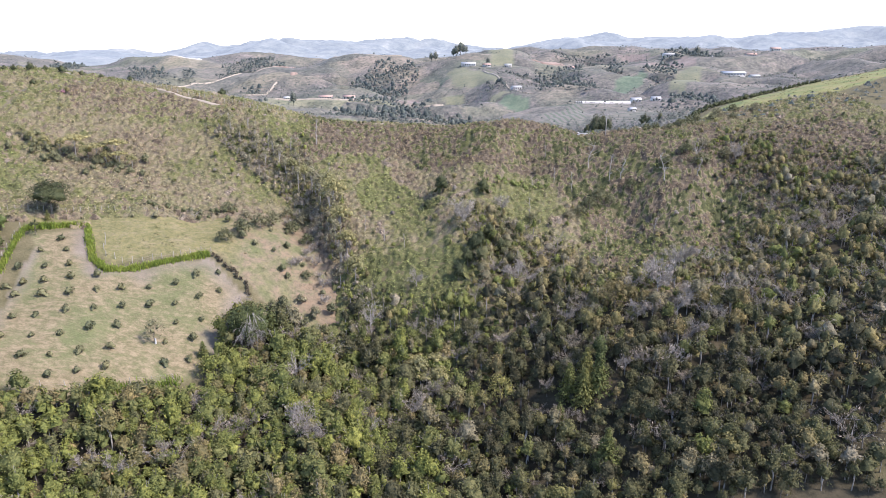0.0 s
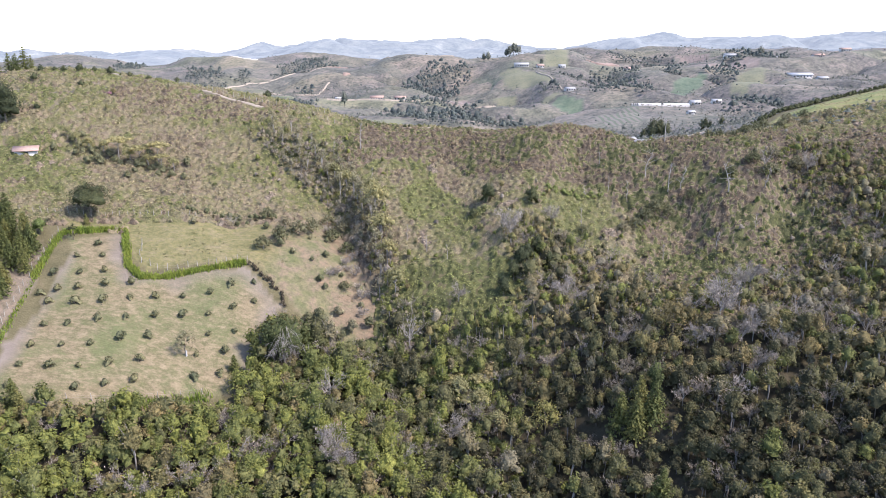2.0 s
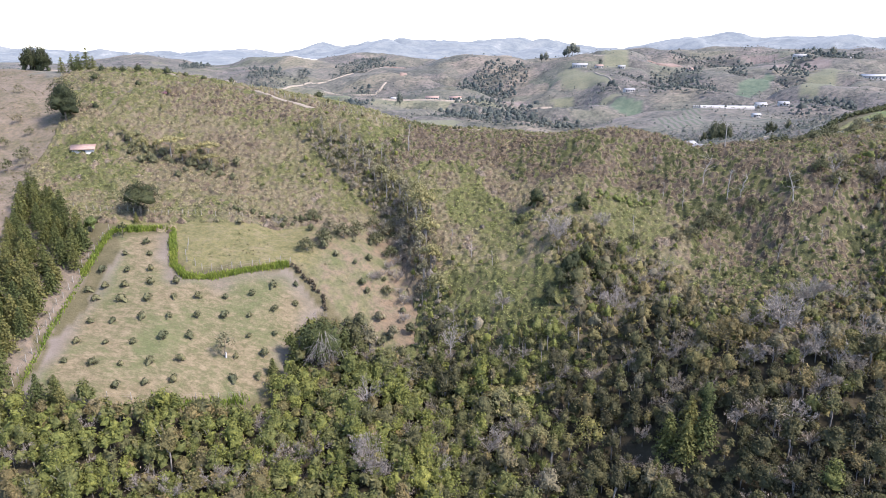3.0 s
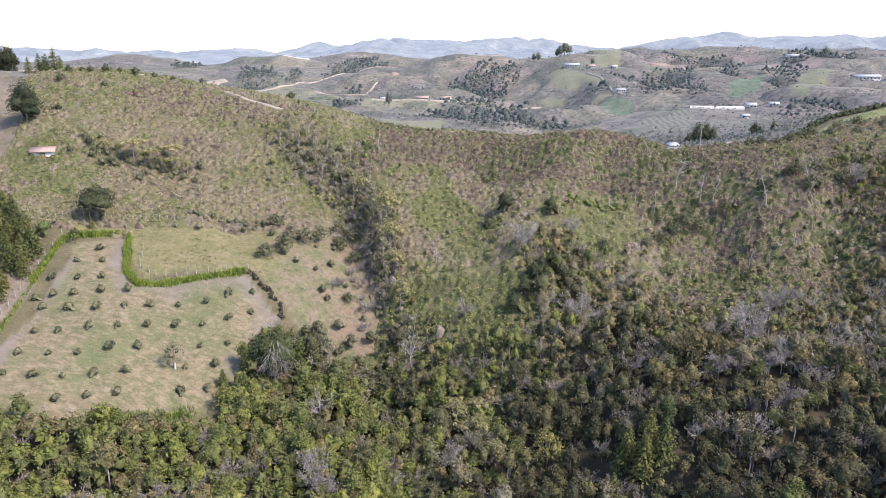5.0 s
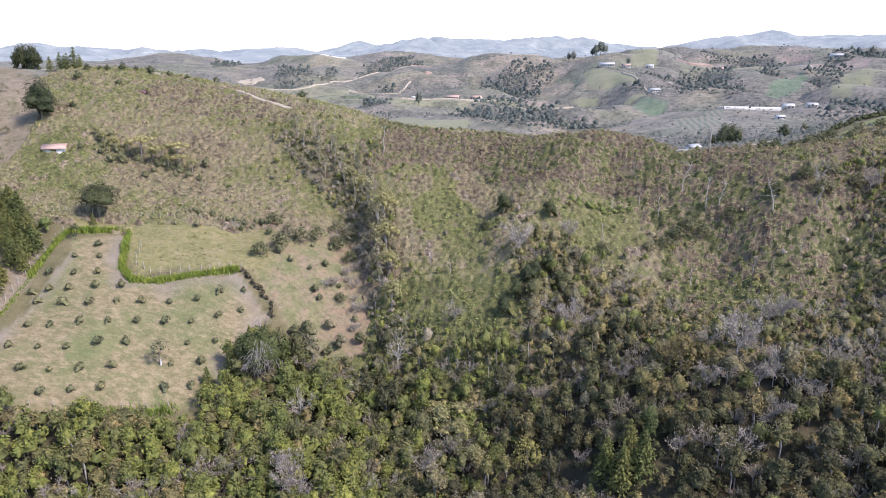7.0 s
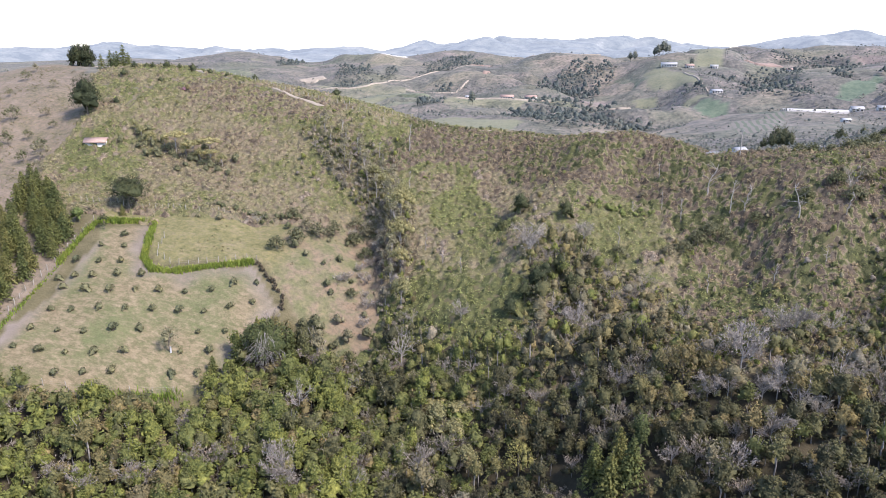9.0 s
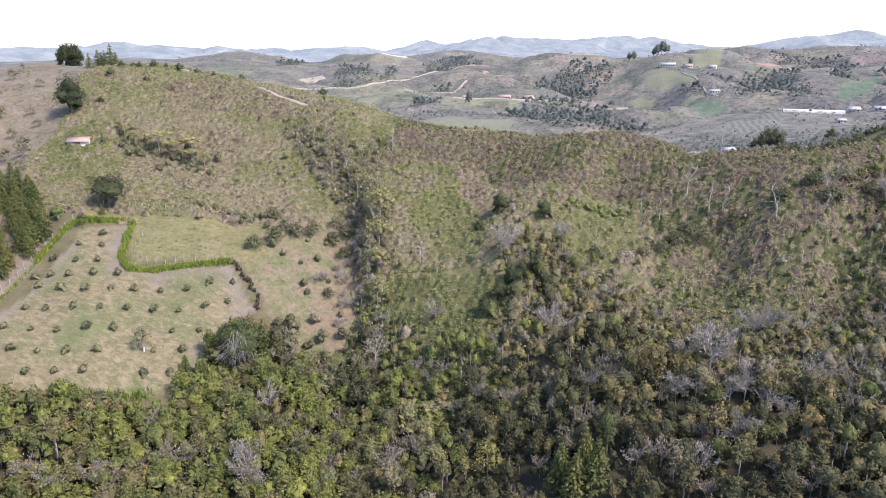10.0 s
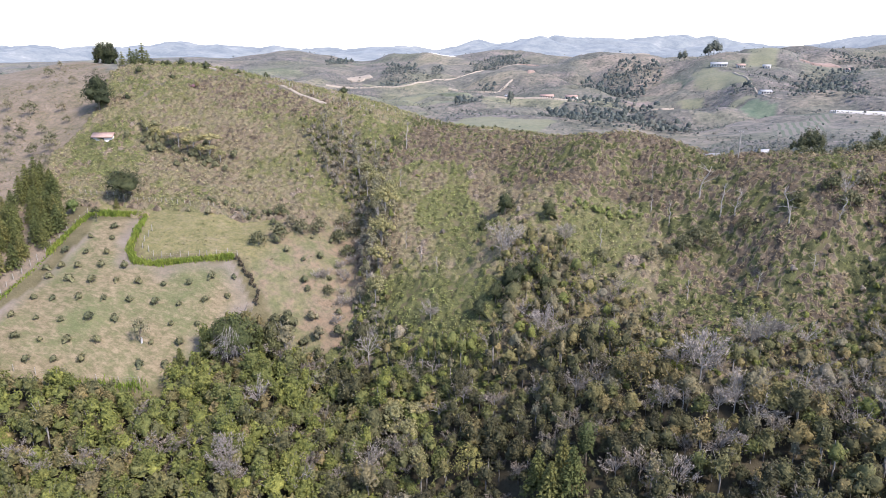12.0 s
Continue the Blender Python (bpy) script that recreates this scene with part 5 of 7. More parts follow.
for poly, most in (([(-112, 205), (-70, 200), (-60, 215), (-110, 222)], 0.45), ([(-40, 196), (-12, 200), (0, 214), (-40, 220)], 0.55), ([(60, 178), (120, 176), (120, 205), (74, 202)], 0.6)):
    ft = np.where(inside(jx, jy, poly) & (rng.uniform(0, 1, len(sx)) < most), rng.uniform(0.66, 0.84, len(sx)), ft)
ft = np.where((sx > -24) & (sx < 9) & (sy < 156), np.clip(0.19 + 0.07 * drift + rng.normal(0, 0.05, len(sx)), 0, 0.45), ft)
pale_spot = vnoise(sx, sy, 5.5, 70) + 0.5 * vnoise(sx, sy, 2, 72) > 1.0
ft = np.clip(np.where(pale_spot & ~on_saddle, 0.96, ft), 0, 1)
tufts = [[(*fern_tuft(400 + k, 0.95, 0.42 + 0.1 * (k % 3), 7, 0.20), 0)] for k in range(10)]
fs = rng.lognormal(-0.05, 0.30, len(sx)).clip(0.5, 1.8) * (1 + 0.15 * drift)
v, f, s, t = strew(tufts, sx, sy, sz, rng.uniform(0, 6.28, len(sx)), fs, ft, fs * rng.uniform(0.7, 1.3, len(sx)))
cover = mounds(sx, sy, ft)
at = len(v)
v, f, t, s = np.concatenate([v, cover[0]]), np.concatenate([f, cover[1] + at]), np.r_[t, cover[2]], np.r_[s, np.ones(len(cover[1]), int)]
tagged(new("scrub", build_mesh("scrub", v, f, [leaf_fern, shaded_fern], s, {"tint": t})), "bracken and low scrub in green and russet covering the slopes", "scrub", kind="stuff")

# rough grass on the pastures
px_, py_ = np.r_[rng.uniform(-175, -22, 15000), rng.uniform(72, 200, 5000)], np.r_[rng.uniform(132, 226, 15000), rng.uniform(228, 320, 5000)]
keep = (inside(px_, py_, PASTURE) & (rng.uniform(0, 1, len(px_)) < 0.2) | inside(px_, py_, BROWN_SLOPE) | inside(px_, py_, EAST_MEADOW)) & (vnoise(px_, py_, 6, 66) + 0.5 * vnoise(px_, py_, 2, 67) > -0.15)
px_, py_ = px_[keep], py_[keep]
v, f, s, t = strew([[(*fern_tuft(450 + k, 0.45, 0.22, 6), 0)] for k in range(5)], px_, py_, land(px_, py_) - 0.05, rng.uniform(0, 6.28, len(px_)), rng.uniform(0.5, 1.5, len(px_)), np.clip(0.30 + 0.15 * vnoise(px_, py_, 5, 68) + rng.normal(0, 0.12, len(px_)), 0, 1))
tagged(new("rough_grass", build_mesh("rough_grass", v, f, [leaf_grass], s, {"tint": t})), "tussocks of rough dry grass on the pastures", "grass", kind="stuff")

# taller shrubs standing out of the scrub
bx, by = jittered(-132, 145, 125, 232, 2.8, rng)
thick = vnoise(bx, by, 20, 71)
EAST_SHRUBS = [(44, 150), (58, 152), (70, 162), (84, 172), (80, 194), (66, 188), (60, 176), (48, 168)]
keep = ~inside(bx, by, TERRACE) & ~inside(bx, by, WOODS) & ~inside(bx, by, PASTURE) & ~inside(bx, by, BROWN_SLOPE) & ~inside(bx, by, WEST_GULLY) & ~inside(bx, by, ORCHARD) & (rng.uniform(0, 1, len(bx)) < 0.035 + 0.05 * thick + 0.5 * np.exp(-near_line(bx, by, UPPER_EDGE) / 6.0) + 0.3 * np.exp(-near_line(bx, by, WEST_GULLY) / 3.0) + 0.3 * inside(bx, by, EAST_SHRUBS)) & (by < 220) & (by > 150 - 0.0 * bx)
bx, by = bx[keep], by[keep]
shrubs = [[(*a, 0), (*b, 1)] for a, b in (heap(500 + k, 2.1, 1.9, 6, 6, 10, 40, 0.09, 2.2, 1, 0.1 * (k - 2.5)) for k in range(6))]
v, f, s, t = strew(shrubs, bx, by, land(bx, by) - 0.1, rng.uniform(0, 6.28, len(bx)), rng.uniform(0.6, 1.25, len(bx)), rng.choice([0.08, 0.16, 0.22, 0.3, 0.4, 0.52, 0.62, 0.75, 0.78, 0.86], len(bx)) + rng.normal(0, 0.02, len(bx)), rng.uniform(0.6, 1.4, len(bx)))
tagged(new("shrubs", build_mesh("shrubs", v, f, [bark, leaf_forest], s, {"tint": t})), "scattered taller shrubs standing in the slope scrub", "shrubs", kind="stuff")

# ---- far woods on the hills ----
fx, fy = jittered(-900, 260, 620, 1330, 4.8, rng)
fr = np.hypot(fx - 20, fy - 5)
bearing = np.degrees(np.arctan2(fx - 20, fy - 5))
dense = in_any(fx, fy, FAR_WOODS, 9.0)
planted = inside(fx, fy, FAR_ORCHARD)
crest = near_line(fx, fy, [(121, 1050), (203, 1080), (265, 1050), (349, 985), (405, 1000), (485, 1000)]) < 22
cover = np.clip(0.8 * (thicket(fx, fy) - 0.5), 0.015, 0.25) + 0.05 * (fx > 60)
clear = in_any(fx, fy, FAR_MEADOWS + FAR_FIELDS + FAR_PLOUGHED + [FAR_ROWS], 3.0)
cover = np.where(clear, 0.03, cover)
keep = (np.abs(bearing + 6) < 46) & (rng.uniform(0, 1, len(fx)) < np.where(dense, 0.92, np.where(planted, 0.85, np.where(crest, 0.6, cover))))
keep &= ~inside(fx, fy, EAST_MEADOW) & ((fr > 300) | (fx > 40))
dense, planted = dense[keep], planted[keep]
fx, fy, fr = fx[keep], fy[keep], fr[keep]
clumps_ = [[(*heap(600 + k, 3.6, 3.6, 5, 3, 6, 2, 0.5, 1.9, 0)[1], 0)] for k in range(8)]
stand = inside(fx, fy, PINE_VALLEY)
fsz = np.where(dense, 1.7, np.where(planted, 1.8, 0.85)) * rng.lognormal(-0.3, 0.38, len(fx)).clip(0.3, 1.7) * np.where(fr < 420, 0.7, 1.0)
v, f, s, t = strew(clumps_, fx, fy, land(fx, fy) - 0.2, rng.uniform(0, 6.28, len(fx)), fsz, np.clip(rng.normal(0.5, 0.25, len(fx)) - 0.3 * dense - 0.2 * stand - 0.25 * planted, 0, 1), fsz * rng.uniform(0.7, 1.15, len(fx)) * np.where(stand, 1.3, 1.0))
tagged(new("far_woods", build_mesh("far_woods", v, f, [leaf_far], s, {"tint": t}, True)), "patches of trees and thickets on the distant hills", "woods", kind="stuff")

# scrub of the distant hills
qx, qy = jittered(-640, 216, 520, 1180, 3.6, rng)
qr = np.hypot(qx - 20, qy - 5)
keep = (np.abs(np.degrees(np.arctan2(qx - 20, qy - 5)) + 6) < 42) & ((qr > 320) | (qx > 56) & (qy > 216)) & ~in_any(qx, qy, FAR_MEADOWS + FAR_FIELDS + FAR_PLOUGHED + [FAR_ROWS], 3.0) & ~inside(qx, qy, EAST_MEADOW)
keep &= rng.uniform(0, 1, len(qx)) < np.clip(1.5 * thicket(qx, qy) - 0.08 + 0.4 * vnoise(qx, qy, 33, 83), 0.08, 0.92) * np.clip((1250 - qr) / 300, 0.25, 1) + 0.5 * (qr < 460) * (qx > 40)
qx, qy = qx[keep], qy[keep]
tussocks = [[(*heap(640 + k, 2.2, 2.6, 4, 2, 6, 1, 0.4, 1.7, 0)[1], 0)] for k in range(6)]
qs = rng.lognormal(-0.08, 0.36, len(qx)).clip(0.4, 1.8)
v, f, s, t = strew(tussocks, qx, qy, land(qx, qy) - 0.3, rng.uniform(0, 6.28, len(qx)), qs, np.clip(0.62 + 0.25 * vnoise(qx, qy, 40, 84) + rng.normal(0, 0.2, len(qx)), 0, 1), qs * rng.uniform(0.6, 1.1, len(qx)))
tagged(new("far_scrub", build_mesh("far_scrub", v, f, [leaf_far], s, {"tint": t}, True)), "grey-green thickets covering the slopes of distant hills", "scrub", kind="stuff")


# ---- single plants and built things ----
def place(x, y, sink=0.1):
    return (x, y, float(land(x, y)[0]) - sink)


def tree_thing(name, form, wood, leaves, x, y, label, category="tree", group="", size=1.0, turn=0.0, trunk="trunk", crown="crown"):
    ob = thing(name, place(x, y), label, category, group, turn, size)
    part(trunk, build_mesh(trunk, *form[0], [wood]), ob)
    part(crown, build_mesh(crown, *form[1], [leaves]), ob)
    return ob


def again(ob, x, y, size=1.0, turn=0.0, label=""):
    twin = copy_thing(ob, Matrix.LocRotScale(place(x, y), Euler((0, 0, turn)), None))
    twin.scale = (size,) * 3
    return tagged(twin, label) if label else twin


def blades(rng, x, y, z, tall, wide, lean=0.3):
    """Upright grass leaves, each bent at half height."""
    n = len(x)
    a = rng.uniform(0, 6.28, n)
    side = np.stack([np.cos(a), np.sin(a), np.zeros(n)], 1) * (wide * rng.uniform(0.6, 1.4, n))[:, None]
    foot = np.stack([x, y, z], 1)
    b = rng.uniform(0, 6.28, n)
    tip = np.stack([np.cos(b), np.sin(b), np.zeros(n)], 1) * lean
    h = tall * rng.uniform(0.6, 1.15, n)
    mid = foot + tip * (h * 0.25)[:, None] + np.stack([0 * h, 0 * h, h * 0.6], 1)
    top = foot + tip * h[:, None] + np.stack([0 * h, 0 * h, h], 1)
    v = np.stack([foot - side, foot + side, mid + side * 1.2, mid - side * 1.2, top + side * 0.4, top - side * 0.4], 1).reshape(-1, 3)
    k = np.arange(n)[:, None] * 6
    return v, np.concatenate([k + (0, 1, 2, 3), k + (3, 2, 4, 5)])


# the orchard: rows of young bushes
ROWS = [
    [(-81.7, 143.2), (-83.5, 138.3), (-78.9, 139.8), (-85.4, 133.0), (-80.6, 134.1), (-76.4, 135.7)],
    [(-85.0, 127.7), (-82.6, 129.2), (-79.0, 130.2), (-74.5, 132.3), (-70.2, 134.2)],
    [(-82.4, 126.0), (-77.5, 126.6), (-72.9, 127.8), (-68.8, 130.1), (-64.7, 131.9), (-59.8, 133.6), (-55.2, 135.8), (-52.0, 138.9), (-48.0, 141.0)],
    [(-79.8, 119.9), (-76.0, 121.1), (-71.5, 123.2), (-67.2, 125.1), (-62.7, 127.2), (-58.1, 129.0), (-53.9, 131.0), (-50.1, 134.1), (-46.8, 137.1)],
    [(-78.3, 113.8), (-73.9, 115.3), (-69.6, 117.0), (-65.6, 119.8), (-61.7, 122.2), (-52.3, 126.7), (-48.2, 129.4)],
    [(-77.5, 109.0), (-73.0, 110.0), (-68.8, 111.7), (-64.8, 114.0), (-60.7, 116.7), (-52.7, 121.7), (-48.4, 124.3)],
    [(-76.7, 104.7), (-67.0, 107.0), (-63.4, 109.6), (-59.6, 112.1), (-51.3, 116.9), (-47.6, 119.3)],
]
rng = np.random.default_rng(23)
bush_forms = [bush(700 + k, 1.95, 1.15 + 0.1 * (k % 3), 38, 7, 0.13) for k in range(6)]
bush_first = {}
for row in ROWS:
    for x, y in row:
        k = int(rng.integers(0, 6))
        words = "young round orchard bush with dark green leaves"
        s_ = float(rng.uniform(0.72, 1.25))
        if s_ < 0.82:
            words = "small stunted orchard bush with sparse green leaves"
        elif s_ > 1.12:
            words = "large bushy orchard bush with dark green leaves"
        if k not in bush_first:
            bush_first[k] = tree_thing("orchard_bush", bush_forms[k], bark, leaf_orchard, x, y, words, "bush", "orchard bushes in rows", s_, rng.uniform(0, 6), "stems", "foliage")
        else:
            again(bush_first[k], x, y, s_, float(rng.uniform(0, 6)), words)
orchard_tree = tree_thing("orchard_tree", canopy(711, 5.0, 4.2, 15, 26, 0.13, 2, 0.0, 4), bark, leaf_thicket, -54.3, 121.0, "taller orchard tree with whitewashed trunk foot", "tree")
part("painted_trunk_foot", build_mesh("painted_trunk_foot", *tube([(0, 0, -0.1), (0.02, 0.02, 0.6), (0.04, 0.03, 1.15)], [0.19, 0.17, 0.15], 7), [whitewash]), orchard_tree, "whitewashed foot of the trunk")
tree_thing("orchard_tree", canopy(712, 3.6, 2.8, 10, 26, 0.13, 4, 0.0, 2), bark, leaf_thicket, -58.5, 106.8, "dark green young tree at the orchard's foot", "tree")
tree_thing("orchard_tree", canopy(713, 3.8, 2.3, 8, 26, 0.13, 4, 0.0, 2), bark, leaf_dark, -87.0, 143.5, "narrow dark young tree at the orchard's upper corner", "tree")

# tall grass hedges and the dead hedge round the orchard
HEDGE = [(-90, 145), (-87, 147), (-84, 149), (-79.5, 150.6), (-75.8, 143.4), (-72.9, 138.4), (-69.6, 136.2), (-64, 138), (-58, 141), (-51, 145)]
LEFT_SIDE = [(-90, 145), (-89, 137), (-88, 129), (-86, 121), (-82.5, 110), (-80.5, 101.5)]


def grass_hedge(name, line, count, tall, width, label, tint_mean):
    pts, _ = along_line(line, 0.05)
    pick = pts[rng.integers(0, len(pts), count)] + rng.normal(0, width, (count, 2))
    hgt = tall * (0.85 + 0.3 * vnoise(pick[:, 0], pick[:, 1], 3.0, 91))
    v_, f_ = blades(rng, pick[:, 0], pick[:, 1], land(pick[:, 0], pick[:, 1]) - 0.05, hgt, 0.055)
    tone = np.clip(tint_mean + 0.25 * vnoise(pick[:, 0], pick[:, 1], 4.0, 92) + rng.normal(0, 0.15, count), 0, 1)
    root = thing(name, place(*line[0]), label, "hedge")
    hedge_mesh = build_mesh("leaves", v_ - np.array(root.location), f_, [leaf_hedge], floats={"tint": np.repeat(tone, 6)})
    part("leaves", hedge_mesh, root)


grass_hedge("grass_hedge", HEDGE, 4600, 1.25, 0.33, "tall bright green grass hedge along the orchard's upper edge", 0.34)
grass_hedge("grass_hedge", [(-61, 106.1), (-54, 110), (-48, 113.8)], 700, 1.15, 0.6, "rank green grass and fern along the orchard's lower edge", 0.15)
grass_hedge("grass_hedge", [(-90.3, 144.6), (-89.4, 137.5), (-88.6, 131.5)], 650, 1.1, 0.4, "tall bright green grass hedge beside the conifer plantation", 0.30)
grass_hedge("grass_hedge", LEFT_SIDE, 1000, 0.55, 0.28, "thin green grass hedge along the orchard's fence", 0.15)


def bush_hedge(name, line, step, wide, tall, leaves, label, sway=0.5):
    pts, _ = along_line(line, step)
    pts = pts + rng.normal(0, sway, pts.shape)
    forms_ = [[(*a, 0), (*b, 1)] for a, b in (bush(740 + k, wide, tall, 18, 5, 0.11 * wide) for k in range(4))]
    v_, f_, s_, t_ = strew(forms_, pts[:, 0], pts[:, 1], land(pts[:, 0], pts[:, 1]) - 0.1, rng.uniform(0, 6, len(pts)), rng.uniform(0.7, 1.2, len(pts)), rng.uniform(0, 1, len(pts)))
    root = thing(name, place(*line[0]), label, "hedge")
    v_ = v_ - np.array(root.location)
    for nm, slot, mat_ in (("stems", 0, bark), ("foliage", 1, leaves)):
        sel = np.asarray(s_) == slot
        tagged(part(nm, build_mesh(nm, v_[f_[sel].ravel()], np.arange(4 * sel.sum()).reshape(-1, 4), [mat_]), root), kind="stuff")


bush_hedge("dead_hedge", [(-50, 145), (-46, 143), (-42, 141), (-41, 138.5)], 0.45, 1.0, 1.2, leaf_brown, "dark brown half-dead hedge below the grass hedge", 0.25)
bush_hedge("field_hedge", [(78, 236), (90, 250), (102, 264), (122, 287), (140, 304), (170, 322)], 1.2, 2.4, 2.0, leaf_dark, "dark clipped hedge along the eastern meadow's crest", 0.4)
bush_hedge("field_hedge", [(-46, 229), (-35, 226), (-26, 226), (-14, 226), (-6, 221)], 1.4, 1.8, 1.1, leaf_dark, "low dark hedge along the saddle track", 0.3)
bush_hedge("hillside_thicket", [(-112, 184), (-105, 180), (-98, 180.5), (-91, 179), (-84, 180), (-79, 178)], 0.9, 2.5, 2.3, leaf_thicket, "dark tangled thicket under the umbrella trees", 1.8)
bush_hedge("field_hedge", [(-70, 161), (-62, 161.5), (-56, 162.5), (-50, 166)], 1.1, 1.9, 1.7, leaf_thicket, "straggling grey hedge above the pasture", 0.8)


# fences
post_mesh = build_mesh("post", *join([tube([(0, 0, -0.3), (0.01, 0, 0.7), (0.0, 0.01, 1.4)], [0.075, 0.07, 0.06], 6), box(-0.05, -0.05, 1.38, 0.05, 0.05, 1.42)]), [post_wood])


def fence(line, step, label, size=1.0):
    pts, _ = along_line(line, step)
    pts = pts + rng.normal(0, 0.15, pts.shape)
    root = thing("fence", place(*pts[0]), label, "fence")
    for x, y in pts:
        ob = part("post", post_mesh, root)
        ob.location = Vector((x, y, float(land(x, y)[0]))) - root.location
        ob.rotation_euler = (float(rng.normal(0, 0.06)), float(rng.normal(0, 0.06)), float(rng.uniform(0, 3)))
        ob.scale = (size, size, size * float(rng.uniform(0.8, 1.1)))
    wires = []
    for h in (0.55, 0.95):
        wires.append(tube([(x - pts[0][0], y - pts[0][1], float(land(x, y)[0]) - root.location.z + h) for x, y in pts], [0.008] * len(pts), 3))
    part("wire", build_mesh("wire", *join(wires), [post_wood]), root)


fence([(-73.6, 146.0), (-71.2, 140.6), (-67.0, 139.0), (-58, 142.6), (-50.5, 146.6)], 2.0, "weathered wooden post fence behind the grass hedge")
fence([(-91.2, 145), (-90.2, 137), (-89.2, 129), (-87.2, 121), (-83.7, 110), (-81.6, 101.5)], 2.3, "weathered post fence beside the conifer plantation")
fence([(-104, 152), (-94, 153.5), (-86, 155.5), (-78, 157.5), (-66, 159.5)], 1.5, "line of pale posts below the scrub hill")
fence([(-118, 229), (-106, 230), (-96, 228), (-83, 220.5), (-68, 215.5), (-56, 217), (-46, 224), (-35, 225)], 2.1, "pale post fence along the hill crest", 1.15)
fence([(-67, 104.6), (-56, 110), (-48, 115)], 3.4, "short pale posts along the orchard's lower edge", 0.9)
fence([(-60, 213), (-50, 212), (-44, 214)], 2.0, "pale posts on the hill shoulder", 1.1)

# conifer plantation beside the orchard
cx_, cy_ = jittered(-118, 98, -80, 157, 2.9, rng)
keep = inside(cx_, cy_, CONIFERS) & (near_line(cx_, cy_, LEFT_SIDE) > 2.2) & (rng.uniform(0, 1, len(cx_)) < 0.82)
conifer_forms = [conifer(800 + k, 7.2 + 0.7 * (k % 3), 5.8 + 0.5 * (k % 2), 18, 11, 6) for k in range(6)]
conifer_first = {}
for i, (x, y) in enumerate(zip(cx_[keep], cy_[keep])):
    k = i % 6
    s_ = float(rng.uniform(0.6, 1.0))
    words = "tall dark green conifer in a plantation" if s_ > 0.7 else "smaller yellowish green conifer in a plantation"
    if k not in conifer_first:
        conifer_first[k] = tree_thing("conifer", conifer_forms[k], bark, leaf_conifer, x, y, words, "tree", "conifers beside the orchard", s_, rng.uniform(0, 6))
    else:
        again(conifer_first[k], x, y, s_, float(rng.uniform(0, 6)), words)
for x, y, s_ in ((23.2, 116.0, 0.95), (25.6, 114.0, 1.0), (28.4, 115.0, 1.05), (26.5, 117.5, 0.9), (21.0, 112, 0.75), (-45.5, 121, 0.5), (-44, 118, 0.55), (-40, 119, 0.6), (-88, 150.5, 0.35), (-74, 96, 0.7), (-73.5, 101.4, 0.7), (-71.6, 99.8, 0.66), (-69.6, 98.8, 0.6), (-76, 100.4, 0.75), (-67.6, 97.2, 0.62), (-78, 93, 0.75), (-83, 96, 0.8), (-86, 93, 0.85)):
    again(conifer_first[int(abs(x)) % 6], x, y, s_, x, "young conifer standing among broadleaf growth")
tree_thing("feathery_conifer", conifer(830, 8.5, 6.6, 20, 11, 6, 0.05), bark, leaf_conifer, 27.0, 100.5, "broad feathery conifer with olive needles in the woodland", "tree")

tree_thing("hedge_tree", heap(836, 4.4, 4.2, 14, 9, 15, 420, 0.17, 2.4, 3, 0.0, 1.0, 0.5), bark, leaf_herb, -94.6, 143.9, "round olive-green bushy tree beside the grass hedge", "tree", "", 0.9)

# half-dead cypress at the orchard's corner
cyp = tree_thing("half_dead_cypress", heap(840, 9.8, 9.2, 24, 13, 22, 2200, 0.24, 2.5, 5, 0.0, 1.05, 0.5), bark, leaf_cypress, -38.0, 127.0, "broad dark cypress with a fan of dead grey branches", "tree")
rg = np.random.default_rng(841)
FANS = [(-1.0, 8.0, 0.30), (-1.3, 6.4, 0.26), (-0.7, 5.6, 0.30), (-1.75, 4.8, 0.24), (-1.05, 4.0, 0.30)]
for k in range(80):
    a, h, wide_ = FANS[k % 5]
    a = a + rg.normal(0, wide_)
    pts, geo = limb(rg, (2.6 * math.cos(a), 2.6 * math.sin(a), h + rg.normal(0, 0.35)), (math.cos(a), math.sin(a), rg.uniform(-0.6, 0.25)), rg.uniform(2.0, 3.7), 0.030, 4, 0.30)
    dead = [geo]
    for _ in range(2):
        dead.append(limb(rg, pts[2], (math.cos(a) + rg.normal(0, 0.5), math.sin(a) + rg.normal(0, 0.5), rg.normal(-0.3, 0.3)), rg.uniform(0.8, 1.8), 0.02, 2, 0.1, 3)[1])
    part("dead_branch", build_mesh("dead_branch", *join(dead), [bark_pale]), cyp, "bare grey dead branch")
for x, y, s_ in ((-33.2, 126.6, 0.85), (-35, 131.0, 0.8), (-42.6, 124.6, 0.8), (-41.5, 130, 0.8), (-31.8, 123.6, 0.6), (-41.5, 121.0, 0.62)):
    again(conifer_first[1], x, y, s_, x, "small dark conifer beside the half-dead cypress")

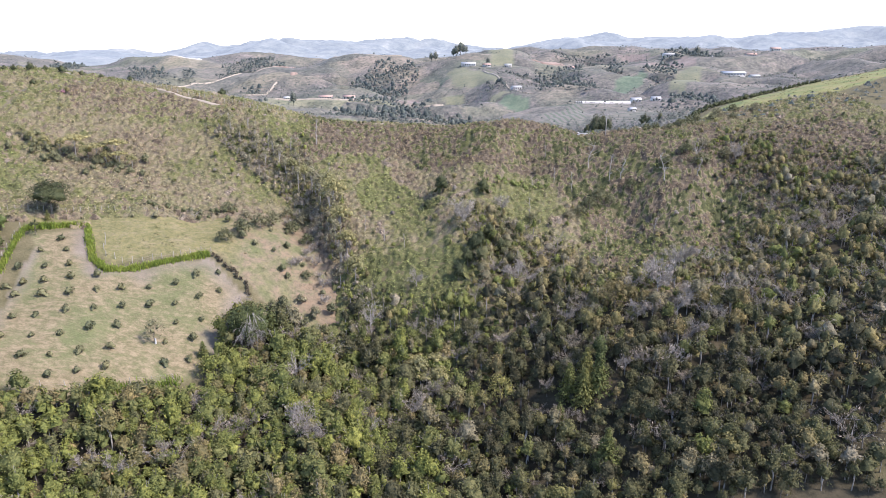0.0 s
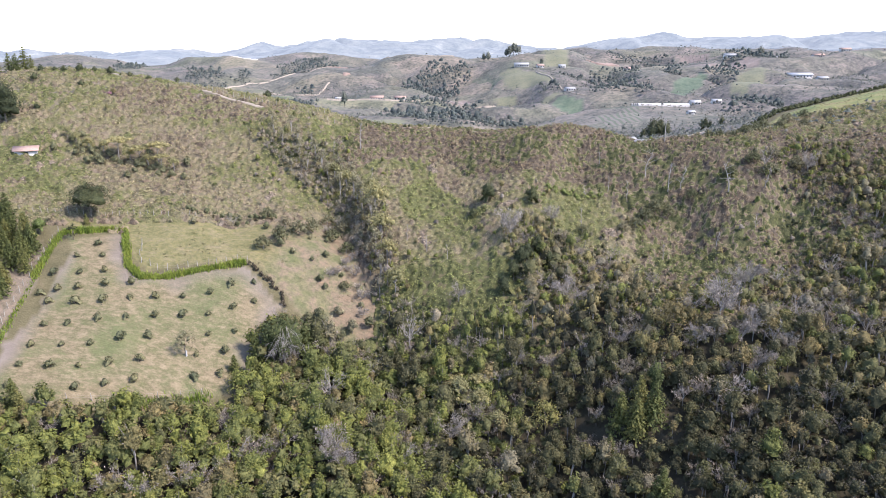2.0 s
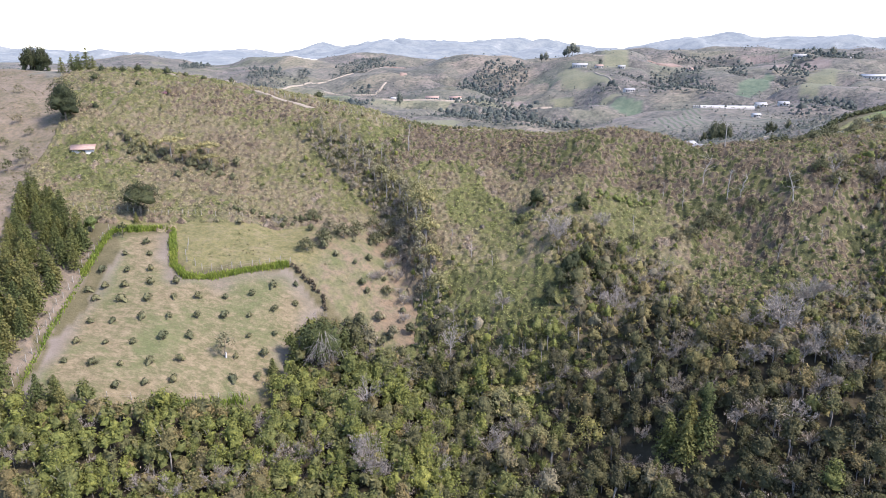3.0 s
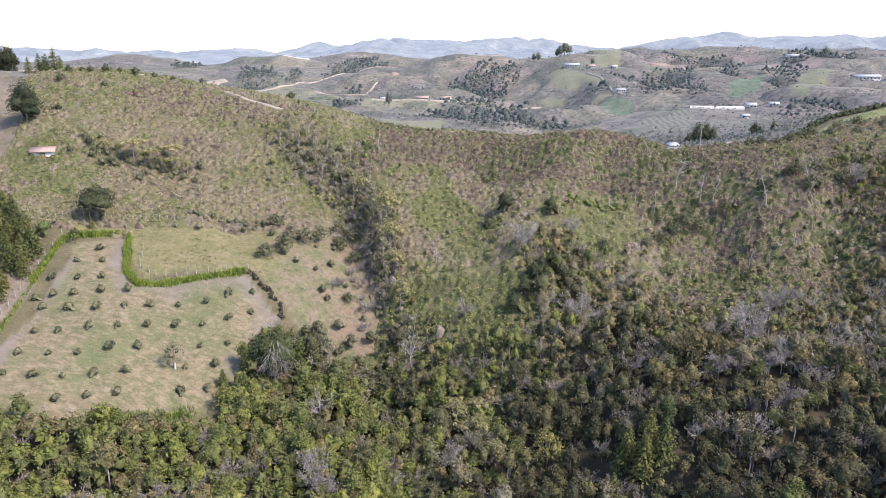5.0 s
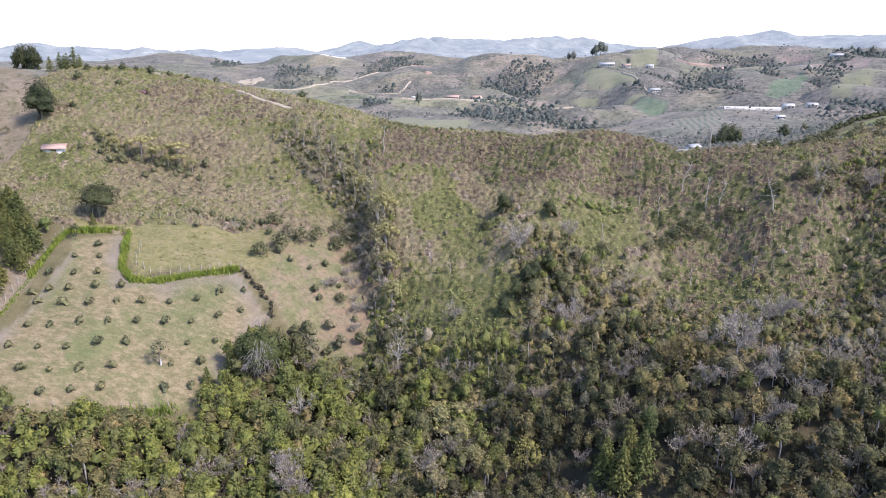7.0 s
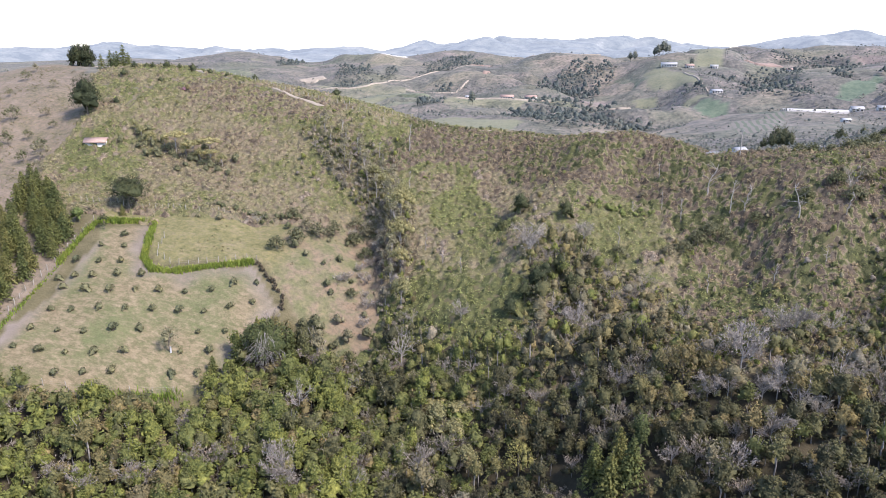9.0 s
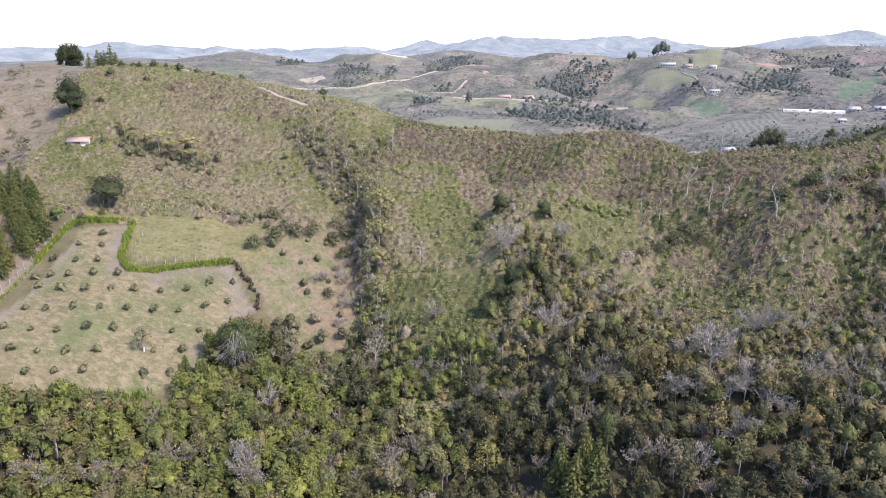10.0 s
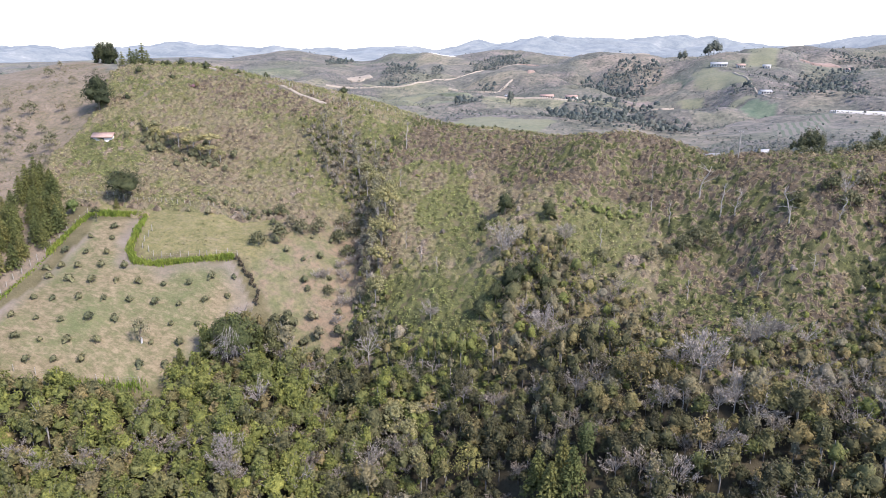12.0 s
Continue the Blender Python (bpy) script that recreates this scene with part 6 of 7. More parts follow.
# hillside landmarks
tree_thing("spreading_tree", heap(850, 8.4, 10.4, 28, 11, 22, 2000, 0.21, 1.95, 8, 0.03, 1.15, 0.62, 0.21, 0.20), bark, leaf_dark, -88.8, 153.8, "broad dark spreading tree at the foot of the scrub hill", "tree", "", 0.88)
tree_thing("round_tree", heap(851, 12.0, 8.4, 30, 15, 20, 1900, 0.22, 2.6, 5, 0.0, 1.0, 0.46, 0.17, 0.62), bark, leaf_dark, -129.0, 187.0, "dense dark round tree on the boundary of dry pasture", "tree")
twin = tree_thing("crest_cypress", lowered(heap(852, 11.5, 6.8, 26, 14, 18, 1500, 0.26, 2.6, 5, 0.0, 1.0, 0.46, 0.2, 0.66), 1.6), bark, leaf_dark, -171.5, 230.0, "tall dark cypress on the hill crest", "tree", "crest cypresses", 0.88)
for x, y, s_ in ((-167.0, 229.5, 0.9), (-169.3, 228.6, 0.66), (-173.2, 229.2, 0.6), (-165.2, 228.8, 0.62)):
    again(twin, x, y, s_, x)
crest_conifer = tree_thing("crest_conifer", conifer(856, 7.5, 6.6, 14, 9, 5), bark, leaf_conifer, -150.5, 225.5, "small dark feathery conifer on the hill crest", "tree", "conifers on the crest", 0.8)
for x, y, s_ in ((-155.5, 223.5, 0.5), (-152, 224, 0.62), (-149.5, 223, 0.55), (-147, 224.5, 0.78), (-144.5, 224, 0.5)):
    again(crest_conifer, x, y, 1.35 * s_, x)
crest_bush = tree_thing("crest_shrub", bush(853, 3.4, 2.6, 40, 6, 0.26), bark, leaf_dark, -118.0, 222.0, "dark rounded shrub on the hill crest", "shrub", "crest shrubs", 1.0, 0.0, "stems", "foliage")
for x, y, s_ in ((-139, 220, 0.9), (-135, 221, 0.7), (-131, 219, 0.8), (-127, 221, 1.0), (-123, 222, 0.75), (-113, 224, 0.7), (-108, 226, 0.6), (-101, 231, 0.8), (-134, 209, 0.9), (-119, 207, 0.7), (-124, 193, 0.7), (-72, 232, 1.1), (-22, 236, 0.9)):
    again(crest_bush, x, y, s_, x)
for n, (x, y, s_) in enumerate(((-96.4, 182.0, 1.0), (-90.2, 181.0, 0.85), (-86.0, 182.4, 0.95), (-84.0, 179.8, 0.7))):
    if n == 0:
        flat_tree = tree_thing("umbrella_tree", umbrella(860, 6.4, 7.0), bark_pale, leaf_tan, x, y, "flat-crowned yellowish tree with pale trunk on the hillside", "tree", "umbrella trees on the hillside", s_)
    else:
        again(flat_tree, x, y, s_, x)

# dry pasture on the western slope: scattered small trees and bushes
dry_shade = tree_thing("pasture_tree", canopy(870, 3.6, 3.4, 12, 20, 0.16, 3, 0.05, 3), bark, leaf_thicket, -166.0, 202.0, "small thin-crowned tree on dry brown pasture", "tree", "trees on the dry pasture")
for x, y, s_ in ((-156.6, 178.6, 1.1), (-148.3, 179.2, 1.3), (-138.2, 174.0, 0.9), (-151.4, 198.4, 0.8), (-142.2, 185.0, 0.8), (-139.7, 165.1, 1.0), (-132.6, 157.4, 1.2), (-128.8, 162.9, 1.0), (-140.0, 169.0, 1.1), (-147, 171, 1.2), (-152, 165, 1.0), (-136, 181, 0.7), (-160, 190, 0.7), (-172, 212, 0.8), (-129, 169, 1.2), (-126, 166, 1.3), (-120, 159, 1.0), (-117, 153, 1.0), (-128, 151, 0.9), (-136, 155, 0.8), (-122, 146, 1.0)):
    again(dry_shade, x, y, s_, x)

tree_thing("flowering_bush", bush(875, 1.8, 1.5, 26, 6, 0.16), bark, leaf_pink, -110.0, 205.7, "magenta flowering bush in the hilltop scrub", "bush", "", 1.0, 0.0, "stems", "blossom")

# bushes in the pasture beside the orchard
pasture_bush = tree_thing("pasture_bush", bush(880, 2.3, 1.9, 34, 6, 0.18), bark, leaf_thicket, -66.5, 156.5, "round dark bush standing in dry pasture", "bush", "bushes in the pasture", 0.9, 0.0, "stems", "foliage")
for x, y, s_ in ((-71.5, 156.0, 0.5), (-46.0, 154.0, 1.1), (-47.0, 157.5, 1.2), (-43.0, 153.0, 0.8), (-36.4, 156.0, 0.95), (-38.8, 153.0, 0.6), (-36.2, 149.0, 0.95), (-34.8, 148.0, 0.8), (-32.4, 153.0, 0.6), (-30.5, 144.0, 0.7), (-28.2, 141.0, 0.8), (-33.5, 140.5, 1.0), (-41.0, 160.5, 0.6), (-38.0, 163.5, 0.7), (-51.0, 160.0, 0.9), (-30, 137.5, 0.9), (-34.2, 137.5, 0.9), (-27, 147, 0.8)):
    again(pasture_bush, x, y, s_, x)

# dry grey brush and small trees along the pasture's eastern side
brush = tree_thing("dry_brush", twiggy(890, 1.9, 3.0, 9, 5, 420, 0.4), bark_grey, leaf_grey, -33.2, 152.5, "low tangle of grey-brown dry brush on the pasture", "bush", "dry brush on the pasture", 1.0, 0.0, "stems", "brushwood")
for piece in brush.children:
    tagged(piece, kind="stuff")
for x, y, s_ in ((-32.1, 157.1, 0.9), (-29.5, 154.9, 1.0), (-31.2, 155.6, 0.7), (-27.3, 148.8, 1.1), (-30.6, 159.8, 0.9), (-30.5, 164.8, 1.0), (-34.6, 151.2, 0.8), (-26.2, 144.5, 0.9), (-36.5, 172.4, 1.0), (-28.6, 151.4, 0.7), (-33.4, 162.4, 0.8), (-38.6, 168.0, 0.9)):
    again(brush, x, y, s_, x)
edge_tree = tree_thing("edge_tree", heap(891, 3.4, 3.0, 14, 9, 14, 330, 0.14, 2.4, 3), bark, leaf_thicket, -34.2, 139.2, "small grey-green tree on the pasture's lower edge", "tree", "small trees on the pasture's edge", 1.2)
for x, y, s_ in ((-31.3, 143.2, 0.75), (-24.4, 142.1, 0.9), (-27.6, 140.1, 1.0), (-32.6, 137.6, 0.9), (-36.2, 137.8, 0.8), (-29.2, 138.0, 0.7)):
    again(edge_tree, x, y, s_, x)

# large pale trees in the western gully and the grey thicket at the pasture's head
gully_tree = tree_thing("gully_tree", canopy(885, 9.0, 5.8, 18, 40, 0.21, 2, 0.04, 7, 1.3, 16), bark_pale, leaf_gully, -27.6, 170.2, "tall pale-trunked tree with light green crown in the gully", "tree", "tall gully trees", 1.0)
for x, y, s_ in ((-25.0, 163.0, 0.9), (-37.5, 185.0, 0.72), (-22.5, 157.0, 0.8), (-29.5, 177.5, 0.75), (-20.0, 150.0, 0.8), (-41, 188, 0.65), (-108, 183, 0.45), (-104, 182, 0.5), (-101, 183.2, 0.42), (-93, 181.5, 0.5), (-88, 180.5, 0.45), (-81, 180, 0.45), (-111, 184.5, 0.4), (-4.5, 126, 0.7), (-1.0, 124, 0.65), (-9, 121.5, 0.6), (2.5, 120, 0.6)):
    again(gully_tree, x, y, s_, x, "small grey-green tree among the hillside thicket" if x < -75 else "")
stem_tree = tree_thing("gully_tree", canopy(889, 9.0, 4.0, 12, 34, 0.20, 0, 0.05, 7, 1.1, 6), bark_pale, leaf_silver, -31.5, 174.5, "slim tall tree with bare pale trunk in the gully", "tree", "tall gully trees", 0.9, 1.0)
for x, y, s_ in ((-34.5, 180.5, 0.85), (-33.0, 177.0, 0.75), (-38.6, 183.0, 0.8), (-42.5, 186.5, 0.72), (-45.0, 190.5, 0.75), (-48.5, 189.0, 0.62), (-47.5, 194.0, 0.66), (-51.5, 192.5, 0.7), (-53.0, 197.0, 0.62), (-57.0, 196.0, 0.58), (-56.0, 201.5, 0.6), (-60.5, 199.5, 0.55), (-62.0, 203.5, 0.52), (-39.5, 190.0, 0.62), (-28.0, 168.0, 0.85), (-25.8, 160.0, 0.8), (-23.6, 153.5, 0.75), (-36.2, 187.4, 0.6)):
    again(stem_tree, x, y, s_, 1.7 * x)
grey_bush = tree_thing("grey_thicket_bush", canopy(886, 3.2, 4.6, 16, 28, 0.19, 5, 0.0, 2, 1.2, 6), bark_pale, leaf_thicket, -46.3, 155.5, "wide grey-green thicket bush at the pasture's head", "bush", "grey thicket bushes")
for x, y, s_ in ((-41.5, 164.0, 1.0), (-43.5, 160.5, 0.95), (-37.0, 165.5, 0.9), (-47.0, 161.5, 0.8), (-49.1, 151.5, 0.85), (-33.0, 162.0, 0.8), (-35.5, 170.5, 0.9), (-39.5, 171.5, 0.85), (-52.5, 165.0, 0.75), (-31.0, 150.0, 0.6)):
    again(grey_bush, x, y, s_, x)
dark_tree = tree_thing("slope_tree", heap(888, 6.2, 4.6, 18, 11, 16, 700, 0.17, 2.6, 3, 0.0, 1.0, 0.46, 0.2, 0.6), bark, leaf_dark, -0.6, 176.5, "dark rounded tree standing on the green terrace", "tree", "dark trees on the terrace")
for x, y, s_ in ((10.2, 173.6, 0.85), (7.2, 154.4, 0.9), (11.0, 160.2, 0.85), (8.5, 157.0, 0.75), (13.5, 157.5, 0.8), (-4.0, 171.0, 0.5), (5.5, 151.0, 0.8), (3.5, 147.5, 0.8)):
    again(dark_tree, x, y, s_, x)
for x, y, s_ in ((37.9, 175.9, 0.9), (40.3, 178.0, 1.0), (43.5, 177.0, 0.8), (35.0, 173.5, 0.8), (32.0, 171.5, 0.7), (22.0, 169.0, 0.7), (17.5, 165.5, 0.8), (26.0, 190.0, 0.5), (49.0, 179.0, 0.8), (64.0, 183.0, 0.9), (70.0, 186.0, 0.8), (58.0, 180.0, 0.8), (67.0, 179.5, 1.0), (75.0, 184.0, 0.9)):
    again(grey_bush, x, y, s_, x, "grey-brown thicket bush on the scrub slope")
for x, y, s_ in ((57, 207, 0.6), (60.5, 209, 0.8), (64, 211, 0.9), (67.5, 209, 0.7), (72, 214, 0.95), (76, 217, 0.9), (54, 210, 0.6), (80, 223, 1.0), (70, 220, 0.8), (62, 217, 0.8), (88, 226, 0.9), (84, 220, 0.8), (94, 229, 0.8), (90, 219, 0.7), (100, 226, 0.8)):
    again(grey_bush, x, y, s_, x, "grey-brown scrubby bush on the saddle's crest")
bush_hedge("herb_thicket", [(13, 179.5), (16, 181.0), (20, 182.5), (24, 183.5), (28, 184.5)], 0.7, 1.6, 1.5, leaf_herb, "bright green leafy herbs along the terrace's upper edge", 0.8)
tree_thing("dead_bush", dry_tree(887, 2.6, 3.4, 10, 9, 260, 0.10), bark_grey, leaf_grey, -58.8, 160.0, "rounded dead grey-brown bush on the pasture's edge", "bush", "", 1.0, 0.0, "stems", "twigs")

# bare and dry trees
bare_forms = [twiggy(900 + k, 5.6 + 0.5 * (k % 3), 4.4 + 0.5 * (k % 2), 9, 6, 1000 - 820 * (k in (1, 2))) for k in range(6)]
bare_first = [tree_thing("dry_tree", bare_forms[k], bark_pale, leaf_grey, x, y, words, "tree", "", s_)
              for k, (x, y, s_, words) in enumerate(((43.6, 133.6, 1.55, "tall pale lilac-grey leafless tree above the woodland"), (-15.4, 138.0, 1.35, "white-trunked bare tree at the woodland edge"),
                                                     (-27.9, 120.1, 1.3, "wide bare grey tree with white boughs in the woodland"), (4.9, 159.5, 1.3, "dense grey leafless tree on the slope"),
                                                     (16.5, 146.0, 1.1, "grey leafless tree in the woodland"), (-24.0, 106.6, 1.05, "pale bare tree in the woodland")))]
PALE_TREES = [(14.5, 169.5), (15.5, 152.6), (66, 181), (77, 182.6), (46.4, 128.8), (48.6, 129.6), (53.7, 126.8), (51.5, 128.0), (58.2, 135.8), (60.0, 134.6), (47.1, 122.2), (33.8, 117.9), (38.8, 129.2), (65, 138.4), (59, 147.9), (50.8, 145.5), (53.2, 146.4), (41.5, 116.1), (52.4, 115.6), (64, 128), (70, 150),
              (-55.8, 95.0), (-51.7, 95.1), (-46.3, 97.9), (-43.1, 108.9), (-41.4, 107.6), (-39.7, 104.2), (-22.2, 104.9), (-24.6, 105.6), (-6.1, 118.3), (-9.6, 114.8), (-21.0, 130.4), (-14, 110), (6, 132), (-6, 146), (25, 133), (68, 118)]
for n, (x, y) in enumerate(PALE_TREES):
    again(bare_first[n % 6], x, y, float(rng.uniform(0.75, 1.05)), float(n), "dry lilac-grey tree with fine twigs on the east bank" if x > 30 else "dry grey tree with sparse twigs in the woodland")
ivy = tree_thing("ivy_clad_tree", heap(934, 8.6, 3.8, 16, 13, 16, 700, 0.18, 2.7, 3, 0.0, 0.9, 0.5, 0.2, 0.7), bark, leaf_cypress, 29.4, 119.4, "tall narrow tree clad in dark green ivy", "tree")
for x, y in ((-5.6, 128.2), (-1.1, 128.0), (-3.2, 124.6)):
    again(flat_tree, x, y, 0.62, x, "small flat-crowned pale green tree over the woodland")
snag_form = snag_tree(920, 8.2, 0.42, 8, 3.0, 0.35)
tree_thing("dead_snag", snag_form, bark_pale, bark_grey, 38.8, 188.3, "slim dead white tree trunk on the scrub slope", "tree", "dead snags", 0.95, 0.6, "trunk", "twigs")
stick = tree_thing("dead_snag", snag_tree(921, 8.6, 0.08, 7, 1.5, 0.2), bark_pale, bark_grey, 44.1, 182.6, "straight slim bare grey trunk on the scrub slope", "tree", "dead snags", 0.9, 0.6, "trunk", "twigs")
fork = tree_thing("dead_snag", snag_tree(922, 8.0, -0.12, 9, 2.0, 0.3), bark_pale, bark_grey, 46.9, 181.9, "slim forked bare trunk on the scrub slope", "tree", "dead snags", 0.85, 2.1, "trunk", "twigs")
for n, (x, y, s_) in enumerate(((56.6, 175.7, 1.0), (34.4, 182.5, 0.6), (29, 195.9, 0.45), (24, 183, 0.45), (-31, 186, 0.6), (-37, 203, 0.9), (-14, 160, 0.5), (-9, 157, 0.45), (-19, 163, 0.5), (52, 166, 0.5), (40, 164, 0.5), (22, 171, 0.6), (61, 168, 0.5), (-43, 196, 0.6), (-49, 195, 0.6), (65, 176, 0.7), (30, 186, 0.5))):
    again(stick if n % 3 else fork, x, y, s_, x)
tree_thing("yellow_tree", canopy(930, 6.2, 5.6, 22, 28, 0.16, 6, 0.0, 4), bark, leaf_yellow, 11.0, 120.5, "olive-yellow flowering tree in the woodland", "tree")
tree_thing("yellow_tree", canopy(931, 4.4, 3.4, 12, 26, 0.14, 4, 0.0, 3), bark, leaf_yellow, -43.8, 116.2, "bright yellow-green young tree at the orchard's corner", "tree")

tree_thing("russet_tree", canopy(932, 7.6, 7.4, 26, 46, 0.18, 6, 0.0, 4, 0.9, 8), bark, leaf_russet, 35.0, 133.0, "broad olive-russet tree with feathery crown in the woodland", "tree")

# power pole on the saddle
pole = thing("power_pole", place(46.8, 201.5), "pale concrete power pole with a crossarm on the saddle", "pole")
part("post", build_mesh("post", *tube([(0, 0, -0.5), (0, 0, 3), (0, 0, 6.6)], [0.14, 0.115, 0.085], 8), [bark_pale]), pole)
part("crossarm", build_mesh("crossarm", *box(-0.5, -0.05, 6.1, 0.5, 0.05, 6.2), [bark_pale]), pole)
for x in (-0.42, 0.42):
    part("insulator", build_mesh("insulator", *tube([(x, 0, 6.2), (x, 0, 6.28), (x, 0, 6.38)], [0.05, 0.07, 0.03], 6), [whitewash]), pole)


# ---- buildings ----
def house(name, x, y, long, deep, high, roof_mat, label, turn=0.0, rise=0.28, category="house", doors=2, sunk=0.0):
    """A gabled house with overhanging roof, door and windows."""
    if y > 400:
        long, deep, high, rise = 0.72 * long, 0.7 * deep, 0.52 * high, 0.9 * rise
    zs_ = land(np.array([x - long / 2, x + long / 2, x, x]), np.array([y, y, y - deep / 2, y + deep / 2]))
    root = thing(name, (x, y, float(zs_.mean()) - sunk), label, category, "", turn)
    low = float(zs_.min() - zs_.mean()) - 0.4
    l, d, e = long / 2, deep / 2, 0.35 + 0.02 * long
    part("wall", build_mesh("wall", *box(-l, -d, low, l, d, high), [whitewash]), root)
    top = high + deep * rise
    slab = 0.14
    rv_ = []
    for sgn in (-1, 1):
        a = np.array([(-l - e, sgn * (d + e), high - 0.12), (l + e, sgn * (d + e), high - 0.12), (l + e, 0, top), (-l - e, 0, top)], float)
        rv_.append((np.concatenate([a, a + (0, 0, slab)]), np.array([(0, 1, 2, 3), (7, 6, 5, 4), (0, 4, 5, 1), (1, 5, 6, 2), (2, 6, 7, 3), (3, 7, 4, 0)])))
    part("roof", build_mesh("roof", *join(rv_), [roof_mat]), root)
    for side in (-0.99, 0.93):
        gv_ = np.array([(side * l + q, w, h) for q in (0, 0.06 * l) for w, h in ((-d, high), (d, high), (0.05, top - 0.05), (-0.05, top - 0.05))])
        part("gable", build_mesh("gable", gv_, np.array([(3, 2, 1, 0), (4, 5, 6, 7), (0, 1, 5, 4), (1, 2, 6, 5), (2, 3, 7, 6), (3, 0, 4, 7)]), [whitewash]), root)
    for k in range(doors + 1):
        xk = -l + (k + 0.5) * long / (doors + 1)
        if k == 0:
            part("door", build_mesh("door", *box(xk - 0.5, -d - 0.04, 0, xk + 0.5, -d + 0.02, min(2.0, high - 0.3)), [dark_opening]), root)
        else:
            win = part("window", build_mesh("window", *box(xk - 0.6, -d - 0.04, 0.9, xk + 0.6, -d + 0.02, min(2.0, high - 0.3)), [dark_opening]), root)
            part("sill", build_mesh("sill", *box(xk - 0.7, -d - 0.14, 0.8, xk + 0.7, -d + 0.02, 0.88), [whitewash]), win)
    return root


house("hut", -117.4, 176.6, 5.0, 3.3, 1.9, clay_tile, "small low hut with a clay tile roof on the hillside", 0.45, 0.28, "hut", 0, 1.3)
house("shed", 42.0, 208.8, 5.0, 1.8, 1.7, sheet_roof, "low white shed just over the saddle", 0.1, 0.12, "shed", 1, 1.2)
house("shed", 57.0, 305.0, 4.4, 3.6, 1.5, sheet_roof, "small white-roofed shed below the saddle", 0.6, 0.25, "shed", 1)
house("farmhouse", -114, 690, 17, 9, 4.5, clay_tile, "red-roofed white farmhouse among trees", 0.1, doors=4)
house("farmhouse", -92, 697, 15, 8, 4.5, clay_tile, "red-roofed white farmhouse with outbuildings", -0.1, doors=3)
house("farmhouse", -150, 684, 8, 6, 4.0, whitewash, "small white farmhouse beside a lane", 0.0)
house("farmhouse", 32, 908, 24, 11, 5.5, sheet_roof, "long white hilltop farmhouse under tall trees", 0.1, doors=5)
house("farmhouse", 55, 906, 12, 9, 5.0, clay_tile, "white hilltop farmhouse with a red roof", 0.3, doors=3)
house("farmhouse", 82, 905, 11, 8, 5.0, sheet_roof, "small white hilltop farmhouse", -0.2, doors=2)
house("farmhouse", 164, 914, 13, 10, 5.5, clay_tile, "white farmhouse with a red roof on a wooded slope", 0.2, doors=3)
house("farmhouse", 294, 941, 20, 10, 6.0, sheet_roof, "white two-storey farmhouse on the plateau", 0.0, doors=4)
house("farmhouse", 351, 945, 16, 10, 5.0, sheet_roof, "white farmhouse near the plateau's edge", 0.0, doors=4)
house("farmhouse", 392, 920, 18, 10, 5.0, clay_tile, "red-roofed farmhouse on the plateau", 0.1, doors=4)
house("farmhouse", 425, 925, 16, 9, 5.0, clay_tile, "red-roofed farmhouse on the plateau", -0.1, doors=3)
house("farmhouse", 240, 719, 8, 6, 4.0, sheet_roof, "small pale farmhouse on a slope", 0.0)
house("farmhouse", 76, 742, 14, 8, 4.5, sheet_roof, "pale farmhouse beside a hillside road", 0.4, doors=3)
house("barn", 309, 765, 34, 14, 6.0, grey_roof, "long white barn with a grey roof", 0.15, 0.18, "barn", 6)
house("barn", 326, 750, 14, 10, 5.0, sheet_roof, "white barn beside the long barn", 0.15, 0.2, "barn", 3)
house("farmhouse", 163, 600, 11, 8, 4.0, sheet_roof, "white farm building beside the greenhouses", 0.1, 0.35)
house("farmhouse", 178, 594, 10, 8, 3.6, sheet_roof, "white farm building with a low roof", 0.0, 0.3)
house("farmhouse", 139, 520, 7, 5, 3.2, grey_roof, "grey-roofed farm hut below the greenhouses", 0.3)

tunnel_v = []
for k in range(13):
    a = math.pi * k / 12
    tunnel_v.append((4.0 * math.cos(a), 0.5 + 1.5 * math.sin(a)))
tv = np.array([(x, c, h) for x in (-20.0, 20.0) for c, h in [(4.0, -1.5)] + tunnel_v + [(-4.0, -1.5)]])
tn = len(tv) // 2
tf = [(k, k + 1, tn + k + 1, tn + k) for k in range(tn - 1)] + [(o + k, o + k + 1, o + tn - 2 - k, o + tn - 1 - k) for o in (0, tn) for k in range(tn // 2 - 1)]
tunnel_mesh = build_mesh("cover", tv, np.array(tf), [sheet_roof])
for k in range(4):
    g = thing("greenhouse", (135.0, 588.0 + 8.4 * k, float(land(135, 588 + 8.4 * k)[0]) + 0.2), "long white plastic greenhouse tunnel in the valley", "greenhouse", "greenhouse tunnels")
    part("cover", tunnel_mesh, g)


# ---- tracks, cuttings and bare earth ----
def track(name, line, width, mat, label, lift=0.14, step=4.0, category="road"):
    pts, head_ = along_line(line, step)
    w = width * (0.5 + 0.12 * vnoise(pts[:, 0], pts[:, 1], 9, 95))
    nx, ny = -np.sin(head_), np.cos(head_)
    cols = []
    for k in np.linspace(-1, 1, 5):
        x, y = pts[:, 0] + nx * w * k, pts[:, 1] + ny * w * k
        cols.append(np.stack([x, y, land(x, y) + lift * (1.0 if abs(k) < 0.9 else -0.5)], 1))
    v_ = np.stack(cols, 1).reshape(-1, 3)
    n = len(pts)
    f_ = [(i * 5 + k, i * 5 + k + 1, (i + 1) * 5 + k + 1, (i + 1) * 5 + k) for i in range(n - 1) for k in range(4)]
    tagged(new(name, build_mesh(name, v_, np.array(f_), [mat], smooth=True)), label, category, kind="structure")


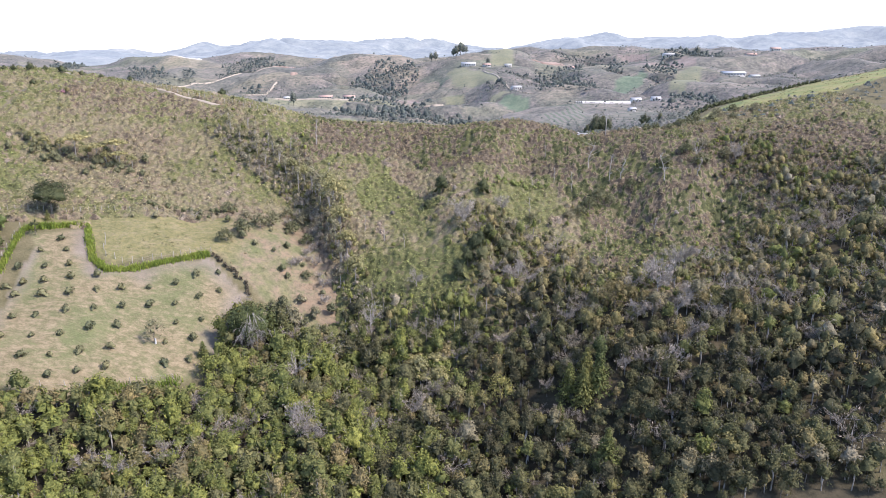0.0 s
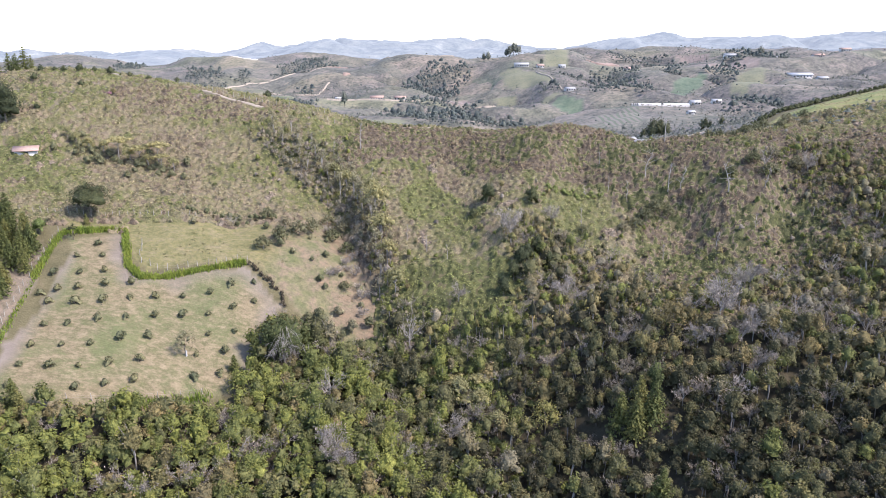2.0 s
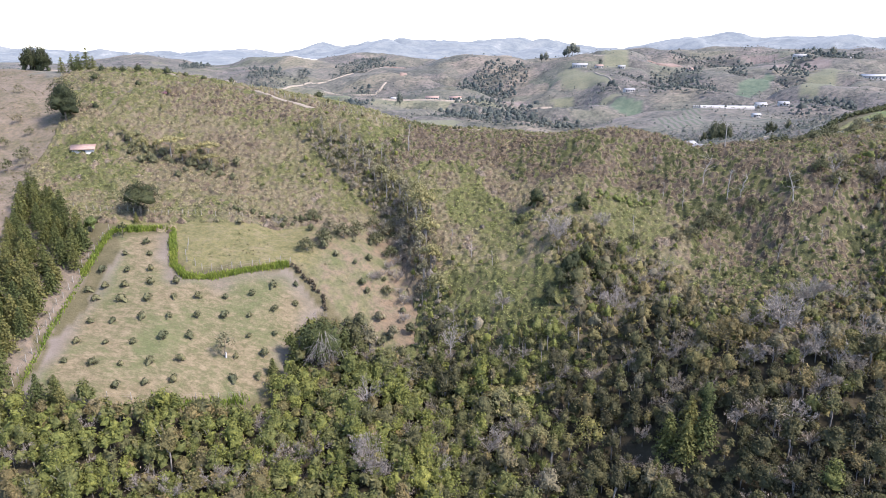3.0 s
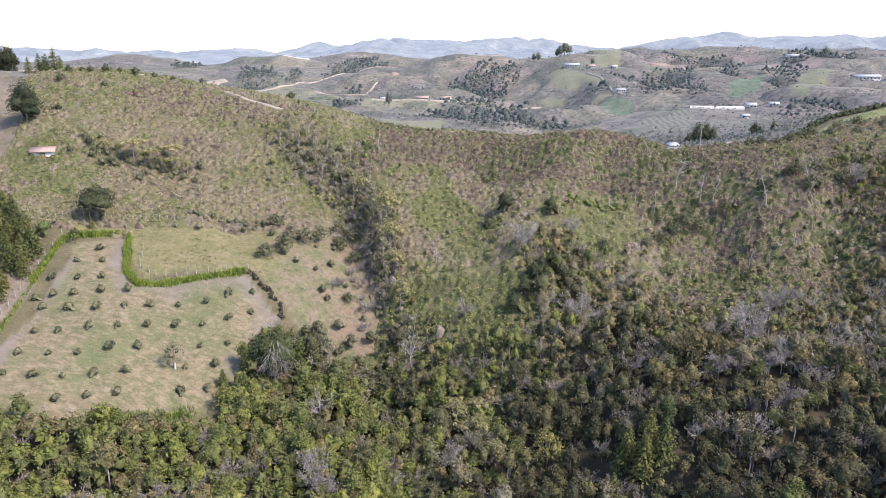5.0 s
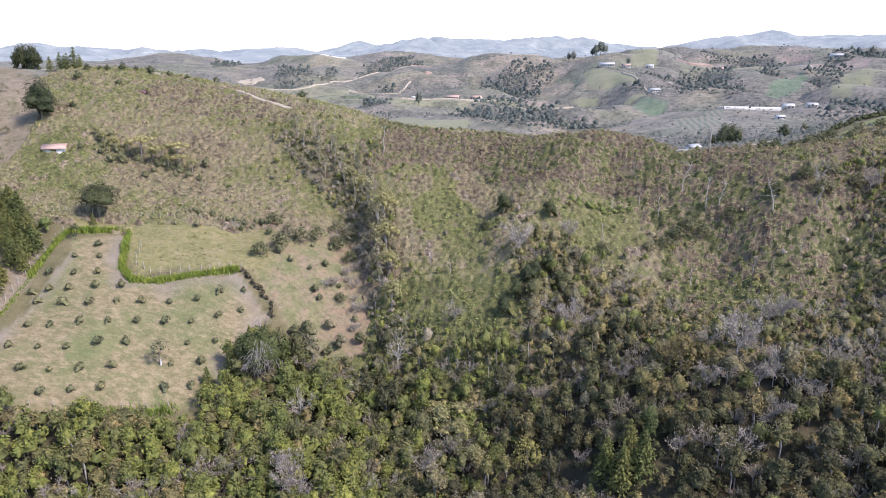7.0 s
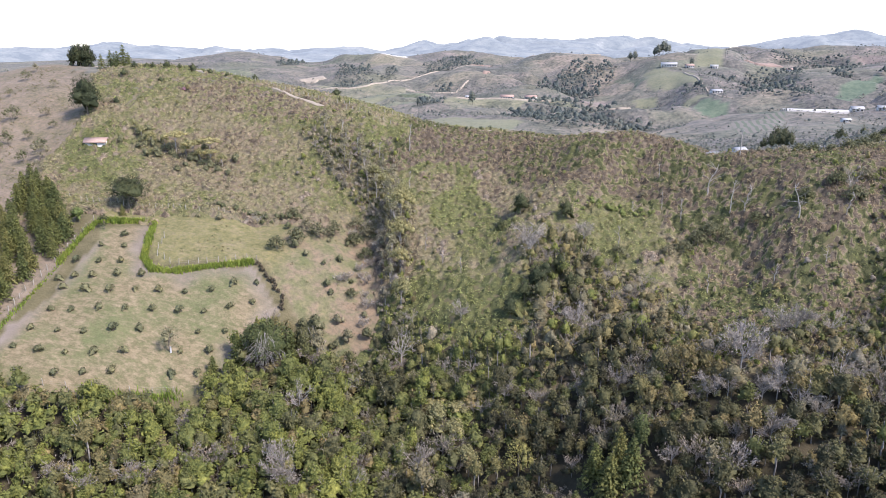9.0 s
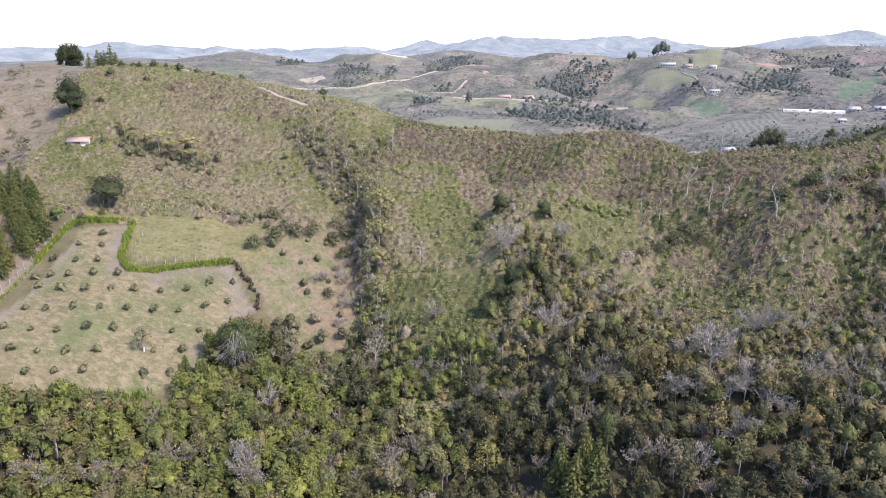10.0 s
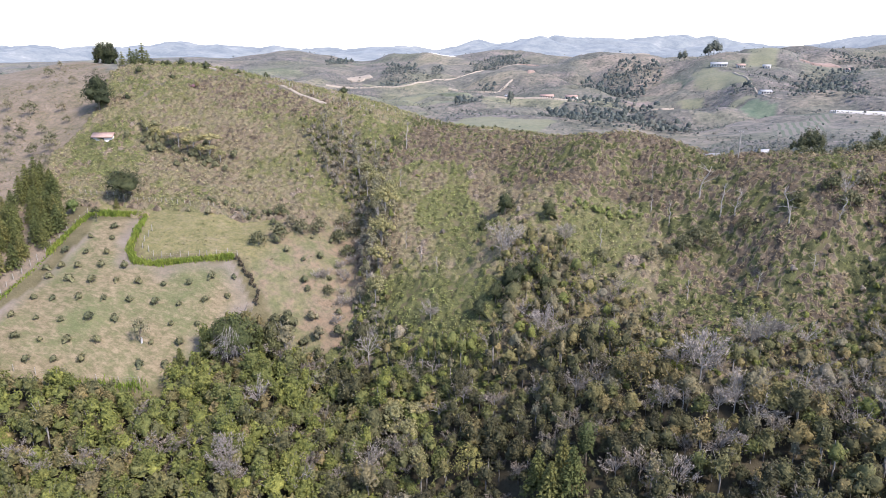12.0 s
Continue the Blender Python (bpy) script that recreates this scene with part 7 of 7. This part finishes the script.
track("road", [(-175, 233), (-150, 227), (-128, 226), (-110, 229), (-97, 227), (-89, 222.5), (-80, 217.5), (-72, 214.2), (-66, 212)], 1.5, dirt, "pale dirt track along the hill crest", 0.2, 1.5)
track("road", [(-60, 219), (-45, 227), (-28, 223.5), (-16, 225), (-7, 220), (3, 213), (14, 214)], 1.3, dirt, "narrow pale track along the saddle", 0.3, 1.5)
track("road", [(66, 258), (72, 253), (77, 250), (81, 247)], 1.6, dirt, "dirt track at the foot of the eastern meadow", 0.3, 2.0)
track("road", [(72, 300), (80, 306), (92, 320), (100, 335)], 2.2, dirt, "dirt yard track below the saddle", 0.3, 3.0)
for line, width, words, lift, step in FAR_ROADS:
    track("road", line, width, dirt, words, lift, step)


def bare_patch(name, x, y, rx_, ry_, mat, label, lift=2.0):
    ring, spokes = 7, 28
    a = np.arange(spokes) * 2 * np.pi / spokes
    v_ = []
    for k in range(ring):
        q = k / (ring - 1)
        wob = 1 + 0.28 * np.sin(2 * a + x) + 0.16 * np.sin(5 * a + y)
        px_, py_ = x + rx_ * q * wob * np.cos(a), y + ry_ * q * wob * np.sin(a)
        v_.append(np.stack([px_, py_, land(px_, py_) + (lift if k < ring - 1 else -0.3)], 1))
    v_ = np.concatenate(v_)
    f_ = [(k * spokes + j, k * spokes + (j + 1) % spokes, (k + 1) * spokes + (j + 1) % spokes, (k + 1) * spokes + j) for k in range(ring - 1) for j in range(spokes)]
    tagged(new(name, build_mesh(name, v_, np.array(f_), [mat], smooth=True)), label, "bare earth", kind="structure")


bare_patch("ground_cutting", -244, 1086, 17, 20, red_earth, "red earth cutting beside the far road")
bare_patch("ground_cutting", -197, 958, 9, 22, red_earth, "curved red cutting below the far road")
bare_patch("ground_cutting", 142, 985, 22, 18, red_earth, "bare red earth bank on the plateau slope")
bare_patch("ground_quarry", -440, 1222, 26, 26, white_earth, "white quarry face on the far hill")
bare_patch("ground_cutting", -478, 1000, 18, 13, dirt, "pale landslip on a far slope")
bare_patch("ground_cutting", -10, 700, 9, 6, dirt, "dry bare slope beyond the orchard trees")
bare_patch("ground_cutting", 10, 608, 8, 12, dirt, "bare earth among far orchard trees")

# far single trees and groves
grove_forms = [lowered(heap(950 + k, 12.5, 7.2, 18, 11, 16, 900, 0.34, 2.6, 5, 0.0, 1.0, 0.46, 0.2, 0.6), 2.0) for k in range(3)]
grove = [tree_thing("grove_tree", grove_forms[k], bark, leaf_grove, x, y, "large dark tree in a grove below the saddle", "tree", "grove below the saddle", s_)
         for k, (x, y, s_) in enumerate(((72, 333, 0.7), (77, 341, 1.0), (79, 336, 0.75)))]
for x, y, s_ in ((75, 346, 0.95), (70, 342, 0.55), (94, 322, 0.5), (100, 350, 0.75), (110, 356, 0.6)):
    again(grove[int(x) % 3], x, y, s_, x)
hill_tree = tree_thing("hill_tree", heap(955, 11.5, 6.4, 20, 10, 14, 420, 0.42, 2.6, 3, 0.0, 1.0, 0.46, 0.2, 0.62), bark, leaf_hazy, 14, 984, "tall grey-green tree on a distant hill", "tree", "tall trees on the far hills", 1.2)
for x, y, s_ in ((18, 976, 1.5), (24, 980, 1.8), (-10, 985, 1.3), (-16, 990, 1.2), (30, 972, 1.2), (346, 984, 1.6), (350, 988, 1.2), (-180, 625, 1.0), (-135, 640, 1.3), (58, 925, 0.9)):
    again(hill_tree, x, y, s_, x)
